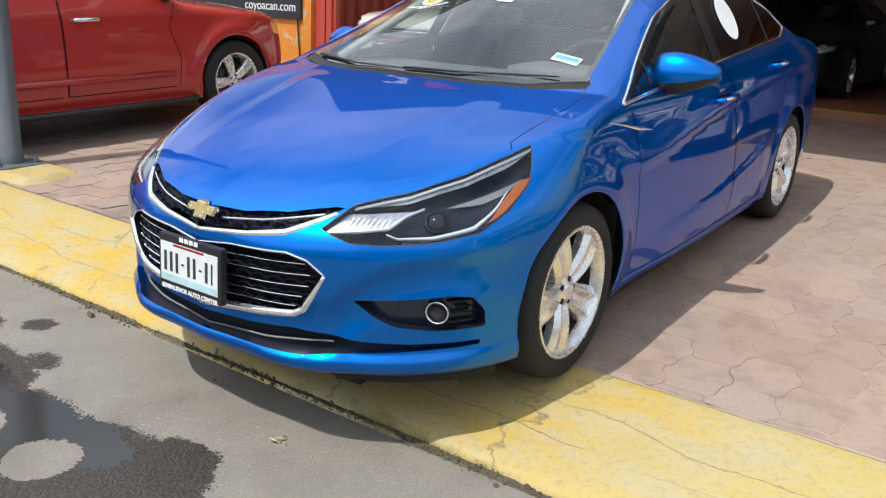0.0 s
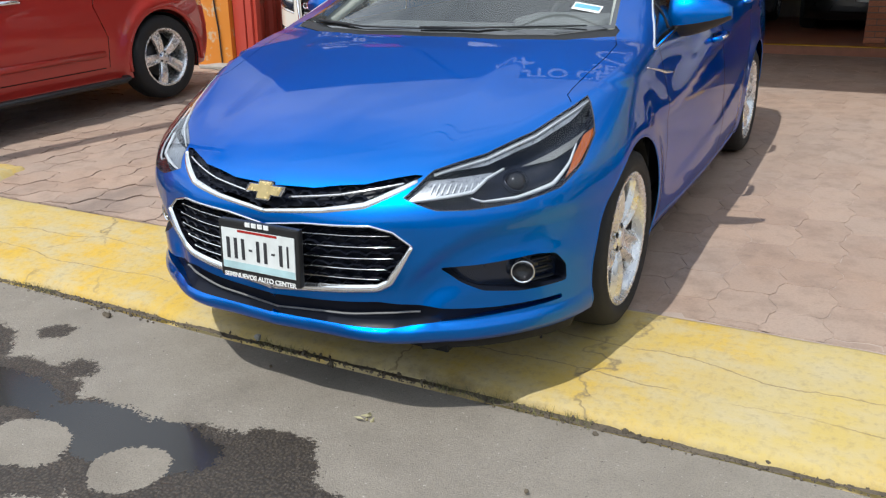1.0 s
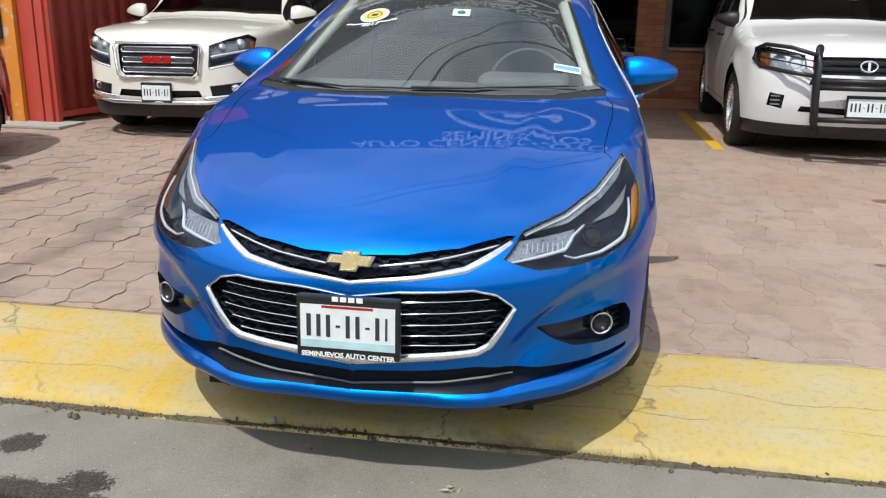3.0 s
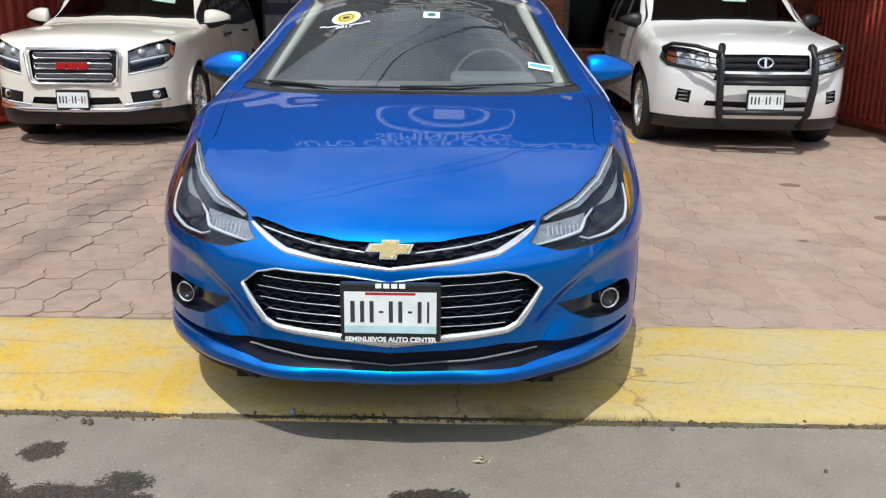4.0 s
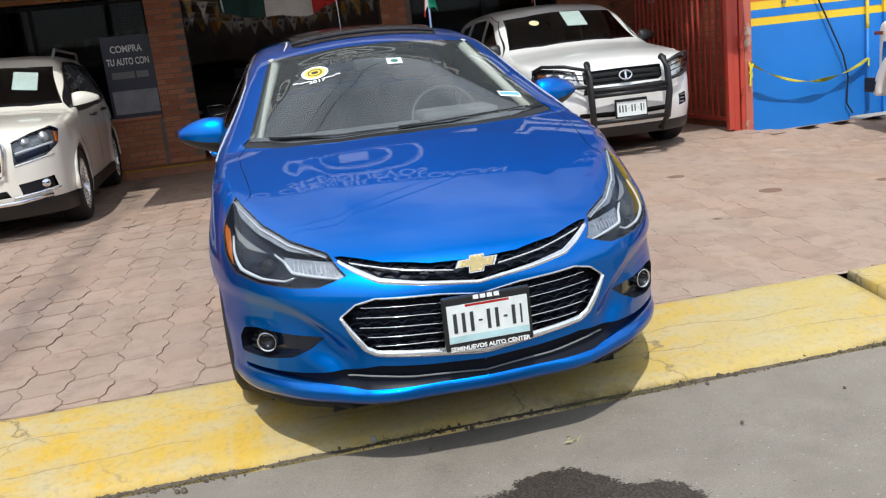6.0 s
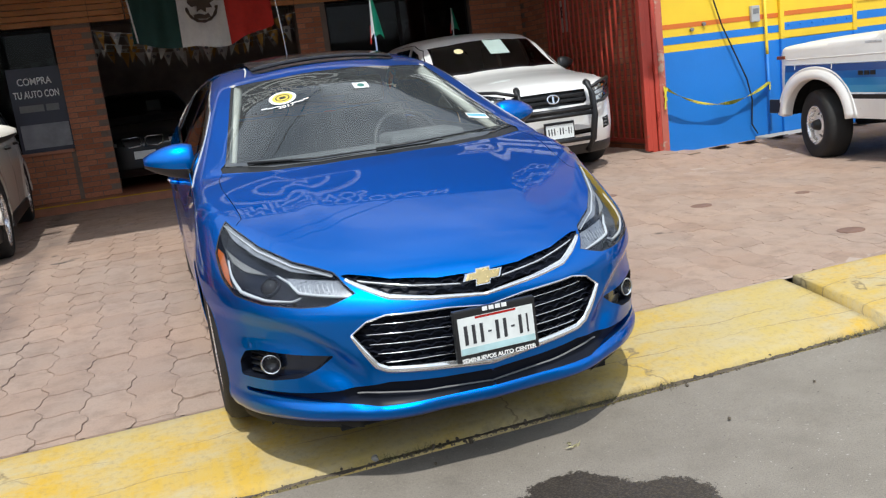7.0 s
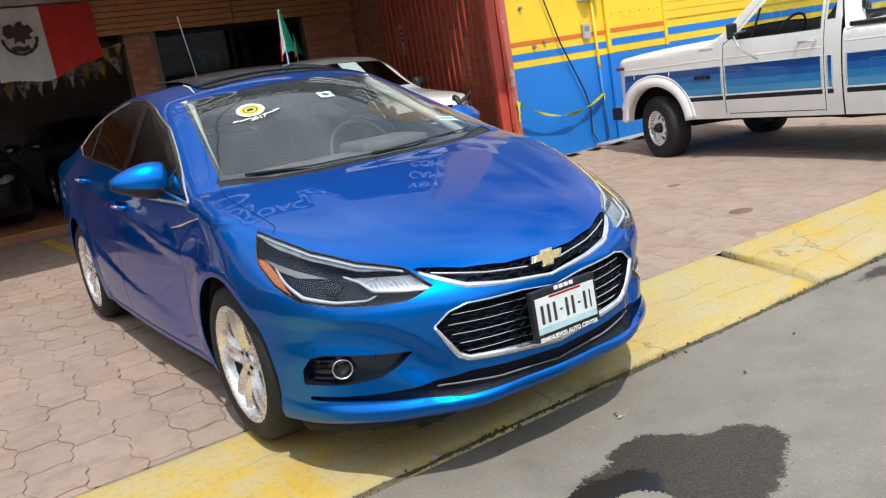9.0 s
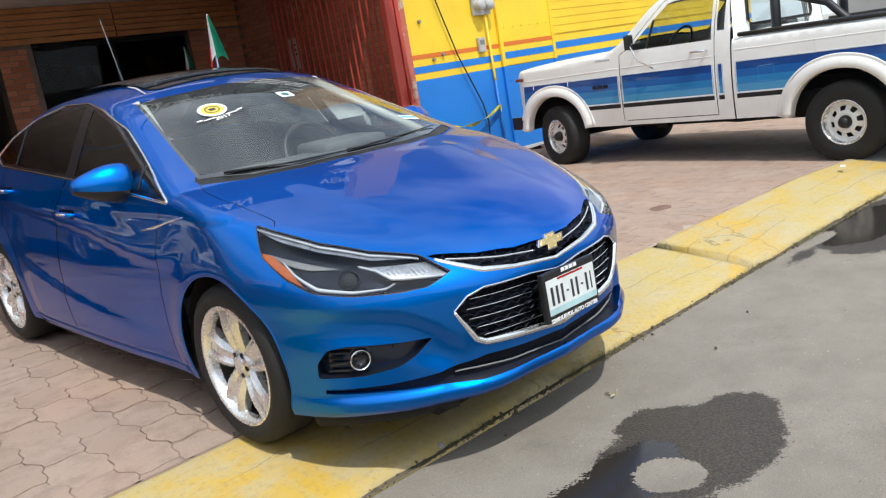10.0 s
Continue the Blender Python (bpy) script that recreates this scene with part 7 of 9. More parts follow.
wrap("valance", COMPACT, compact, M_BLACK, 0.255, 0.12, 0.010, 0.85, "black lower valance")
ring = [(0.062 * math.cos(a), 0.042 * math.sin(a), 0) for a in np.linspace(0, math.tau, 28, endpoint=False)]
ob = part("badge_ring", tube(ring, 0.009, 8, True), M_CHROME, compact, "plain oval chrome badge", True)
ob.matrix_basis = pose(0.0, -0.925, 0.795, 78, 0, 0)
part("badge_cross", box(-0.010, 0.010, -0.035, 0.035, -0.004, 0.004), M_CHROME, ob)
plate(compact, pose(0.02, -0.985, 0.475, 88, 0, 0), 0.30, 0.15)
bull = new("bull_bar")
bull.parent = compact
bull.location = (0, 0, -0.055)
bull.scale = (0.94, 1, 1)
bull["label"] = "black tubular bull bar"
for s in (-1, 1):
    part("upright", tube([(s * 0.36, -0.93, 0.30), (s * 0.40, -1.0, 0.42), (s * 0.42, -1.03, 0.66), (s * 0.42, -1.0, 0.86), (s * 0.41, -0.94, 0.97), (s * 0.40, -0.90, 0.985)], 0.034, 12), M_BLACK, bull, "", True)
    part("lamp_guard", tube([(s * 0.42, -0.985, 0.93), (s * 0.62, -0.86, 0.985), (s * 0.80, -0.66, 1.0), (s * 0.86, -0.55, 0.96), (s * 0.87, -0.53, 0.88), (s * 0.82, -0.62, 0.82), (s * 0.62, -0.88, 0.79), (s * 0.42, -1.0, 0.77)], 0.017, 8), M_BLACK, bull, "", True)
    for k in range(2):
        part("guard_wire", tube([(s * 0.42, -0.99, 0.88 - 0.05 * k), (s * 0.64, -0.86, 0.92 - 0.05 * k), (s * 0.865, -0.54, 0.945 - 0.045 * k)], 0.006, 6), M_BLACK, bull, "", True)
tubes("cross_bar", bull, M_BLACK, [[(-0.41, -1.02, 0.735), (0.41, -1.02, 0.735)], [(-0.42, -1.02, 0.685), (0.42, -1.02, 0.685)], [(-0.40, -1.0, 0.43), (0.40, -1.0, 0.43)]], 0.022)
part("price_sheet", box(-0.12, 0.12, -0.003, 0.003, -0.16, 0.16), M_SHEET, compact, "white price sheet behind the glass").matrix_basis = sheet_on(COMPACT, 0.12, 0.80)
st = part("year_sticker", lathe([(0.055, 0.0), (0.055, 0.002), (0.0005, 0.002)], 24, "z"), plain("cream_print", (0.7, 0.62, 0.35), 0.5), compact, "round cream sticker")
st.matrix_basis = pose(-0.38, 0.70, 1.40, 32, 0, 0)
car_flag(pose(3.2, 7.6, 1.80), "small green white red flag on the white SUV")

# red crossover, broadside
REDCAR = Shell(top=curve((-0.98, 0.65), (-0.90, 0.86), (-0.82, 0.93), (-0.5, 1.0), (0.0, 1.06), (0.3, 1.10), (0.45, 1.15), (1.15, 1.55), (1.4, 1.63), (2.0, 1.69), (3.0, 1.66), (3.6, 1.58), (3.85, 1.45)),
            crown=curve((-1, 0.03), (0.3, 0.035), (1.2, 0.05), (3.9, 0.05)), bow=curve((-1, 0.3), (0.9, 0.22), (1.8, 0.0), (3.9, -0.1)),
            plan=curve((-0.95, 0.83), (-0.5, 0.90), (0.0, 0.915), (1.5, 0.925), (2.89, 0.92), (3.5, 0.88), (3.95, 0.80)),
            section=curve((0.2, -0.04), (0.35, -0.012), (0.45, -0.006), (0.70, 0.0), (0.95, -0.015), (1.08, -0.05), (1.5, -0.20), (1.7, -0.32)),
            nose=curve((0.2, -0.84), (0.36, -0.91), (0.5, -0.94), (0.65, -0.93), (0.8, -0.90), (0.9, -0.84), (1.0, -0.70)),
            sweep=curve((0, 0), (0.4, 0.03), (0.6, 0.10), (0.75, 0.22), (0.84, 0.37), (0.91, 0.62), (1.05, 1.1)),
            tail=curve((0.2, 3.9), (0.8, 3.97), (1.1, 3.94), (1.6, 3.75)), arches=((0, 0.36, 0.45, 0.035), (2.89, 0.36, 0.45, 0.035)), round_=0.07)
red, jc = build_car("crossover", pose(-4.95, 2.71, 0.125, -2.2, 0, 180), "bright red crossover with silver alloy wheels parked nose to the wall", REDCAR, M_RED,
                    edge=[(0, -0.87), (0.3, -0.84), (0.5, -0.76), (0.68, -0.58), (0.79, -0.36), (0.82, -0.2)],
                    seam=curve((-0.2, 0.82), (0.1, 0.83), (0.35, 0.80), (1.2, 0.65), (2.0, 0.64), (3.8, 0.60)),
                    split=curve((0.2, -0.50), (0.65, -0.47), (0.8, -0.38), (0.9, -0.28), (1.0, -0.2)), y_end=3.7, low=0.24,
                    lamps=[[(0.50, 0.72), (0.50, 0.84), (0.65, 0.875), (0.78, 0.885), (0.84, 0.86), (0.84, 0.76), (0.7, 0.72)]],
                    grilles=[[(0.0, 0.66), (0.0, 0.85), (0.38, 0.84), (0.38, 0.67)], [(0.0, 0.36), (0.0, 0.46), (0.5, 0.46), (0.5, 0.37)]],
                    fogs=[[(0.66, 0.44), (0.66, 0.54), (0.78, 0.55), (0.78, 0.46)]],
                    screen=[(-0.1, 0.48), (0.5, 0.54), (0.74, 0.68), (0.62, 1.14), (0.4, 1.10), (-0.1, 1.08)], frit=[(-0.1, 0.43), (0.5, 0.49), (0.78, 0.65), (0.65, 1.20), (0.4, 1.13), (-0.1, 1.11)],
                    windows=[[(0.70, 1.12), (1.25, 1.43), (1.60, 1.52), (1.58, 1.11)], [(1.70, 1.11), (1.72, 1.53), (2.55, 1.53), (2.65, 1.12)]],
                    dlo=None,
                    doors=[[(0.62, 0.36), (0.60, 0.60), (0.70, 0.85), (0.60, 1.08), (1.20, 1.46), (1.65, 1.55), (1.65, 0.36)], [(1.66, 0.36), (1.66, 1.55), (2.6, 1.57), (2.75, 1.1), (2.6, 0.8), (2.4, 0.36)]],
                    arches=[(0, 0.36, 0.41), (2.89, 0.36, 0.41)], wheels=[(0, 0.36), (2.89, 0.36)])
for sx in (-1, 1):
    for y in (0, 2.89):
        wheel(red, sx * 0.815, y, 0.36, 0.36, 0.245, 0.225, "five", sx, spin=22 + 30 * y)
    side_mirror(red, M_RED, 0.92, 0.70, 1.14, sx, 1.2)
    for hy in (1.45, 2.48):
        part("door_handle", tube([(sx * 0.905, hy - 0.12, 0.93), (sx * 0.945, hy - 0.08, 0.935), (sx * 0.945, hy + 0.08, 0.935), (sx * 0.905, hy + 0.12, 0.93)], 0.017, 8), M_CHROME, red, "chrome handle", True)
    part("running_board", tube([(sx * 0.95, 0.50, 0.26), (sx * 0.98, 0.56, 0.25), (sx * 0.98, 2.3, 0.25), (sx * 0.95, 2.36, 0.26)], 0.045, 12, flat=0.55), M_BLACK, red, "black running board", True)
    part("door_moulding", tube([(sx * 0.925, 0.66, 0.475), (sx * 0.935, 1.5, 0.475), (sx * 0.935, 2.4, 0.48)], 0.016, 8, flat=1.6), M_RED, red, "", True)
    for yc in (0, 2.89):
        part("arch_flare", tube([(sx * 0.93, yc - 0.425 * math.cos(a), 0.36 + 0.425 * math.sin(a)) for a in np.linspace(-0.15, math.pi + 0.15, 24)], 0.020, 8), M_RED, red, "", True)
part("number_plate", box(-0.15, 0.15, -0.975, -0.965, 0.54, 0.69, 0.004), M_PLATEWHITE, red)

# old pickup with blue graded stripes
WB = 3.31
F15 = Shell(top=curve((-0.73, 0.55), (-0.68, 1.12), (-0.63, 1.185), (-0.45, 1.215), (0.0, 1.235), (0.55, 1.255), (0.70, 1.268), (0.80, 1.305), (1.26, 1.66), (1.42, 1.74), (1.7, 1.765), (2.15, 1.75), (2.26, 1.72), (2.30, 1.24), (2.34, 1.215), (4.45, 1.215), (4.6, 1.2)),
            crown=curve((-1, 0.02), (0.6, 0.02), (1.4, 0.03), (2.2, 0.03), (2.4, 0.0), (4.6, 0.0)), bow=curve((-1, 0.06), (0.6, 0.06), (1.2, 0.08), (1.8, 0.0), (4.6, 0.0)),
            plan=curve((-0.8, 0.955), (0.0, 0.985), (1.5, 0.985), (3.4, 0.985), (4.6, 0.97)),
            section=curve((0.3, -0.04), (0.45, -0.02), (0.65, -0.004), (0.82, 0.0), (1.05, -0.012), (1.22, -0.035), (1.7, -0.19), (1.8, -0.25)),
            nose=curve((0.3, -0.55), (0.48, -0.63), (0.7, -0.65), (1.08, -0.655), (1.18, -0.63), (1.26, -0.43)),
            sweep=curve((0, 0), (0.8, 0.02), (0.92, 0.08), (0.98, 0.2), (1.1, 0.6)),
            tail=curve((0.3, 4.52), (1.2, 4.55), (1.3, 4.5)), arches=((0, 0.38, 0.48, 0.02), (WB, 0.38, 0.48, 0.02)), round_=0.045)
M_AMBERDARK = plain("brown_marker", (0.20, 0.05, 0.02), 0.3)
zs_ = (0.695, 0.765, 0.835, 0.905, 0.975)
def stripe(z0, z1):
    return [(-0.58, z0), (-0.58, z1), (4.5, z1 + 0.02), (4.5, z0 + 0.02)]
truck, tc_ = build_car("pickup_truck", pose(6.44, 3.36, 0.0, -1.15, 0, 180 - 3.2), "old white pickup truck with graded blue side stripes", F15, M_TRUCKWHITE,
                  edge=[(0, -0.655), (0.5, -0.645), (0.8, -0.62), (0.90, -0.55), (0.935, -0.45)],
                  seam=curve((-0.45, 0.935), (0.6, 0.935), (0.85, 0.90), (1.3, 0.79), (1.7, 0.775), (2.2, 0.775), (2.32, 0.93), (2.5, 0.95), (4.5, 0.95)),
                  split=curve((0.3, -0.51), (1.14, -0.45)), y_end=4.4, low=0.45,
                  lamps=[[(0.62, 0.82), (0.62, 0.98), (0.84, 0.98), (0.84, 0.82)]], grilles=[[(0.0, 0.80), (0.0, 1.0), (0.58, 1.0), (0.58, 0.80)]], fogs=[],
                  screen=[(-0.1, 0.86), (0.6, 0.87), (0.85, 0.94), (0.75, 1.25), (0.5, 1.26), (-0.1, 1.26)], frit=[(-0.1, 0.83), (0.6, 0.84), (0.88, 0.92), (0.77, 1.29), (0.5, 1.29), (-0.1, 1.29)],
                  windows=[[(1.10, 1.225), (1.17, 1.30), (1.55, 1.635), (1.62, 1.65), (2.08, 1.65), (2.08, 1.225)], [(2.14, 1.30), (2.14, 1.60), (2.22, 1.60), (2.22, 1.30)]],
                  dlo=None,
                  doors=[[(0.98, 0.50), (0.98, 1.20), (1.06, 1.235), (1.50, 1.665), (1.60, 1.69), (2.115, 1.69), (2.115, 0.50)]],
                  arches=[(0, 0.385, 0.455), (WB, 0.37, 0.475)], wheels=[(0, 0.38), (WB, 0.38)], glass=M_CABGLASS, flap=-0.05, rear_glass=[(-0.1, 2.268), (0.60, 2.268), (0.60, 2.296), (-0.1, 2.296)],
                  bands=[("arch", [(2.285, 0.3), (2.285, 1.6), (2.30, 1.6), (2.30, 0.3)]),
                         ("skin", arch(0.0, 0.385, 0.565, 0.40)), ("skin", arch(WB, 0.37, 0.585, 0.40)),
                         ("skin", [(0.955, 0.64), (0.955, 1.06), (0.99, 1.06), (0.99, 0.64)]), ("skin", [(2.09, 0.64), (2.09, 1.06), (2.14, 1.06), (2.14, 0.64)]), ("skin", [(2.20, 0.64), (2.20, 1.06), (2.33, 1.06), (2.33, 0.64)]),
                         ("band_a", stripe(zs_[3], zs_[4])), ("band_b", stripe(zs_[2], zs_[3])), ("band_c", stripe(zs_[1], zs_[2])), ("band_d", stripe(zs_[0], zs_[1])), ("band_dark", stripe(0.635, 0.678))],
                  sink_top=[("bed_floor", [(-0.1, 2.42), (0.80, 2.42), (0.80, 4.35), (-0.1, 4.35)])])


def arch_flare(yc, zc, r, sx):
    """Pressed lip round a wheel opening: it rolls out of the body and turns in at the edge."""
    prof = [(0.125, 0.968), (0.118, 0.986), (0.108, 0.990), (0.098, 0.986), (0.085, 0.996), (0.050, 1.016), (0.012, 1.020), (-0.004, 1.012), (-0.010, 0.985), (-0.008, 0.90)]
    bm = bmesh.new()
    rings = []
    for a in np.linspace(0.13, math.pi - 0.13, 34):
        k = 1 + 0.03 * math.sin(2 * a) ** 2
        rings.append([bm.verts.new((sx * x, yc - (r + d) * k * math.cos(a), zc + (r + d) * k * math.sin(a))) for d, x in prof])
    for A, B in zip(rings, rings[1:]):
        for i in range(len(prof) - 1):
            bm.faces.new((A[i], A[i + 1], B[i + 1], B[i]))
    for end in (rings[0], rings[-1]):
        bm.faces.new(end)
    bmesh.ops.recalc_face_normals(bm, faces=bm.faces)
    return bm


# raised pale trim round each striped panel, a body crease above it
M_PINTRIM = plain("pale_blue_trim", (0.62, 0.70, 0.78), 0.3, 0.3)
for pts, closed in (([(1.0, 0.688), (1.0, 0.986), (2.083, 0.990), (2.083, 0.692)], True), ([(2.147, 0.692), (2.147, 0.990), (2.193, 0.990), (2.193, 0.692)], True),
                    ([(-0.50, 0.983), (0.946, 0.986), (0.946, 0.688), (0.50, 0.686)], False), ([(WB - 0.53, 0.698), (2.337, 0.694), (2.337, 0.994), (4.35, 1.0)], False)):
    moulding("panel_trim", pts, 0.009, 0.006, M_PINTRIM, F15.side, closed, parent=truck, car=tc_)
for pts in ([(-0.44, 1.035), (0.95, 1.06)], [(1.0, 1.062), (2.09, 1.066)], [(2.33, 1.10), (4.35, 1.11)]):
    moulding("body_crease", pts, 0.012, 0.005, M_TRUCKWHITE, F15.side, parent=truck, car=tc_)
for y in (-0.30, 0.24):
    moulding("panel_trim", [(y, 0.93), (y, 0.983)], 0.012, 0.006, M_TRUCKWHITE, F15.side, parent=truck, car=tc_)
part("front_bumper_bar", box(-0.97, 0.97, -0.73, -0.61, 0.47, 0.62, 0.025), M_CHROME, truck, "dull chrome bumper")
for sx in (-1, 1):
    part("bumper_end", box(sx * 0.97 - 0.02, sx * 0.97 + 0.02, -0.71, -0.52, 0.47, 0.62, 0.015), M_BLACK, truck, "black end cap of the bumper")
    wheel(truck, sx * 0.845, 0, 0.36, 0.36, 0.195, 0.24, "steel", sx, turn=sx * 0 - 16)
    wheel(truck, sx * 0.845, WB, 0.36, 0.36, 0.195, 0.24, "steel", sx)
    for yc, zc, r in ((0, 0.385, 0.455), (WB, 0.37, 0.475)):
        part("arch_flare", arch_flare(yc, zc, r, sx), M_TRUCKWHITE, truck, "broad pressed wheel-arch flare", True)
    # running gear that hangs below the sill
    part("radius_arm", tube([(sx * 0.52, 0.10, 0.36), (sx * 0.62, 0.55, 0.40), (sx * 0.62, 1.25, 0.45)], [0.045, 0.035, 0.03], 8), M_DARK, truck, "", True)
    part("spring_hanger", box(sx * 0.62 - 0.04, sx * 0.62 + 0.04, 1.14, 1.30, 0.36, 0.48, 0.02), M_DARK, truck)
    part("exhaust_pipe", tube([(sx * 0.60, 1.7, 0.42), (sx * 0.66, 2.15, 0.40), (sx * 0.70, 2.5, 0.42), (sx * 0.55, 2.8, 0.46)], 0.025, 8), M_DARK, truck, "", True)
    part("side_marker", box(sx * 0.985 - 0.008, sx * 0.985 + 0.008, -0.56, -0.44, 1.045, 1.08, 0.004), M_AMBERDARK, truck)
    for hy in (1.95,):
        part("door_handle", tube([(sx * 0.97, hy - 0.09, 1.13), (sx * 1.01, hy - 0.06, 1.13), (sx * 1.01, hy + 0.07, 1.13), (sx * 0.97, hy + 0.09, 1.13)], 0.014, 8), M_CHROME, truck, "chrome handle", True)
    part("mirror_arm", tube([(sx * 0.95, 1.26, 1.30), (sx * 1.12, 1.24, 1.29), (sx * 1.12, 1.24, 1.24)], 0.009, 6), M_CHROME, truck, "", True)
    part("mirror_arm", tube([(sx * 0.985, 1.42, 1.02), (sx * 1.08, 1.30, 1.12), (sx * 1.12, 1.25, 1.27)], 0.010, 6), M_CHROME, truck, "", True)
    part("mirror_head", box(sx * 1.11 - 0.065, sx * 1.11 + 0.065, 1.215, 1.25, 1.24, 1.39, 0.018), M_BLACK, truck, "black door mirror", True)
    part("bed_rail", tube([(sx * 0.93, 2.36, 1.235), (sx * 0.93, 4.4, 1.235)], 0.022, 8), M_BLACK, truck, "dark bed rail cap", True)
    part("vent_window_post", tube([(sx * 0.935, 1.32, 1.225), (sx * 0.875, 1.40, 1.50)], 0.012, 8), M_BLACK, truck)
part("roll_bar", tube([(-0.70, 2.62, 0.8), (-0.70, 2.62, 1.50), (-0.62, 2.62, 1.62), (0.62, 2.62, 1.62), (0.70, 2.62, 1.50), (0.70, 2.62, 0.8)], 0.045, 12), M_BLACK, truck, "black roll bar behind the cab", True)
for s in (-1, 1):
    part("roll_bar_stay", tube([(s * 0.66, 2.62, 1.56), (s * 0.68, 3.1, 1.40), (s * 0.70, 3.6, 0.9)], 0.035, 10), M_BLACK, truck, "", True)
part("rear_window_frame", tube([(-0.60, 2.312, 1.31), (0.60, 2.312, 1.31), (0.64, 2.305, 1.36), (0.61, 2.285, 1.60), (0.57, 2.28, 1.65), (-0.57, 2.28, 1.65), (-0.61, 2.285, 1.60), (-0.64, 2.305, 1.36)], 0.016, 8, True), M_BLACK, truck, "black rubber round the cab window", True)
moulding("fuel_door_edge", [(2.56, 0.79), (2.56, 0.93), (2.72, 0.93), (2.72, 0.79)], 0.006, 0.003, M_STRIPE_C, F15.side, True, parent=truck, car=tc_)
for sx in (-1, 1):
    part("hood_vent", box(sx * 0.955 - 0.008, sx * 0.955 + 0.008, 0.66, 0.86, 1.155, 1.18, 0.004), M_LAMPPALE, truck)
    for k in range(3):
        part("fender_badge", box(sx * 0.988 - 0.004, sx * 0.988 + 0.004, 0.60 + 0.075 * k, 0.66 + 0.075 * k, 0.865, 0.905, 0.002), M_BLACK, truck, "dark badge bar")
part("steering_wheel", tube([(0.20 * math.cos(a) + 0.38, 1.35 + 0.10 * math.sin(a), 1.22 + 0.17 * math.sin(a)) for a in np.linspace(0, math.tau, 24, endpoint=False)], 0.013, 8, True), M_BLACK, truck, "", True)
part("bench_seat", box(-0.75, 0.75, 1.95, 2.12, 0.8, 1.30, 0.05), M_SEAT, truck, "", True)
part("driveshaft_frame", box(-0.45, 0.45, 0.3, 4.2, 0.36, 0.46), M_DARK, truck)

# two dark saloons inside the showroom
BMW = Shell(top=curve((-0.92, 0.55), (-0.84, 0.74), (-0.7, 0.80), (-0.3, 0.89), (0.2, 0.96), (0.35, 1.0), (0.5, 1.06), (1.1, 1.35), (1.4, 1.42), (1.9, 1.43), (2.5, 1.35), (3.1, 1.10), (3.6, 1.07)),
            crown=curve((-1, 0.03), (3.7, 0.05)), bow=curve((-1, 0.3), (1, 0.2), (2, 0), (3.7, -0.2)),
            plan=curve((-0.9, 0.80), (-0.4, 0.885), (0, 0.90), (2.8, 0.90), (3.7, 0.80)),
            section=curve((0.15, -0.04), (0.4, 0), (0.7, 0), (0.95, -0.04), (1.35, -0.28), (1.5, -0.42)),
            nose=curve((0.15, -0.80), (0.3, -0.88), (0.6, -0.88), (0.72, -0.83), (0.8, -0.7)),
            sweep=curve((0, 0), (0.4, 0.06), (0.6, 0.15), (0.75, 0.30), (0.85, 0.5), (1, 1)),
            tail=curve((0.2, 3.6), (0.8, 3.7), (1.1, 3.66)), arches=((0, 0.33, 0.4, 0.015), (2.81, 0.33, 0.4, 0.015)))
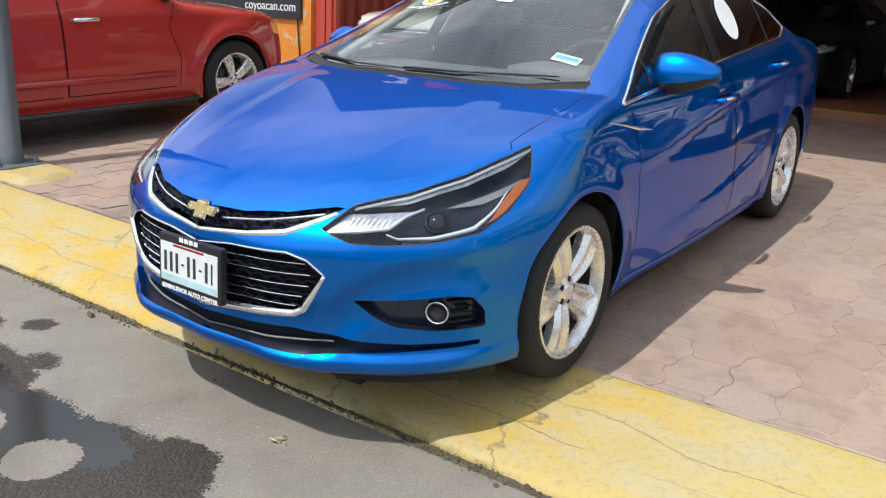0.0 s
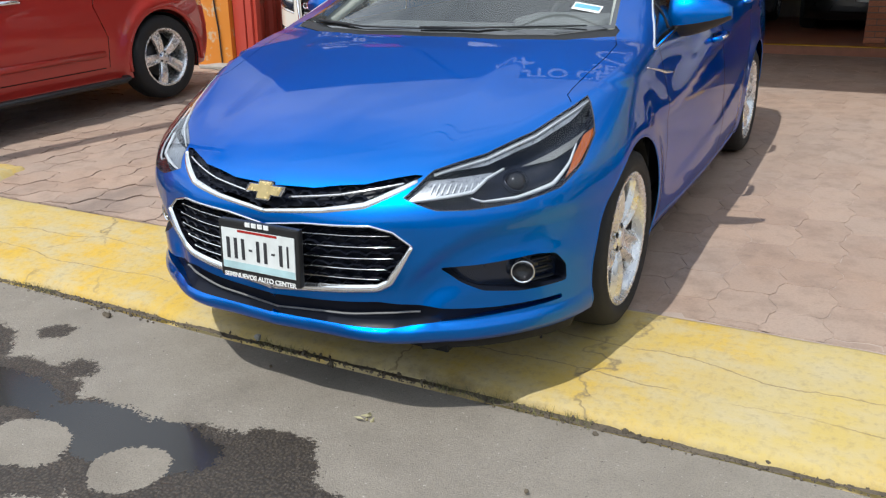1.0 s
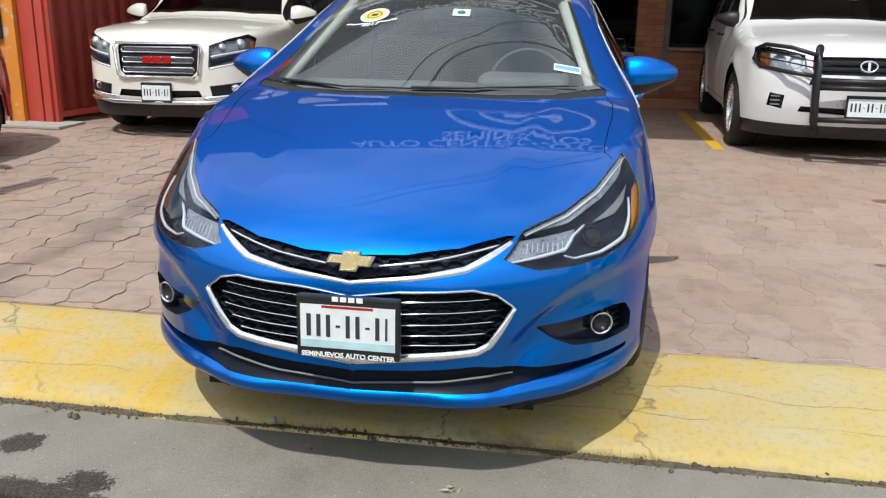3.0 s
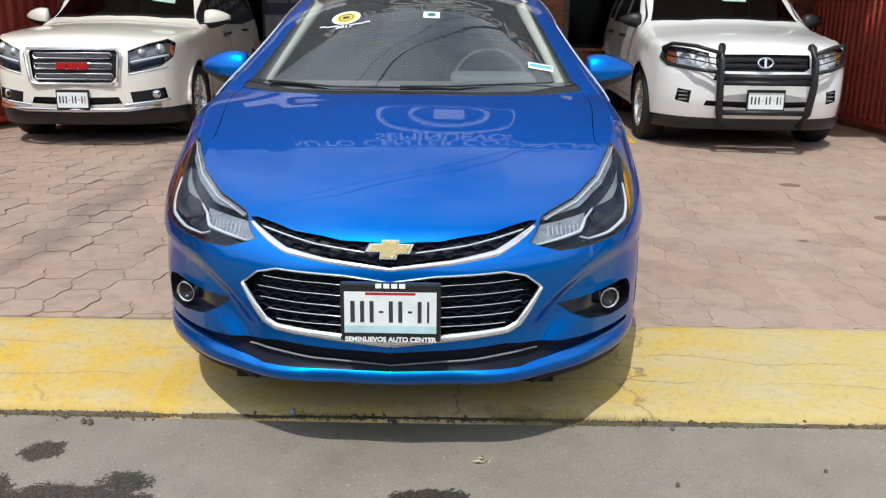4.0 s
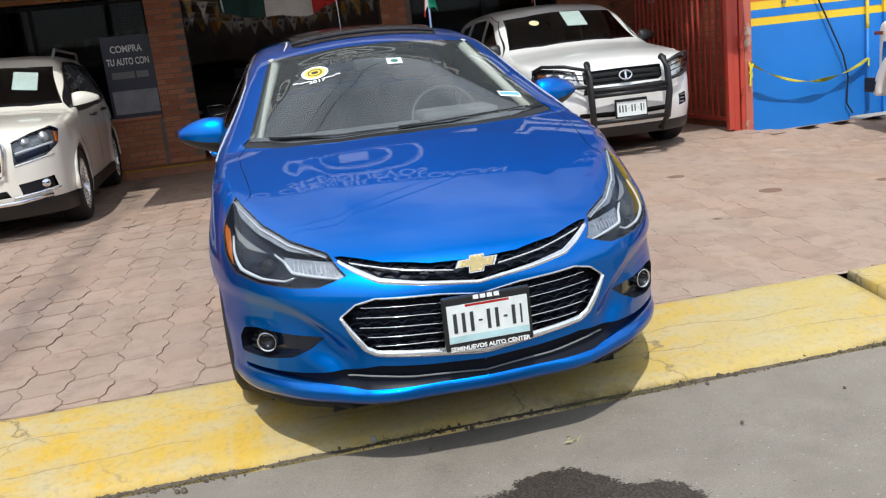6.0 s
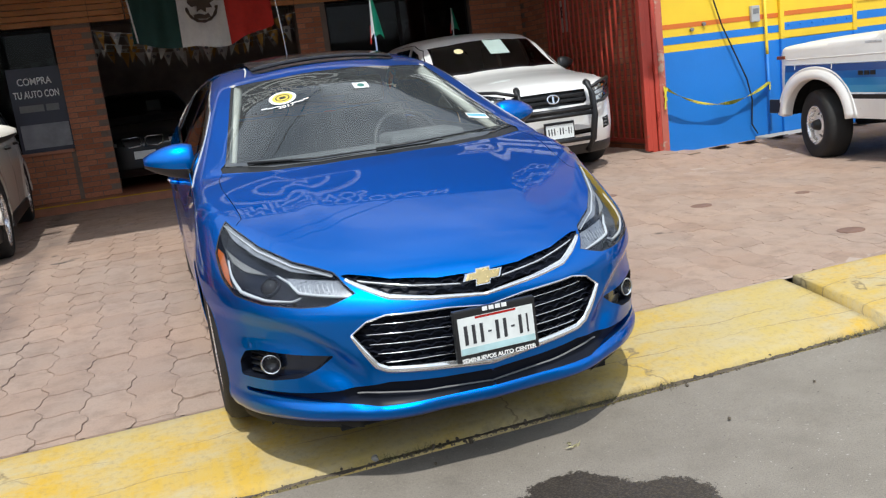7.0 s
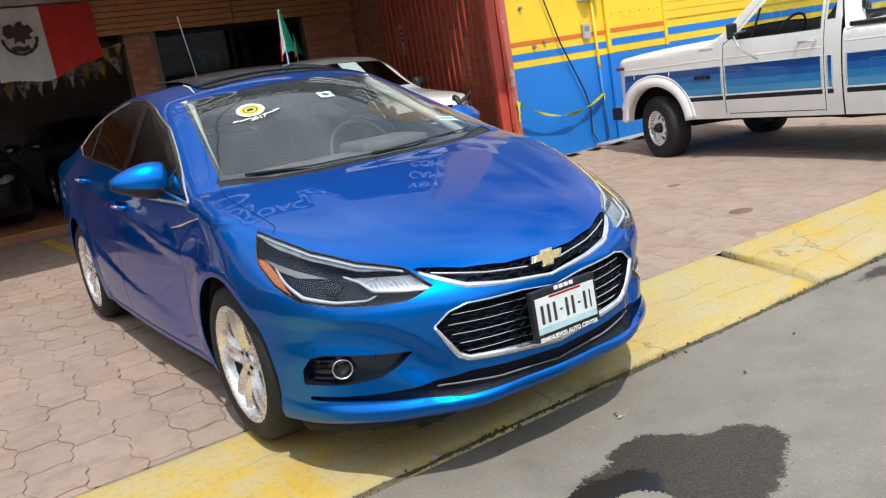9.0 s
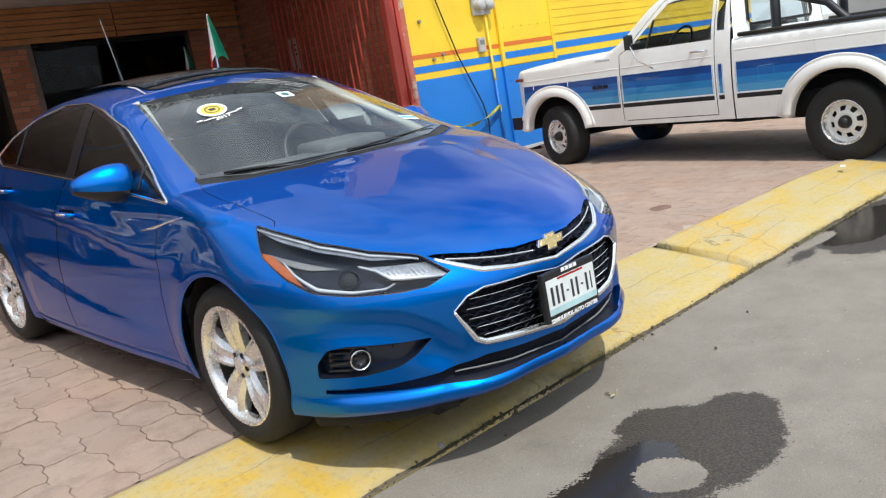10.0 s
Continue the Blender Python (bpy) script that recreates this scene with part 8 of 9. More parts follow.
for cx, cy, lab in ((-1.08, 10.15, "black sedan with twin chrome-framed grilles in the showroom"), (1.25, 11.3, "dark sedan parked deep in the showroom")):
    dk, dc = build_car("sedan", pose(cx, cy, 0.27, 0, 0, 0), lab, BMW, M_BLACKPAINT,
                   edge=[(0, -0.82), (0.3, -0.79), (0.5, -0.66), (0.68, -0.45), (0.76, -0.2)], seam=curve((-0.2, 0.76), (0.2, 0.76), (0.4, 0.73), (1.2, 0.57), (2.0, 0.56), (3.0, 0.60), (3.6, 0.64)),
                   split=curve((0.15, -0.44), (0.6, -0.41), (0.72, -0.3), (0.85, -0.2)), y_end=3.45, low=0.17,
                   lamps=[[(0.36, 0.62), (0.36, 0.70), (0.6, 0.725), (0.75, 0.74), (0.76, 0.66), (0.6, 0.61)]],
                   grilles=[[(0.03, 0.60), (0.03, 0.70), (0.08, 0.725), (0.28, 0.72), (0.27, 0.62), (0.2, 0.585)], [(0.0, 0.27), (0.0, 0.36), (0.45, 0.37), (0.5, 0.28)]], fogs=[[(0.58, 0.33), (0.58, 0.40), (0.7, 0.41), (0.7, 0.34)]],
                   screen=[(-0.1, 0.46), (0.4, 0.5), (0.66, 0.6), (0.54, 1.16), (-0.1, 1.10)], frit=[(-0.1, 0.42), (0.4, 0.46), (0.70, 0.58), (0.56, 1.2), (-0.1, 1.13)],
                   windows=[[(0.6, 1.0), (1.2, 1.27), (1.5, 1.32), (1.5, 1.02)], [(1.58, 1.02), (1.58, 1.32), (2.2, 1.28), (2.6, 1.08)]], dlo=None,
                   doors=[[(0.5, 0.26), (0.45, 0.9), (1.1, 1.30), (1.54, 1.36), (1.54, 0.26)]], arches=[(0, 0.33, 0.375), (2.81, 0.33, 0.375)], wheels=[(0, 0.33), (2.81, 0.33)], step=0.07)
    for s in (-1, 1):
        for y in (0, 2.81):
            wheel(dk, s * 0.79, y, 0.33, 0.33, 0.235, 0.22, "five", s)
        side_mirror(dk, M_BLACKPAINT, 0.90, 0.65, 1.02, s, 1.1)
        kid = [(s * 0.03, 0.60), (s * 0.03, 0.70), (s * 0.08, 0.725), (s * 0.28, 0.72), (s * 0.27, 0.62), (s * 0.2, 0.585)]
        q = BMW.front(np.abs([k[0] for k in kid]), np.array([k[1] for k in kid]))
        part("grille_frame", tube([(k[0], y - 0.004, k[1]) for k, y in zip(kid, q[:, 1])], 0.010, 8, True), M_CHROME, dk, "chrome grille frame", True)
        for px in (0.46, 0.62):
            q = BMW.front(np.array([px]), np.array([0.675]))[0]
            part("lamp_ring", tube([(s * px + 0.042 * math.cos(a), q[1] + 0.012, 0.675 + 0.042 * math.sin(a)) for a in np.linspace(0, math.tau, 16, endpoint=False)], 0.006, 6, True), M_DRL, dk, "pale lamp ring", True)
    part("number_plate", box(-0.15, 0.15, -0.915, -0.90, 0.42, 0.53, 0.004), M_PLATEWHITE, dk)
    part("price_sheet", box(-0.11, 0.11, -0.003, 0.003, -0.15, 0.15), M_WHITEPLASTIC, dk, "white price sheet behind the glass").matrix_basis = pose(0.25, 0.92, 1.17, -58, 0, 0)

# ---- the building, its gates and the neighbour's wall ----
def wall(name, x0, x1, y0, y1, z0, z1, mat, label, category="wall", parent=None):
    return tagged(part(name, box(x0, x1, y0, y1, z0, z1), mat), label, category, kind="structure")


wall("wall_west", -5.15, -4.95, 4.75, 14.0, 0.0, 3.05, M_DARKWALL, "dark plastered inner side wall")
wall("wall_back", -5.1, 5.1, 14.0, 14.2, 0.0, 3.05, M_DARKWALL, "dark plastered rear wall of the showroom")
wall("ceiling", -2.35, 1.45, 3.52, 5.21, 3.05, 3.22, M_CEIL, "shaded flat canopy over the entrance", "ceiling")
wall("ceiling", 3.60, 4.30, 3.60, 5.21, 3.05, 3.22, M_CEIL, "shaded flat canopy over the gate", "ceiling")
wall("ceiling", -5.15, 4.62, 5.21, 14.2, 3.05, 3.22, M_CEIL, "shaded flat ceiling over the entrance", "ceiling")
wall("ceiling", 4.62, 5.15, 5.21, 14.2, 3.05, 3.22, M_CEIL, "shaded flat ceiling beside the brick wall", "ceiling")
wall("wall_inner_east", 4.98, 5.12, 8.95, 14.0, 0.0, 3.05, M_DARKWALL, "dark plastered inner side wall")
wall("floor", -5.0, 5.0, 8.35, 14.0, 0.10, 0.27, M_TERRACOTTA, "raised terracotta floor of the showroom", "floor")
tagged(part("floor_line", box(-4.9, 4.9, 8.33, 8.46, 0.266, 0.274), M_YLINE), "worn yellow line along the step", "floor line", kind="structure")
for x in (1.86, -0.40):
    bm = bmesh.new()
    vs = [bm.verts.new((x + dx, y, 0.176 - 0.02 * (4.62 > y))) for y in (4.62, 7.9) for dx in (-0.05, 0.05)]
    v = [bm.verts.new((x + dx, y, float(rise(np.array(x), np.array(y))) + 0.0035)) for y in (4.62, 7.9) for dx in (-0.055, 0.055)]
    bmesh.ops.delete(bm, geom=vs, context="VERTS")
    bm.faces.new((v[0], v[1], v[3], v[2]))
    tagged(part("parking_line", bm, M_YLINE), "worn yellow parking bay line", "parking line", group="bay lines", kind="structure")

# brick wall with openings: a mortar core, bricks laid on its face
def brick_wall(name, spans, y, z_base, label, axis="x", keep=290, face=-1, x_at=None):
    """spans: (from, to, bottom, top) along the wall. Bricks stand 6 mm proud of the core."""
    core = bmesh.new()
    for a, b, z0, z1 in spans:
        if axis == "x":
            add_box(core, a, b, y, y + 0.24, z0, z1)
        else:
            add_box(core, y, y + 0.2, a, b, z0, z1)
    root = tagged(part(name, core, M_MORTAR), label, "brick wall", kind="structure")
    bw, bh, j = 0.235, 0.062, 0.011
    bmk = bmesh.new()
    add_box(bmk, -bw / 2, bw / 2, -0.006, 0.01, -bh / 2, bh / 2, 0.003)
    me = bpy.data.meshes.new("brick")
    bmk.to_mesh(me)
    bmk.free()
    me.materials.append(M_BRICKO)
    half = bpy.data.meshes.new("brick")
    bmk = bmesh.new()
    add_box(bmk, -bw / 4 + j / 4, bw / 4 - j / 4, -0.006, 0.01, -bh / 2, bh / 2, 0.003)
    bmk.to_mesh(half)
    bmk.free()
    half.materials.append(M_BRICKO)
    rg = random.Random(name)
    spots = []
    for a, b, z0, z1 in spans:
        row = 0
        z = z0 + bh / 2 + j / 2
        while z + bh / 2 < z1 + 0.002:
            x = a
            if row % 2:
                spots.append((x + bw / 4, z, half))
                x += bw / 2 + j / 2
            while x + bw <= b + 0.005:
                spots.append((x + bw / 2, z, me))
                x += bw + j
            if b - x > bw / 2:
                spots.append((x + bw / 4, z, half))
            z += bh + j
            row += 1
    rest = bmesh.new()
    for i, (x, z, d) in enumerate(spots):
        dy = rg.uniform(-0.003, 0.002)
        m = pose(x, y + dy, z, 0, rg.uniform(-0.4, 0.4), 0) if axis == "x" else pose(y - dy * 0, x, z, 0, 0, -90 if face < 0 else 90)
        if i < keep:
            ob = new("brick", d)
            ob.parent = root
            ob.matrix_basis = m
        else:
            w = bw / 2 if d is me else bw / 4 - j / 4
            add_box(rest, -w, w, -0.006, 0.01, -bh / 2, bh / 2, 0, m)
    if len(spots) > keep:
        tagged(part("bricks", rest, M_BRICK, root), "", "", kind="stuff")
    else:
        rest.free()
    return root


def brick_obj_mat():
    m, nt, bs = shader("red_brick_single")
    oi = nt.nodes.new("ShaderNodeObjectInfo")
    r = ramp(nt, oi.outputs["Random"], 0, 1, (0.40, 0.140, 0.070, 1), (0.56, 0.225, 0.12, 1))
    c = mixed(nt, ramp(nt, noise_fac(nt, 60), 0.35, 0.7), r, mixed(nt, 0.35, r, (0.1, 0.04, 0.025, 1)))
    nt.links.new(c, bs.inputs["Base Color"])
    bs.inputs["Roughness"].default_value = 0.85
    bump(nt, bs, noise_fac(nt, 120, 6), 0.5, 0.006)
    return m


M_BRICKO = brick_obj_mat()
brick_wall("wall_north", [(-1.95, -1.47, 0.27, 2.58), (1.30, 1.74, 0.27, 2.58), (1.74, 4.95, 0.27, 0.88), (-4.95, -1.95, 0.27, 0.92), (4.0, 4.95, 0.88, 2.58)], 8.9, 0.27, "red brick piers and low walls of the showroom front")
brick_wall("wall_east", [(5.22, 8.9, 0.1, 3.05)], 4.86, 0.1, "red brick side wall behind the gate", "y", 200)
# timber boards over the openings
tb = thing("timber_fascia", pose(0, 8.84, 2.58), "varnished timber boards over the showroom front", "timber panel", kind="structure")
rg = random.Random(3)
for k in range(6):
    for i in range(5):
        part("plank", box(-4.9 + 1.95 * i, -4.9 + 1.95 * i + 1.935, rg.uniform(-0.004, 0.004), 0.04, 0.078 * k, 0.078 * k + 0.070, 0.006), M_WOOD, tb)
# glazed bays beside the piers
def glazed(name, x0, x1, z0, z1, label, n):
    w = thing(name, pose(0, 8.98, 0), label, "window", kind="structure")
    bm = bmesh.new()
    add_box(bm, x0, x1, 0.0, 0.05, z0, z0 + 0.05)
    add_box(bm, x0, x1, 0.0, 0.05, z1 - 0.05, z1)
    part("window_frame", bm, M_DARK, w)
    for k in range(n + 1):
        x = x0 + (x1 - x0) * k / n
        part("mullion", box(max(x0, x - 0.025), min(x1, x + 0.025), 0.0, 0.05, z0 + 0.05, z1 - 0.05), M_DARK, w)
    for k in range(n):
        a, b = x0 + (x1 - x0) * k / n + 0.026, x0 + (x1 - x0) * (k + 1) / n - 0.026
        part("pane", box(a, b, 0.02, 0.028, z0 + 0.05, z1 - 0.05), M_SHOWGLASS, w)
    part("window_sill", box(x0, x1, -0.14, 0.05, z0 - 0.045, z0 - 0.002, 0.006), M_TERRACOTTA, w)


glazed("window_1", -4.90, -1.96, 0.97, 2.56, "dark glazed showroom window with timber above", 2)
glazed("window_2", 1.75, 3.98, 0.93, 2.56, "dark glazed showroom window beside a brick pier", 2)
ps = thing("poster", pose(-2.27, 8.955, 1.52), "dark blue printed poster in the showroom window", "poster")
part("sheet", box(-0.34, 0.34, 0, 0.006, -0.56, 0.56), plain("dark_poster_print", (0.035, 0.035, 0.055), 0.4, var=0.5, scale=3), ps)
for k, (tx, sz, wd) in enumerate((("COMPRA", 0.13, 0.42), ("TU AUTO CON", 0.13, 0.56))):
    lettering("poster_text", tx, sz, pose(-0.02, -0.002, 0.38 - 0.17 * k, 90, 0, 0), M_WHITEPLASTIC, ps, width=wd, bold=0.002)
bars_text("poster_bars", [0.30, 0.16], 0.09, pose(-0.02, -0.002, 0.03, 90, 0, 0), M_GREY, ps)
part("poster_photo", box(-0.30, 0.30, -0.004, -0.001, -0.50, -0.18), plain("poster_car_photo", (0.25, 0.25, 0.27), 0.4, var=0.6, scale=6), ps)

# big tricolour hung above the entrance
fl = thing("hanging_flag", pose(0.0, 8.72, 3.02), "large green white red flag hung above the entrance", "flag")
def cloth(name, x0, x1, mat, z_l, z_r):
    bm = bmesh.new()
    nx, nz = 26, 14
    vv = []
    for j in range(nz + 1):
        row = []
        for i in range(nx + 1):
            x = x0 + (x1 - x0) * i / nx
            zb = z_l + (z_r - z_l) * i / nx
            z = zb * j / nz - 0.02 * (j / nz) * math.sin(9 * x)
            y = (0.055 * math.sin(6.5 * x + 1.6 * j / nz) + 0.03 * math.sin(15 * x - 1.2 * j / nz)) * (0.25 + 0.75 * j / nz) + 0.012 * math.sin(31 * x + 2.0 * j / nz)
            row.append(bm.verts.new((x + 0.03 * (j / nz) * math.sin(2 * x), y, z)))
        vv.append(row)
    for A, B in zip(vv, vv[1:]):
        for i in range(nx):
            bm.faces.new((A[i], A[i + 1], B[i + 1], B[i]))
    return part(name, bm, mat, fl, "", True)
cloth("green_field", -0.93, -0.32, M_FDGREEN, -0.80, -0.90)
cloth("white_field", -0.32, 0.30, M_FWHITE, -0.90, -0.91)
cloth("red_field", 0.30, 0.93, M_FRED, -0.91, -0.68)
part("flag_pole", tube([(-0.97, 0.02, 0.03), (-0.90, -0.01, -0.78)], 0.012, 8), M_WHITEPLASTIC, fl, "", True)
arc = [(0.165 * math.cos(a), 0.165 * math.sin(a), 0.0) for a in np.linspace(math.pi * 1.0, math.pi * 2.0, 26)]
em2 = part("emblem_wreath", tube(arc, [0.012 + 0.007 * math.sin(2.3 * i) ** 2 for i in range(26)], 6, flat=0.4), M_FBROWN, fl, "dark brown wreath shape")
em2.matrix_basis = pose(-0.01, -0.085, -0.38, 90, 0, 0) @ Matrix.Scale(1.2, 4)
for pts in ([(-0.15, 0.05), (-0.13, 0.13), (-0.06, 0.15), (-0.03, 0.11), (0.0, 0.16), (0.05, 0.17), (0.06, 0.12), (0.11, 0.13), (0.15, 0.06), (0.10, 0.03), (0.12, -0.02), (0.05, -0.02), (0.04, -0.07), (-0.01, -0.03), (-0.06, -0.06), (-0.05, 0.01), (-0.11, 0.0)],
            [(-0.09, -0.13), (-0.10, -0.09), (-0.03, -0.08), (0.02, -0.10), (0.07, -0.08), (0.09, -0.12), (0.03, -0.14)]):
    part("emblem_shape", extruded(pts, 0, 0.006, 0.95), M_FBROWN, em2)
# strings of pennants
rg = random.Random(8)
for y, z0, x0, x1 in ((8.80, 2.47, -1.46, 1.28), (9.2, 2.34, -1.46, 1.28), (9.6, 2.50, -1.5, 1.3), (10.1, 2.32, -1.6, 1.4), (10.7, 2.45, -2.2, 1.9), (9.3, 2.40, 1.76, 3.98), (9.7, 2.25, -4.8, -2.0)):
    line = thing("bunting", pose(0, y, z0), "string of small white and ochre pennants", "bunting", group="pennant strings")
    n = int((x1 - x0) / 0.19)
    sag = lambda t: -0.15 * 4 * t * (1 - t)
    for xe in (x0, x1):
        part("hanger", tube([(xe, 0, 0), (xe, 0, 3.06 - z0)], 0.003, 5), M_CABLE, line)
    part("cord", tube([(x0 + (x1 - x0) * t, 0, sag(t)) for t in np.linspace(0, 1, 17)], 0.003, 5), M_WHITEPLASTIC, line)
    for k in range(n):
        t = (k + 0.5) / n
        x, z = x0 + (x1 - x0) * t, sag(t)
        w, h = rg.uniform(0.050, 0.075), rg.uniform(0.16, 0.25)
        bm = bmesh.new()
        a = rg.uniform(-0.09, 0.09)
        q = [(x - w, 0, z), (x + w, 0, z), (x + rg.uniform(-0.06, 0.06), a, z - h)]
        bm.faces.new([bm.verts.new(v) for v in q])
        bmesh.ops.solidify(bm, geom=bm.faces[:], thickness=0.001)
        pn = part("pennant", bm, M_PENY if rg.random() < 0.35 else M_FWHITE, line)
        if rg.random() < 0.6:
            ob = part("pennant_mark", lathe([(0.026, 0.0), (0.026, 0.002), (0.0005, 0.002)], 12, "z"), M_GREY, pn)
            ob.matrix_basis = pose(x, -0.003 + a * 0.25, z - 0.06, 90, 0, 0)

# canopy board with the dealer's lettering, seen in the bonnet's gloss
cb = thing("canopy_sign", pose(0, 5.05, 3.80), "long dark fascia board with white lettering over the entrance", "sign", kind="structure")
cb.scale = (1.38, 1, 1.38)
part("board", box(-4.9, 3.3, 0.0, 0.13, -0.47, 1.72, 0.01), plain("slate_board", (0.035, 0.037, 0.045), 0.6), cb)
face = lambda x, z: pose(x, -0.003, z, 90, 0, 0)
lettering("sign_text", "AUTO CENTER COYOACAN", 0.26, face(0.15, 1.56), M_WHITEPLASTIC, cb, width=3.7, depth=0.01, bold=0.004)
lettering("sign_text", "SEMINUEVOS", 0.24, face(0.15, 1.38), M_WHITEPLASTIC, cb, width=1.6, depth=0.01, bold=0.004)
ring = [(0.74 * math.cos(a), 0.29 * math.sin(a), 0) for a in np.linspace(0, math.tau, 48, endpoint=False)]
rg1 = part("round_mark", tube(ring, 0.030, 6, True), M_WHITEPLASTIC, cb, "white oval mark")
rg1.matrix_basis = face(0.15, 1.00)
ring = [(0.40 * math.cos(a), 0.16 * math.sin(a), 0) for a in np.linspace(0, math.tau, 40, endpoint=False)]
part("round_mark", tube(ring, 0.030, 6, True), M_WHITEPLASTIC, rg1)
part("mark_block", box(-0.16, 0.16, -0.07, 0.07, 0.0, 0.02), M_WHITEPLASTIC, rg1)
part("red_mark", box(-0.24, 0.24, -0.02, 0.0, -0.15, 0.15, 0.01), M_FRED, cb, "plain red rounded mark").matrix_basis = pose(-2.95, 0, 0.62)
for x, z, ws in ((-2.35, 0.28, [0.16, 0.14]), (-2.2, 0.10, [0.2, 0.16]), (-3.6, 0.60, [0.12, 0.2])):
    bars_text("sign_bars", ws, 0.12, face(x, z), M_WHITEPLASTIC, cb)
lettering("sign_text", "OFICINA:", 0.15, face(-3.35, 0.20), M_WHITEPLASTIC, cb, width=0.75, depth=0.01)
lettering("sign_text", "WHATSAPP:", 0.15, face(-3.30, 0.38), M_WHITEPLASTIC, cb, width=0.85, depth=0.01)
part("white_arrow", box(-1.9, -1.15, -0.02, 0.0, 0.42, 0.60, 0.01), M_WHITEPLASTIC, cb, "plain white banner shape")
for k, tx in enumerate(("VENTA", "CAMBIO", "COMPRA")):
    lettering("sign_text", tx, 0.20, face(3.3, 1.42 - 0.26 * k), M_WHITEPLASTIC, cb, width=0.75, depth=0.01)
for k in range(3):
    bars_text("sign_bars", [0.4, 0.5, 0.3], 0.09, face(2.6, 0.55 - 0.18 * k), M_WHITEPLASTIC, cb)

# orange wall with a dark sign
wall("wall_orange", -9.5, -4.92, 4.55, 4.75, 0.05, 3.6, M_ORANGE, "worn orange painted street wall")
sg = thing("wall_sign", pose(-6.35, 4.53, 1.55), "dark sign with white web addresses on the orange wall", "sign")
part("panel", box(-1.30, 1.30, -0.02, 0.018, -0.55, 1.2, 0.004), M_SIGN, sg)
for k, tx in enumerate(("autocentercoyoacan.com", "coyoacan.com")):
    t_ = lettering("sign_text", tx, 0.15, pose(0.45 if k == 0 else 0.80, -0.022, -0.22 - 0.20 * k, 90, 0, 0), M_WHITEPLASTIC, sg, width=1.55 if k == 0 else 0.85, depth=0.001)
tagged(part("wall_cable", tube([(-5.12, 4.53, 1.1), (-5.10, 4.53, 0.8), (-5.07, 4.53, 0.55), (-5.06, 4.53, 0.2)], 0.009, 6), M_CABLE), "black cable hanging down the orange wall", "cable")
tagged(part("floor_slab", box(-5.15, -4.35, 4.25, 4.7, 0.165, 0.195, 0.008), M_CONCRETE), "pale loose concrete slab by the gate", "slab")

# gates: sheet-metal leaf on the west, open bars on the east
gw = thing("gate", pose(-4.60, 4.62, 0.0, 0, 0, -9), "folded red ribbed sheet-metal gate standing open", "gate", group="entrance gates")
n = 40
bm = bmesh.new()
vv = []
for i in range(n):
    y = 1.75 * i / (n - 1)
    x = 0.030 * ((i % 4) in (1, 2))
    vv.append((bm.verts.new((x, y, 0.24)), bm.verts.new((x, y, 2.95))))
for A, B in zip(vv, vv[1:]):
    bm.faces.new((A[0], B[0], B[1], A[1]))
bmesh.ops.solidify(bm, geom=bm.faces[:], thickness=0.004)
part("ribbed_sheet", bm, M_GATE, gw)
for y in (0.0, 1.75):
    part("gate_post", box(-0.03, 0.04, y - 0.03, y + 0.03, 0.19, 3.0, 0.004), M_GATE, gw)
part("bottom_rail", box(-0.02, 0.045, 0.03, 1.72, 0.24, 0.30, 0.004), M_GATE, gw)
for k in range(3):
    part("front_leaf", box(-0.31 + 0.105 * k, -0.215 + 0.105 * k, -0.06 - 0.012 * (k % 2), -0.02, 0.19, 3.0, 0.004), M_GATE, gw)
ge = thing("gate", pose(4.56, 4.84, 0.0, 0, 0, -2), "red barred steel gate standing open", "gate", group="entrance gates")
for k in range(20):
    y = 0.14 + 0.14 * k
    part("bar", box(-0.013, 0.013, y - 0.014, y + 0.014, 0.27, 3.0, 0.004), M_GATE, ge)
for z in (0.25, 2.95):
    part("rail", box(-0.016, 0.016, 0.0, 2.9, z, z + 0.045, 0.003), M_GATE, ge)
part("gate_post", box(-0.20, -0.135, -0.05, 0.02, 0.19, 3.02, 0.006), M_GATE, ge)
part("gate_post", box(-0.125, -0.06, -0.03, 0.04, 0.17, 3.02, 0.006), M_GATE, ge)
part("gate_post", box(-0.05, 0.0, -0.045, 0.03, 0.17, 3.02, 0.006), M_GATE, ge)
part("jamb_plate", box(0.008, 0.095, -0.035, 0.02, 0.15, 3.02, 0.006), M_GATEOLD, ge, "weathered faded red jamb plate")
part("latch", box(-0.075, -0.045, -0.10, -0.055, 1.05, 1.20, 0.006), M_GATE, ge)
part("hasp", tube([(-0.06, -0.07, 0.55), (-0.06, -0.10, 0.57), (-0.06, -0.10, 0.63), (-0.06, -0.07, 0.65)], 0.008, 6), M_GATE, ge)
es = thing("parking_sign", pose(4.845, 7.5, 1.95, 0, 0, -90), "small pale sign with a letter on the brick wall", "sign")
part("plate_sheet", box(-0.11, 0.11, 0.0, 0.006, -0.22, 0.22, 0.002), M_LINER, es)
lettering("sign_letter", "E", 0.22, pose(0, -0.003, 0.05, 90, 0, 0), M_BLACK, es, width=0.11, bold=0.004)

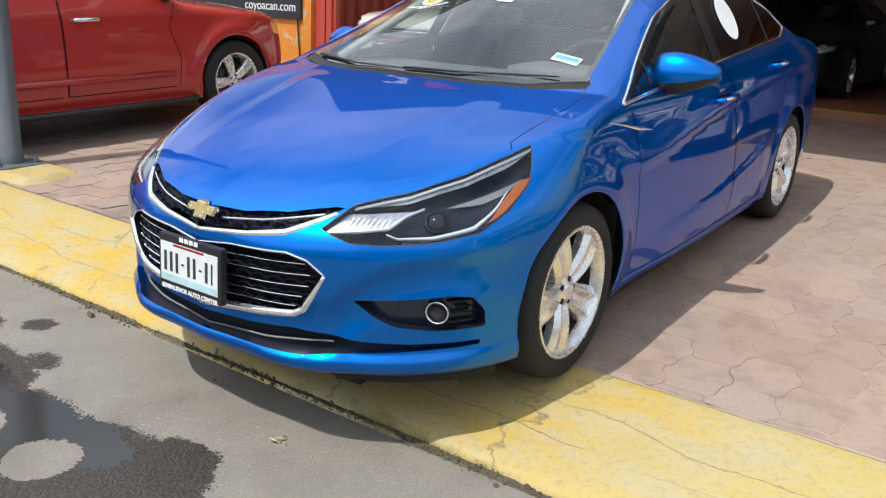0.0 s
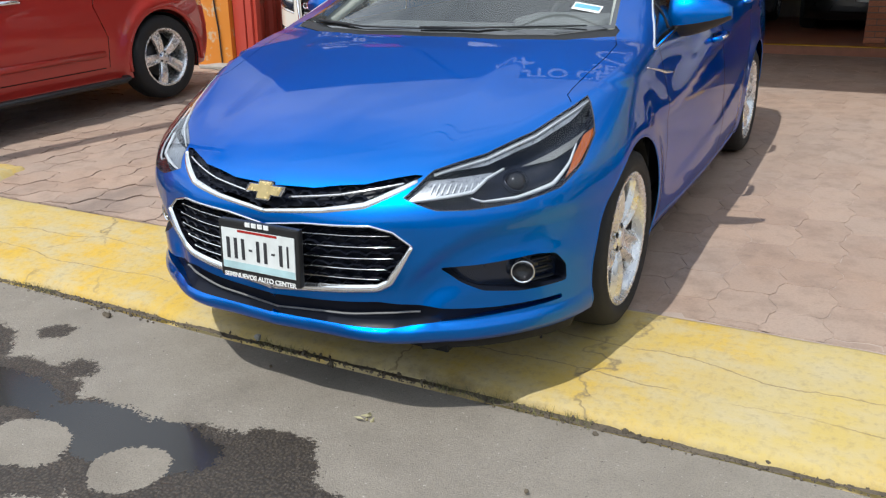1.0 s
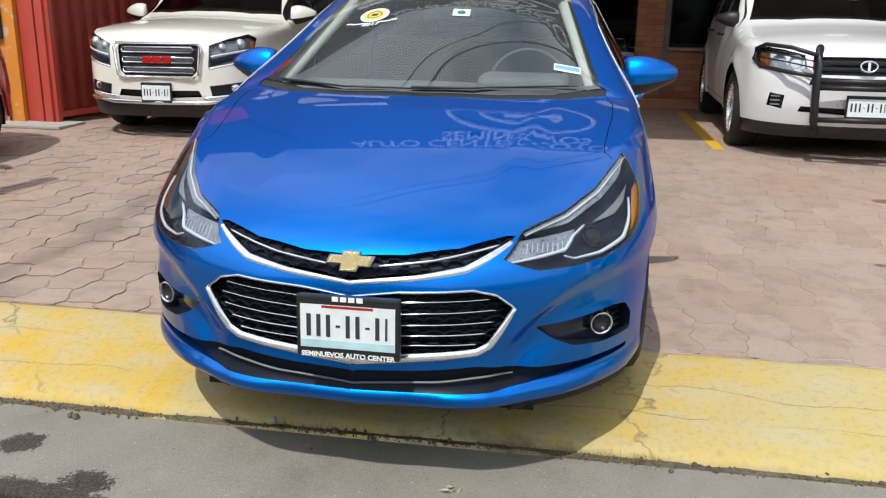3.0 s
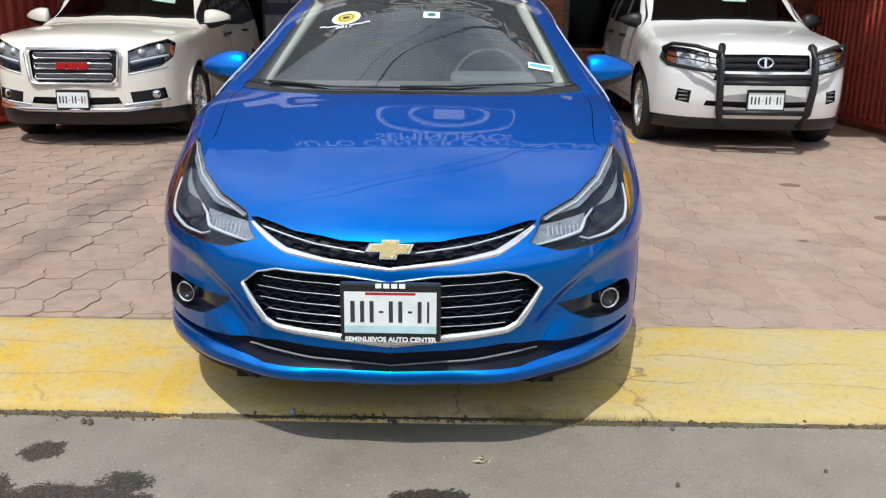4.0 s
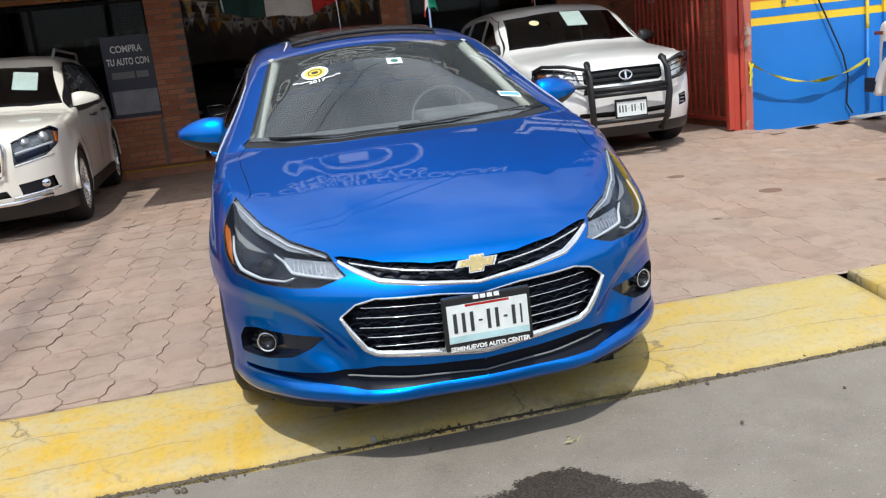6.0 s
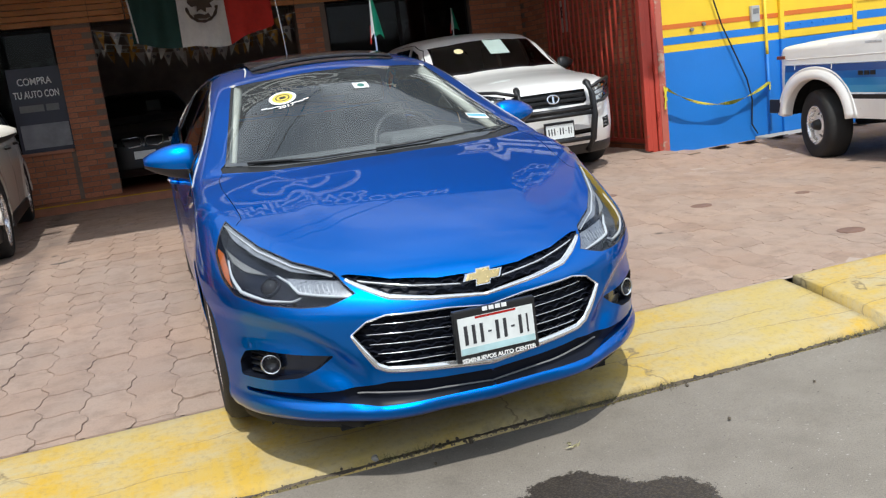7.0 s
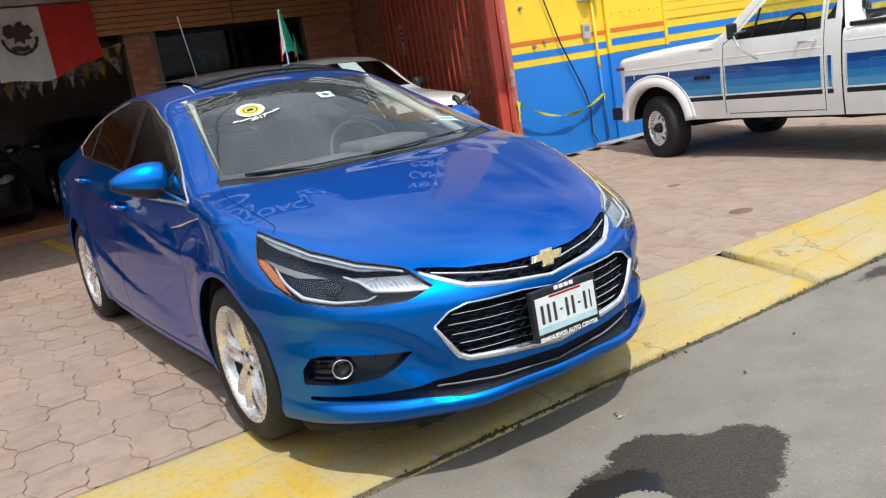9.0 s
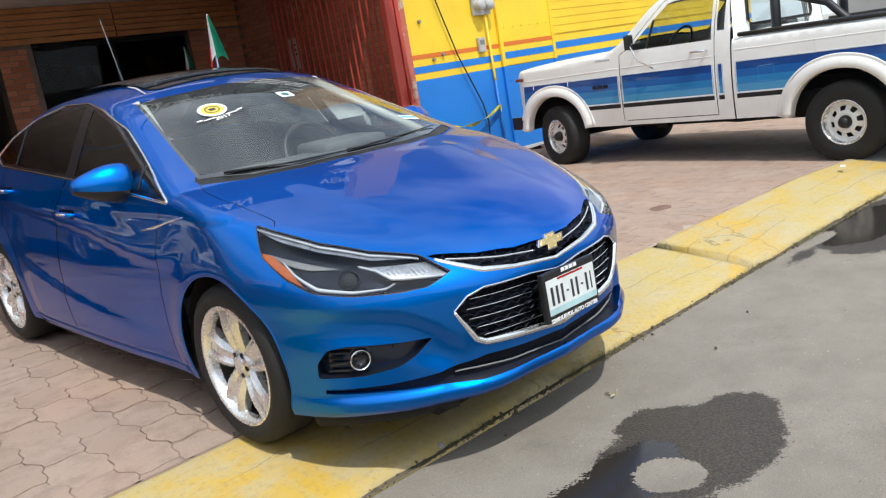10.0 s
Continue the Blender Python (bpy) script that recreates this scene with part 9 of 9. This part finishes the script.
# neighbour's painted wall, in courses of paint set proud of one another
nb = wall("wall_blue", 4.70, 7.62, 4.97, 5.2, 0.0, 3.5, M_YWALL, "rendered wall painted blue below and yellow above")
def coat(x0, x1, z0, z1, mat, name, d=0.004):
    ob = part(name, box(x0, x1, 4.97 - d, 4.969, z0, z1), mat, nb)
    return ob
coat(4.70, 7.62, 0.0, 1.27, M_BWALL, "blue_coat")
coat(4.70, 7.62, 1.355, 1.44, M_BWALL, "blue_stripe")
coat(4.70, 7.62, 1.53, 1.585, M_OSTRIPE, "orange_stripe")
wall("wall_yellow", 7.62, 14.0, 5.10, 5.3, 0.0, 4.2, M_YWALL, "yellow shuttered wall behind the pickup")
sh_ = bpy.data.objects["wall_yellow"]
for k in range(20):
    part("shutter_slat", box(7.75, 13.8, 5.085, 5.099, 1.62 + 0.115 * k, 1.62 + 0.115 * k + 0.109, 0.003), M_YWALL, sh_)
part("blue_coat", box(7.62, 14.0, 5.096, 5.0995, 0.0, 1.30), M_BWALL, sh_)
part("blue_stripe", box(7.62, 14.0, 5.096, 5.0995, 1.40, 1.50), M_BWALL, sh_)
part("jagged_edge", box(4.672, 4.70, 4.95, 5.2, 0.10, 4.2, 0.01), M_MORTAR, nb)
edge_rng = random.Random(31)
z = 0.13
while z < 3.3:
    h = edge_rng.uniform(0.045, 0.075)
    part("broken_brick", box(4.662 - edge_rng.uniform(0, 0.012), 4.705 + edge_rng.uniform(0.0, 0.03), 4.945 - edge_rng.uniform(0, 0.02), 5.1, z, z + h, 0.008), M_BRICK, nb)
    z += h + edge_rng.uniform(0.006, 0.02)
wall("wall_pier", 4.72, 5.60, 4.975, 5.2, 3.5, 6.8, M_TANWALL, "tan rendered pier above the painted wall")
md = thing("metal_door", pose(6.95, 4.945, 0.12), "riveted steel door painted blue and yellow like the wall", "door", kind="structure")
part("door_leaf_low", box(-0.52, 0.60, 0.0, 0.02, 0.0, 1.15, 0.004), M_BWALL, md)
part("door_leaf_high", box(-0.52, 0.60, 0.0, 0.02, 1.156, 2.5, 0.004), M_YWALL, md)
part("door_band", box(-0.52, 0.60, -0.004, -0.001, 1.25, 1.34), M_BWALL, md)
part("door_band", box(-0.52, 0.60, -0.004, -0.001, 1.42, 1.475), M_OSTRIPE, md)
for x in (-0.52, 0.60):
    part("door_frame", box(x - 0.03, x + 0.03, -0.02, 0.02, 0.0, 1.15, 0.006), M_BWALL, md)
    part("door_frame", box(x - 0.03, x + 0.03, -0.02, 0.02, 1.15, 2.55, 0.006), M_YWALL, md)
for i in range(6):
    for j in range(4):
        bm = bmesh.new()
        bmesh.ops.create_icosphere(bm, subdivisions=1, radius=0.014)
        part("rivet", bm, M_YWALL if j > 1 else M_BWALL, md).matrix_basis = pose(-0.42 + 0.18 * i, -0.005, 0.95 + 0.36 * j)
# meters, box, pipe, cable, tape
mt_ = thing("power_meters", pose(6.12, 4.94, 2.08), "pair of grey round electricity meters on the wall", "meter")
part("backplate", box(-0.16, 0.16, -0.03, 0.02, -0.10, 0.14, 0.01), M_METER, mt_)
for s in (-1, 1):
    bm = lathe([(0.075, 0.0), (0.075, -0.07), (0.065, -0.10), (0.03, -0.115), (0.0005, -0.118)], 24, "y")
    part("meter_dome", bm, M_METER, mt_, "", True).matrix_basis = pose(s * 0.085, -0.03, 0.02)
part("conduit", tube([(0.05, -0.02, -0.1), (0.06, -0.02, -0.9), (0.062, -0.02, -0.97)], 0.018, 8), M_YWALL, mt_, "", True)
part("conduit", tube([(0.062, -0.02, -0.97), (0.07, -0.02, -1.9)], 0.018, 8), M_BWALL, mt_, "", True)
bx = thing("meter_box", pose(6.04, 4.955, 1.60), "small grey intercom box on the wall", "box")
part("case", box(-0.06, 0.06, -0.035, 0.01, -0.095, 0.095, 0.01), M_METER, bx)
part("window", box(-0.04, 0.04, -0.039, -0.034, 0.0, 0.06), M_GREY, bx)
for x, z in ((5.15, 1.50), (5.0, 1.98), (5.32, 1.55)):
    tagged(part("wall_hook", lathe([(0.022, 0.0), (0.022, -0.03), (0.0005, -0.035)], 10, "y"), M_GREY), "small grey hook fixed to the wall", "hook", group="wall hooks").matrix_basis = pose(x, 4.965, z)
tagged(part("hanging_cable", tube([(5.22, 4.94, 2.9), (5.30, 4.93, 2.25), (5.55, 4.92, 1.5), (5.86, 4.91, 0.85), (5.93, 4.92, 0.6), (5.92, 4.93, 0.30), (6.0, 4.93, 0.18)], 0.009, 8), M_CABLE, smooth=True), "loose black cable hanging down the painted wall", "cable")
tp_ = thing("barrier_tape", pose(0, 0, 0), "sagging yellow tape tied from gate to pipe", "tape")
bm = bmesh.new()
P0, P1 = Vector((4.63, 4.785, 0.88)), Vector((6.18, 4.90, 0.78))
vv = []
for i in range(25):
    t = i / 24
    p = P0.lerp(P1, t)
    p.z -= 0.9 * t * (1 - t)
    tw = 2.2 * math.sin(5 * t)
    w = 0.022
    vv.append((bm.verts.new(p + Vector((0, math.sin(tw) * w, math.cos(tw) * w))), bm.verts.new(p - Vector((0, math.sin(tw) * w, math.cos(tw) * w)))))
for A, B in zip(vv, vv[1:]):
    bm.faces.new((A[0], A[1], B[1], B[0]))
bmesh.ops.solidify(bm, geom=bm.faces[:], thickness=0.002)
part("tape_strip", bm, M_TAPE, tp_, "", True)
for p, dz, lean in ((P0, 0.24, 8), (P0 + Vector((-0.03, -0.008, 0.02)), 0.17, -14), (P0 + Vector((0.01, -0.014, 0)), 0.12, 30), (P1, 0.09, 5)):
    ob = part("tape_end", box(-0.014, 0.014, -0.003, 0.0, -dz, 0.0, 0.001), M_TAPE, tp_)
    ob.matrix_basis = Matrix.Translation(p + Vector((0, -0.006, 0))) @ pose(0, 0, 0, 0, lean, 20)
tagged(part("rubble_slab", box(5.95, 7.2, 4.52, 4.93, 0.03, 0.150, 0.02), M_CONCRETE), "low concrete apron along the wall foot", "slab", kind="structure")

# lamp post on its stub of kerb
pole = thing("street_pole", pose(-3.70, 0.36, 0.03), "grey painted steel street pole bolted to the pavement", "pole")
part("shaft", lathe([(0.098, 0.0), (0.098, 0.10), (0.090, 0.11), (0.086, 2.4), (0.082, 3.4), (0.0005, 3.4)], 32, "z"), M_STEELPOLE, pole, "", True)
part("base_plate", box(-0.20, 0.20, -0.20, 0.20, -0.03, 0.020, 0.004), M_STEELPOLE, pole)
for a in (45, 135, 225, 315):
    bm = lathe([(0.018, 0.0), (0.018, 0.03), (0.010, 0.032), (0.010, 0.055), (0.0005, 0.055)], 8, "z")
    part("bolt", bm, M_STEELPOLE, pole).matrix_basis = pose(0.21 * math.cos(radians(a)) * 0.85, 0.21 * math.sin(radians(a)) * 0.85, 0.020)
bm = bmesh.new()
gx, gy = np.meshgrid(np.linspace(-4.9, -3.0, 60), np.linspace(0.10, 0.64, 22))
grid = []
for j in range(22):
    row = []
    for i in range(60):
        x, y = float(gx[j, i]), float(gy[j, i])
        wave = 0.05 * noise.noise(Vector((x * 3.1, y * 3.1, 2.0))) + 0.03 * noise.noise(Vector((x * 11, y * 11, 5.0)))
        # rounded, broken outline that runs down to the paving
        d = min(y - 0.12, 0.60 - y, (-3.08 - 0.35 * abs(y - 0.30) - x)) + wave
        z = 0.055 * float(step_up(0.0, 0.07, d)) + 0.010 * noise.noise(Vector((x * 9, y * 9, 1))) * (d > 0.02) - 0.012
        row.append(bm.verts.new((x, y, z)))
    grid.append(row)
for A, B in zip(grid, grid[1:]):
    for i in range(59):
        bm.faces.new((A[i], A[i + 1], B[i + 1], B[i]))
tagged(part("kerb_stub", bm, M_KERB, smooth=True), "crumbling yellow concrete stub at the pole foot", "kerb", kind="structure")

# dark round stains and covers on the paving
for x, y, r in ((3.15, 0.65, 0.075), (3.0, 2.0, 0.07), (3.9, 1.9, 0.05), (2.7, 2.9, 0.06)):
    bm = lathe([(r, -0.01), (r, 0.0035), (r * 0.9, 0.005), (r * 0.8, 0.0035), (0.0005, 0.0035)], 20, "z")
    for v in bm.verts:
        v.co.x *= 1.25
    tagged(part("valve_cover", bm, M_RUSTCAP, smooth=True), "small dark round cover set in the paving", "cover", group="paving covers").matrix_basis = pose(x, y, float(rise(np.array(x), np.array(y))) + 0.001)
tagged(part("paper_scrap", box(-0.05, 0.05, -0.02, 0.02, 0, 0.004), M_WHITEPLASTIC), "scrap of white paper on the kerb", "litter").matrix_basis = pose(4.65, -0.12, 0.02, 3, 2, 20)

# overhead wires
for k in range(2):
    tagged(part("overhead_wire", tube([(-25.0, -12.1, 3.1 - 0.2 * k)] + [(-15 + 2 * i, 5.35 + 0.72 * (-14.3 + 2 * i) + 0.8 * k, 8.9 + 0.35 * k + 0.004 * (-15 + 2 * i) ** 2) for i in range(16)], 0.024 - 0.007 * k, 6), M_CABLE, smooth=True), "black overhead wire above the forecourt", "wire", group="overhead wires")

# the other side of the street and the ends of it: plain walls that close the place
wall("wall_south", -34.0, 36.0, -12.3, -12.0, -0.14, 3.2, M_STREETWALL, "plain grey rendered wall across the street")
wall("wall_west", -34.3, -34.0, -12.3, 12.0, -0.14, 6.0, M_STREETWALL, "plain wall closing the street")
wall("wall_east", 36.0, 36.3, -12.3, 12.0, -0.14, 6.0, M_STREETWALL, "plain wall closing the street")

# ---- pavers, last: wavy six-sided blocks in rows ----
PA, PB, PH = 0.1225, 0.0792, 0.29  # half widths at the waist and at the ends of a block, and its length
PW = PA + PB


def paver_mesh(seed, fit=0.988, rock=0.004):
    rg = random.Random(seed)
    corner = [(PA, 0), (PB, PH / 2), (-PB, PH / 2), (-PA, 0), (-PB, -PH / 2), (PB, -PH / 2)]
    ring = []
    for k in range(6):
        (x0, y0), (x1, y1) = corner[k], corner[(k + 1) % 6]
        # facing sides are the same wave, moved across, so that neighbours fit
        sg = 1 if k < 3 else -1
        ln = math.hypot(x1 - x0, y1 - y0)
        nx, ny = (y1 - y0) / ln * sg, (x0 - x1) / ln * sg
        for u in (0.0, 0.25, 0.5, 0.75):
            uu = u if k < 3 else 1 - u
            d = 0.0095 * math.sin(2 * math.pi * uu)
            ring.append((x0 + (x1 - x0) * u + nx * d, y0 + (y1 - y0) * u + ny * d))
    ring = [(x * fit + rg.uniform(-0.002, 0.002), y * fit + rg.uniform(-0.002, 0.002)) for x, y in ring]
    tilt = (rg.uniform(-rock, rock), rg.uniform(-rock, rock))
    h = lambda x, y: tilt[0] * x + tilt[1] * y
    vs = [(x, y, -0.008) for x, y in ring] + [(x, y, -0.0010 + h(x, y)) for x, y in ring] + [(x * 0.975, y * 0.975, 0.0003 + h(x, y)) for x, y in ring]
    n = len(ring)
    fs = [tuple(range(2 * n, 3 * n))]
    for k in (0, n):
        fs += [(k + i, k + (i + 1) % n, k + n + (i + 1) % n, k + n + i) for i in range(n)]
    return vs, fs


# the west side has sunk and opened up, the east side lies tight
PAVERS = [paver_mesh(s) for s in range(9)] + [paver_mesh(s + 40, 0.981, 0.020) for s in range(9)]
paver_data = []
for vs, fs in PAVERS:
    me = bpy.data.meshes.new("paver")
    me.from_pydata(vs, [], fs)
    me.materials.append(M_PAVER)
    paver_data.append(me)
pavement = bpy.data.objects["pavement"]
rg = random.Random(11)
# columns run away from the kerb; each second one is shifted by half a block
cells = []
for i in range(-46, 54):
    x = i * PW + 0.038
    for j in range(30):
        y = 0.02 + j * PH + (PH / 2 if i % 2 else 0)
        if y < 8.2:
            cells.append((x, y))
near = [c for c in cells if c[1] > 0.2 and ((-2.3 < c[0] < -0.95 and c[1] < 2.0) or (0.95 < c[0] < 3.2 and c[1] < 1.85))]
near = set(sorted(near, key=lambda c: (c[1] + 0.3 * abs(abs(c[0]) - 1.3)))[:298])
far_v, far_f = [], []
for c in cells:
    x, y = c
    k = rg.randrange(9) + 9 * (x + rg.uniform(-0.6, 0.6) < 0.2)
    z = float(rise(x, y))
    sy = float(rise(x, y + 0.1) - rise(x, y - 0.1)) / 0.2
    sx = float(rise(x + 0.1, y) - rise(x - 0.1, y)) / 0.2
    dz = rg.uniform(-0.0006, 0.0006) * (1 if x > 0 else 4.0) + 0.0010 * noise.noise(Vector((x, y, 0)))
    if c in near:
        ob = new("paver", paver_data[k])
        ob.parent = pavement
        ob.matrix_basis = pose(x, y, z + dz, math.degrees(math.atan(sy)), -math.degrees(math.atan(sx)), 0)
    else:
        vs, fs = PAVERS[k]
        b = len(far_v)
        far_v += [(x + a, max(y + q, 0.118), z + dz + w + sy * q + sx * a) for a, q, w in vs]
        far_f += [tuple(b + i for i in f) for f in fs]
me = bpy.data.meshes.new("far_pavers")
me.from_pydata(far_v, [], far_f)
tagged(part_mesh("far_pavers", me, M_PAVER2, pavement), "", "", kind="stuff")
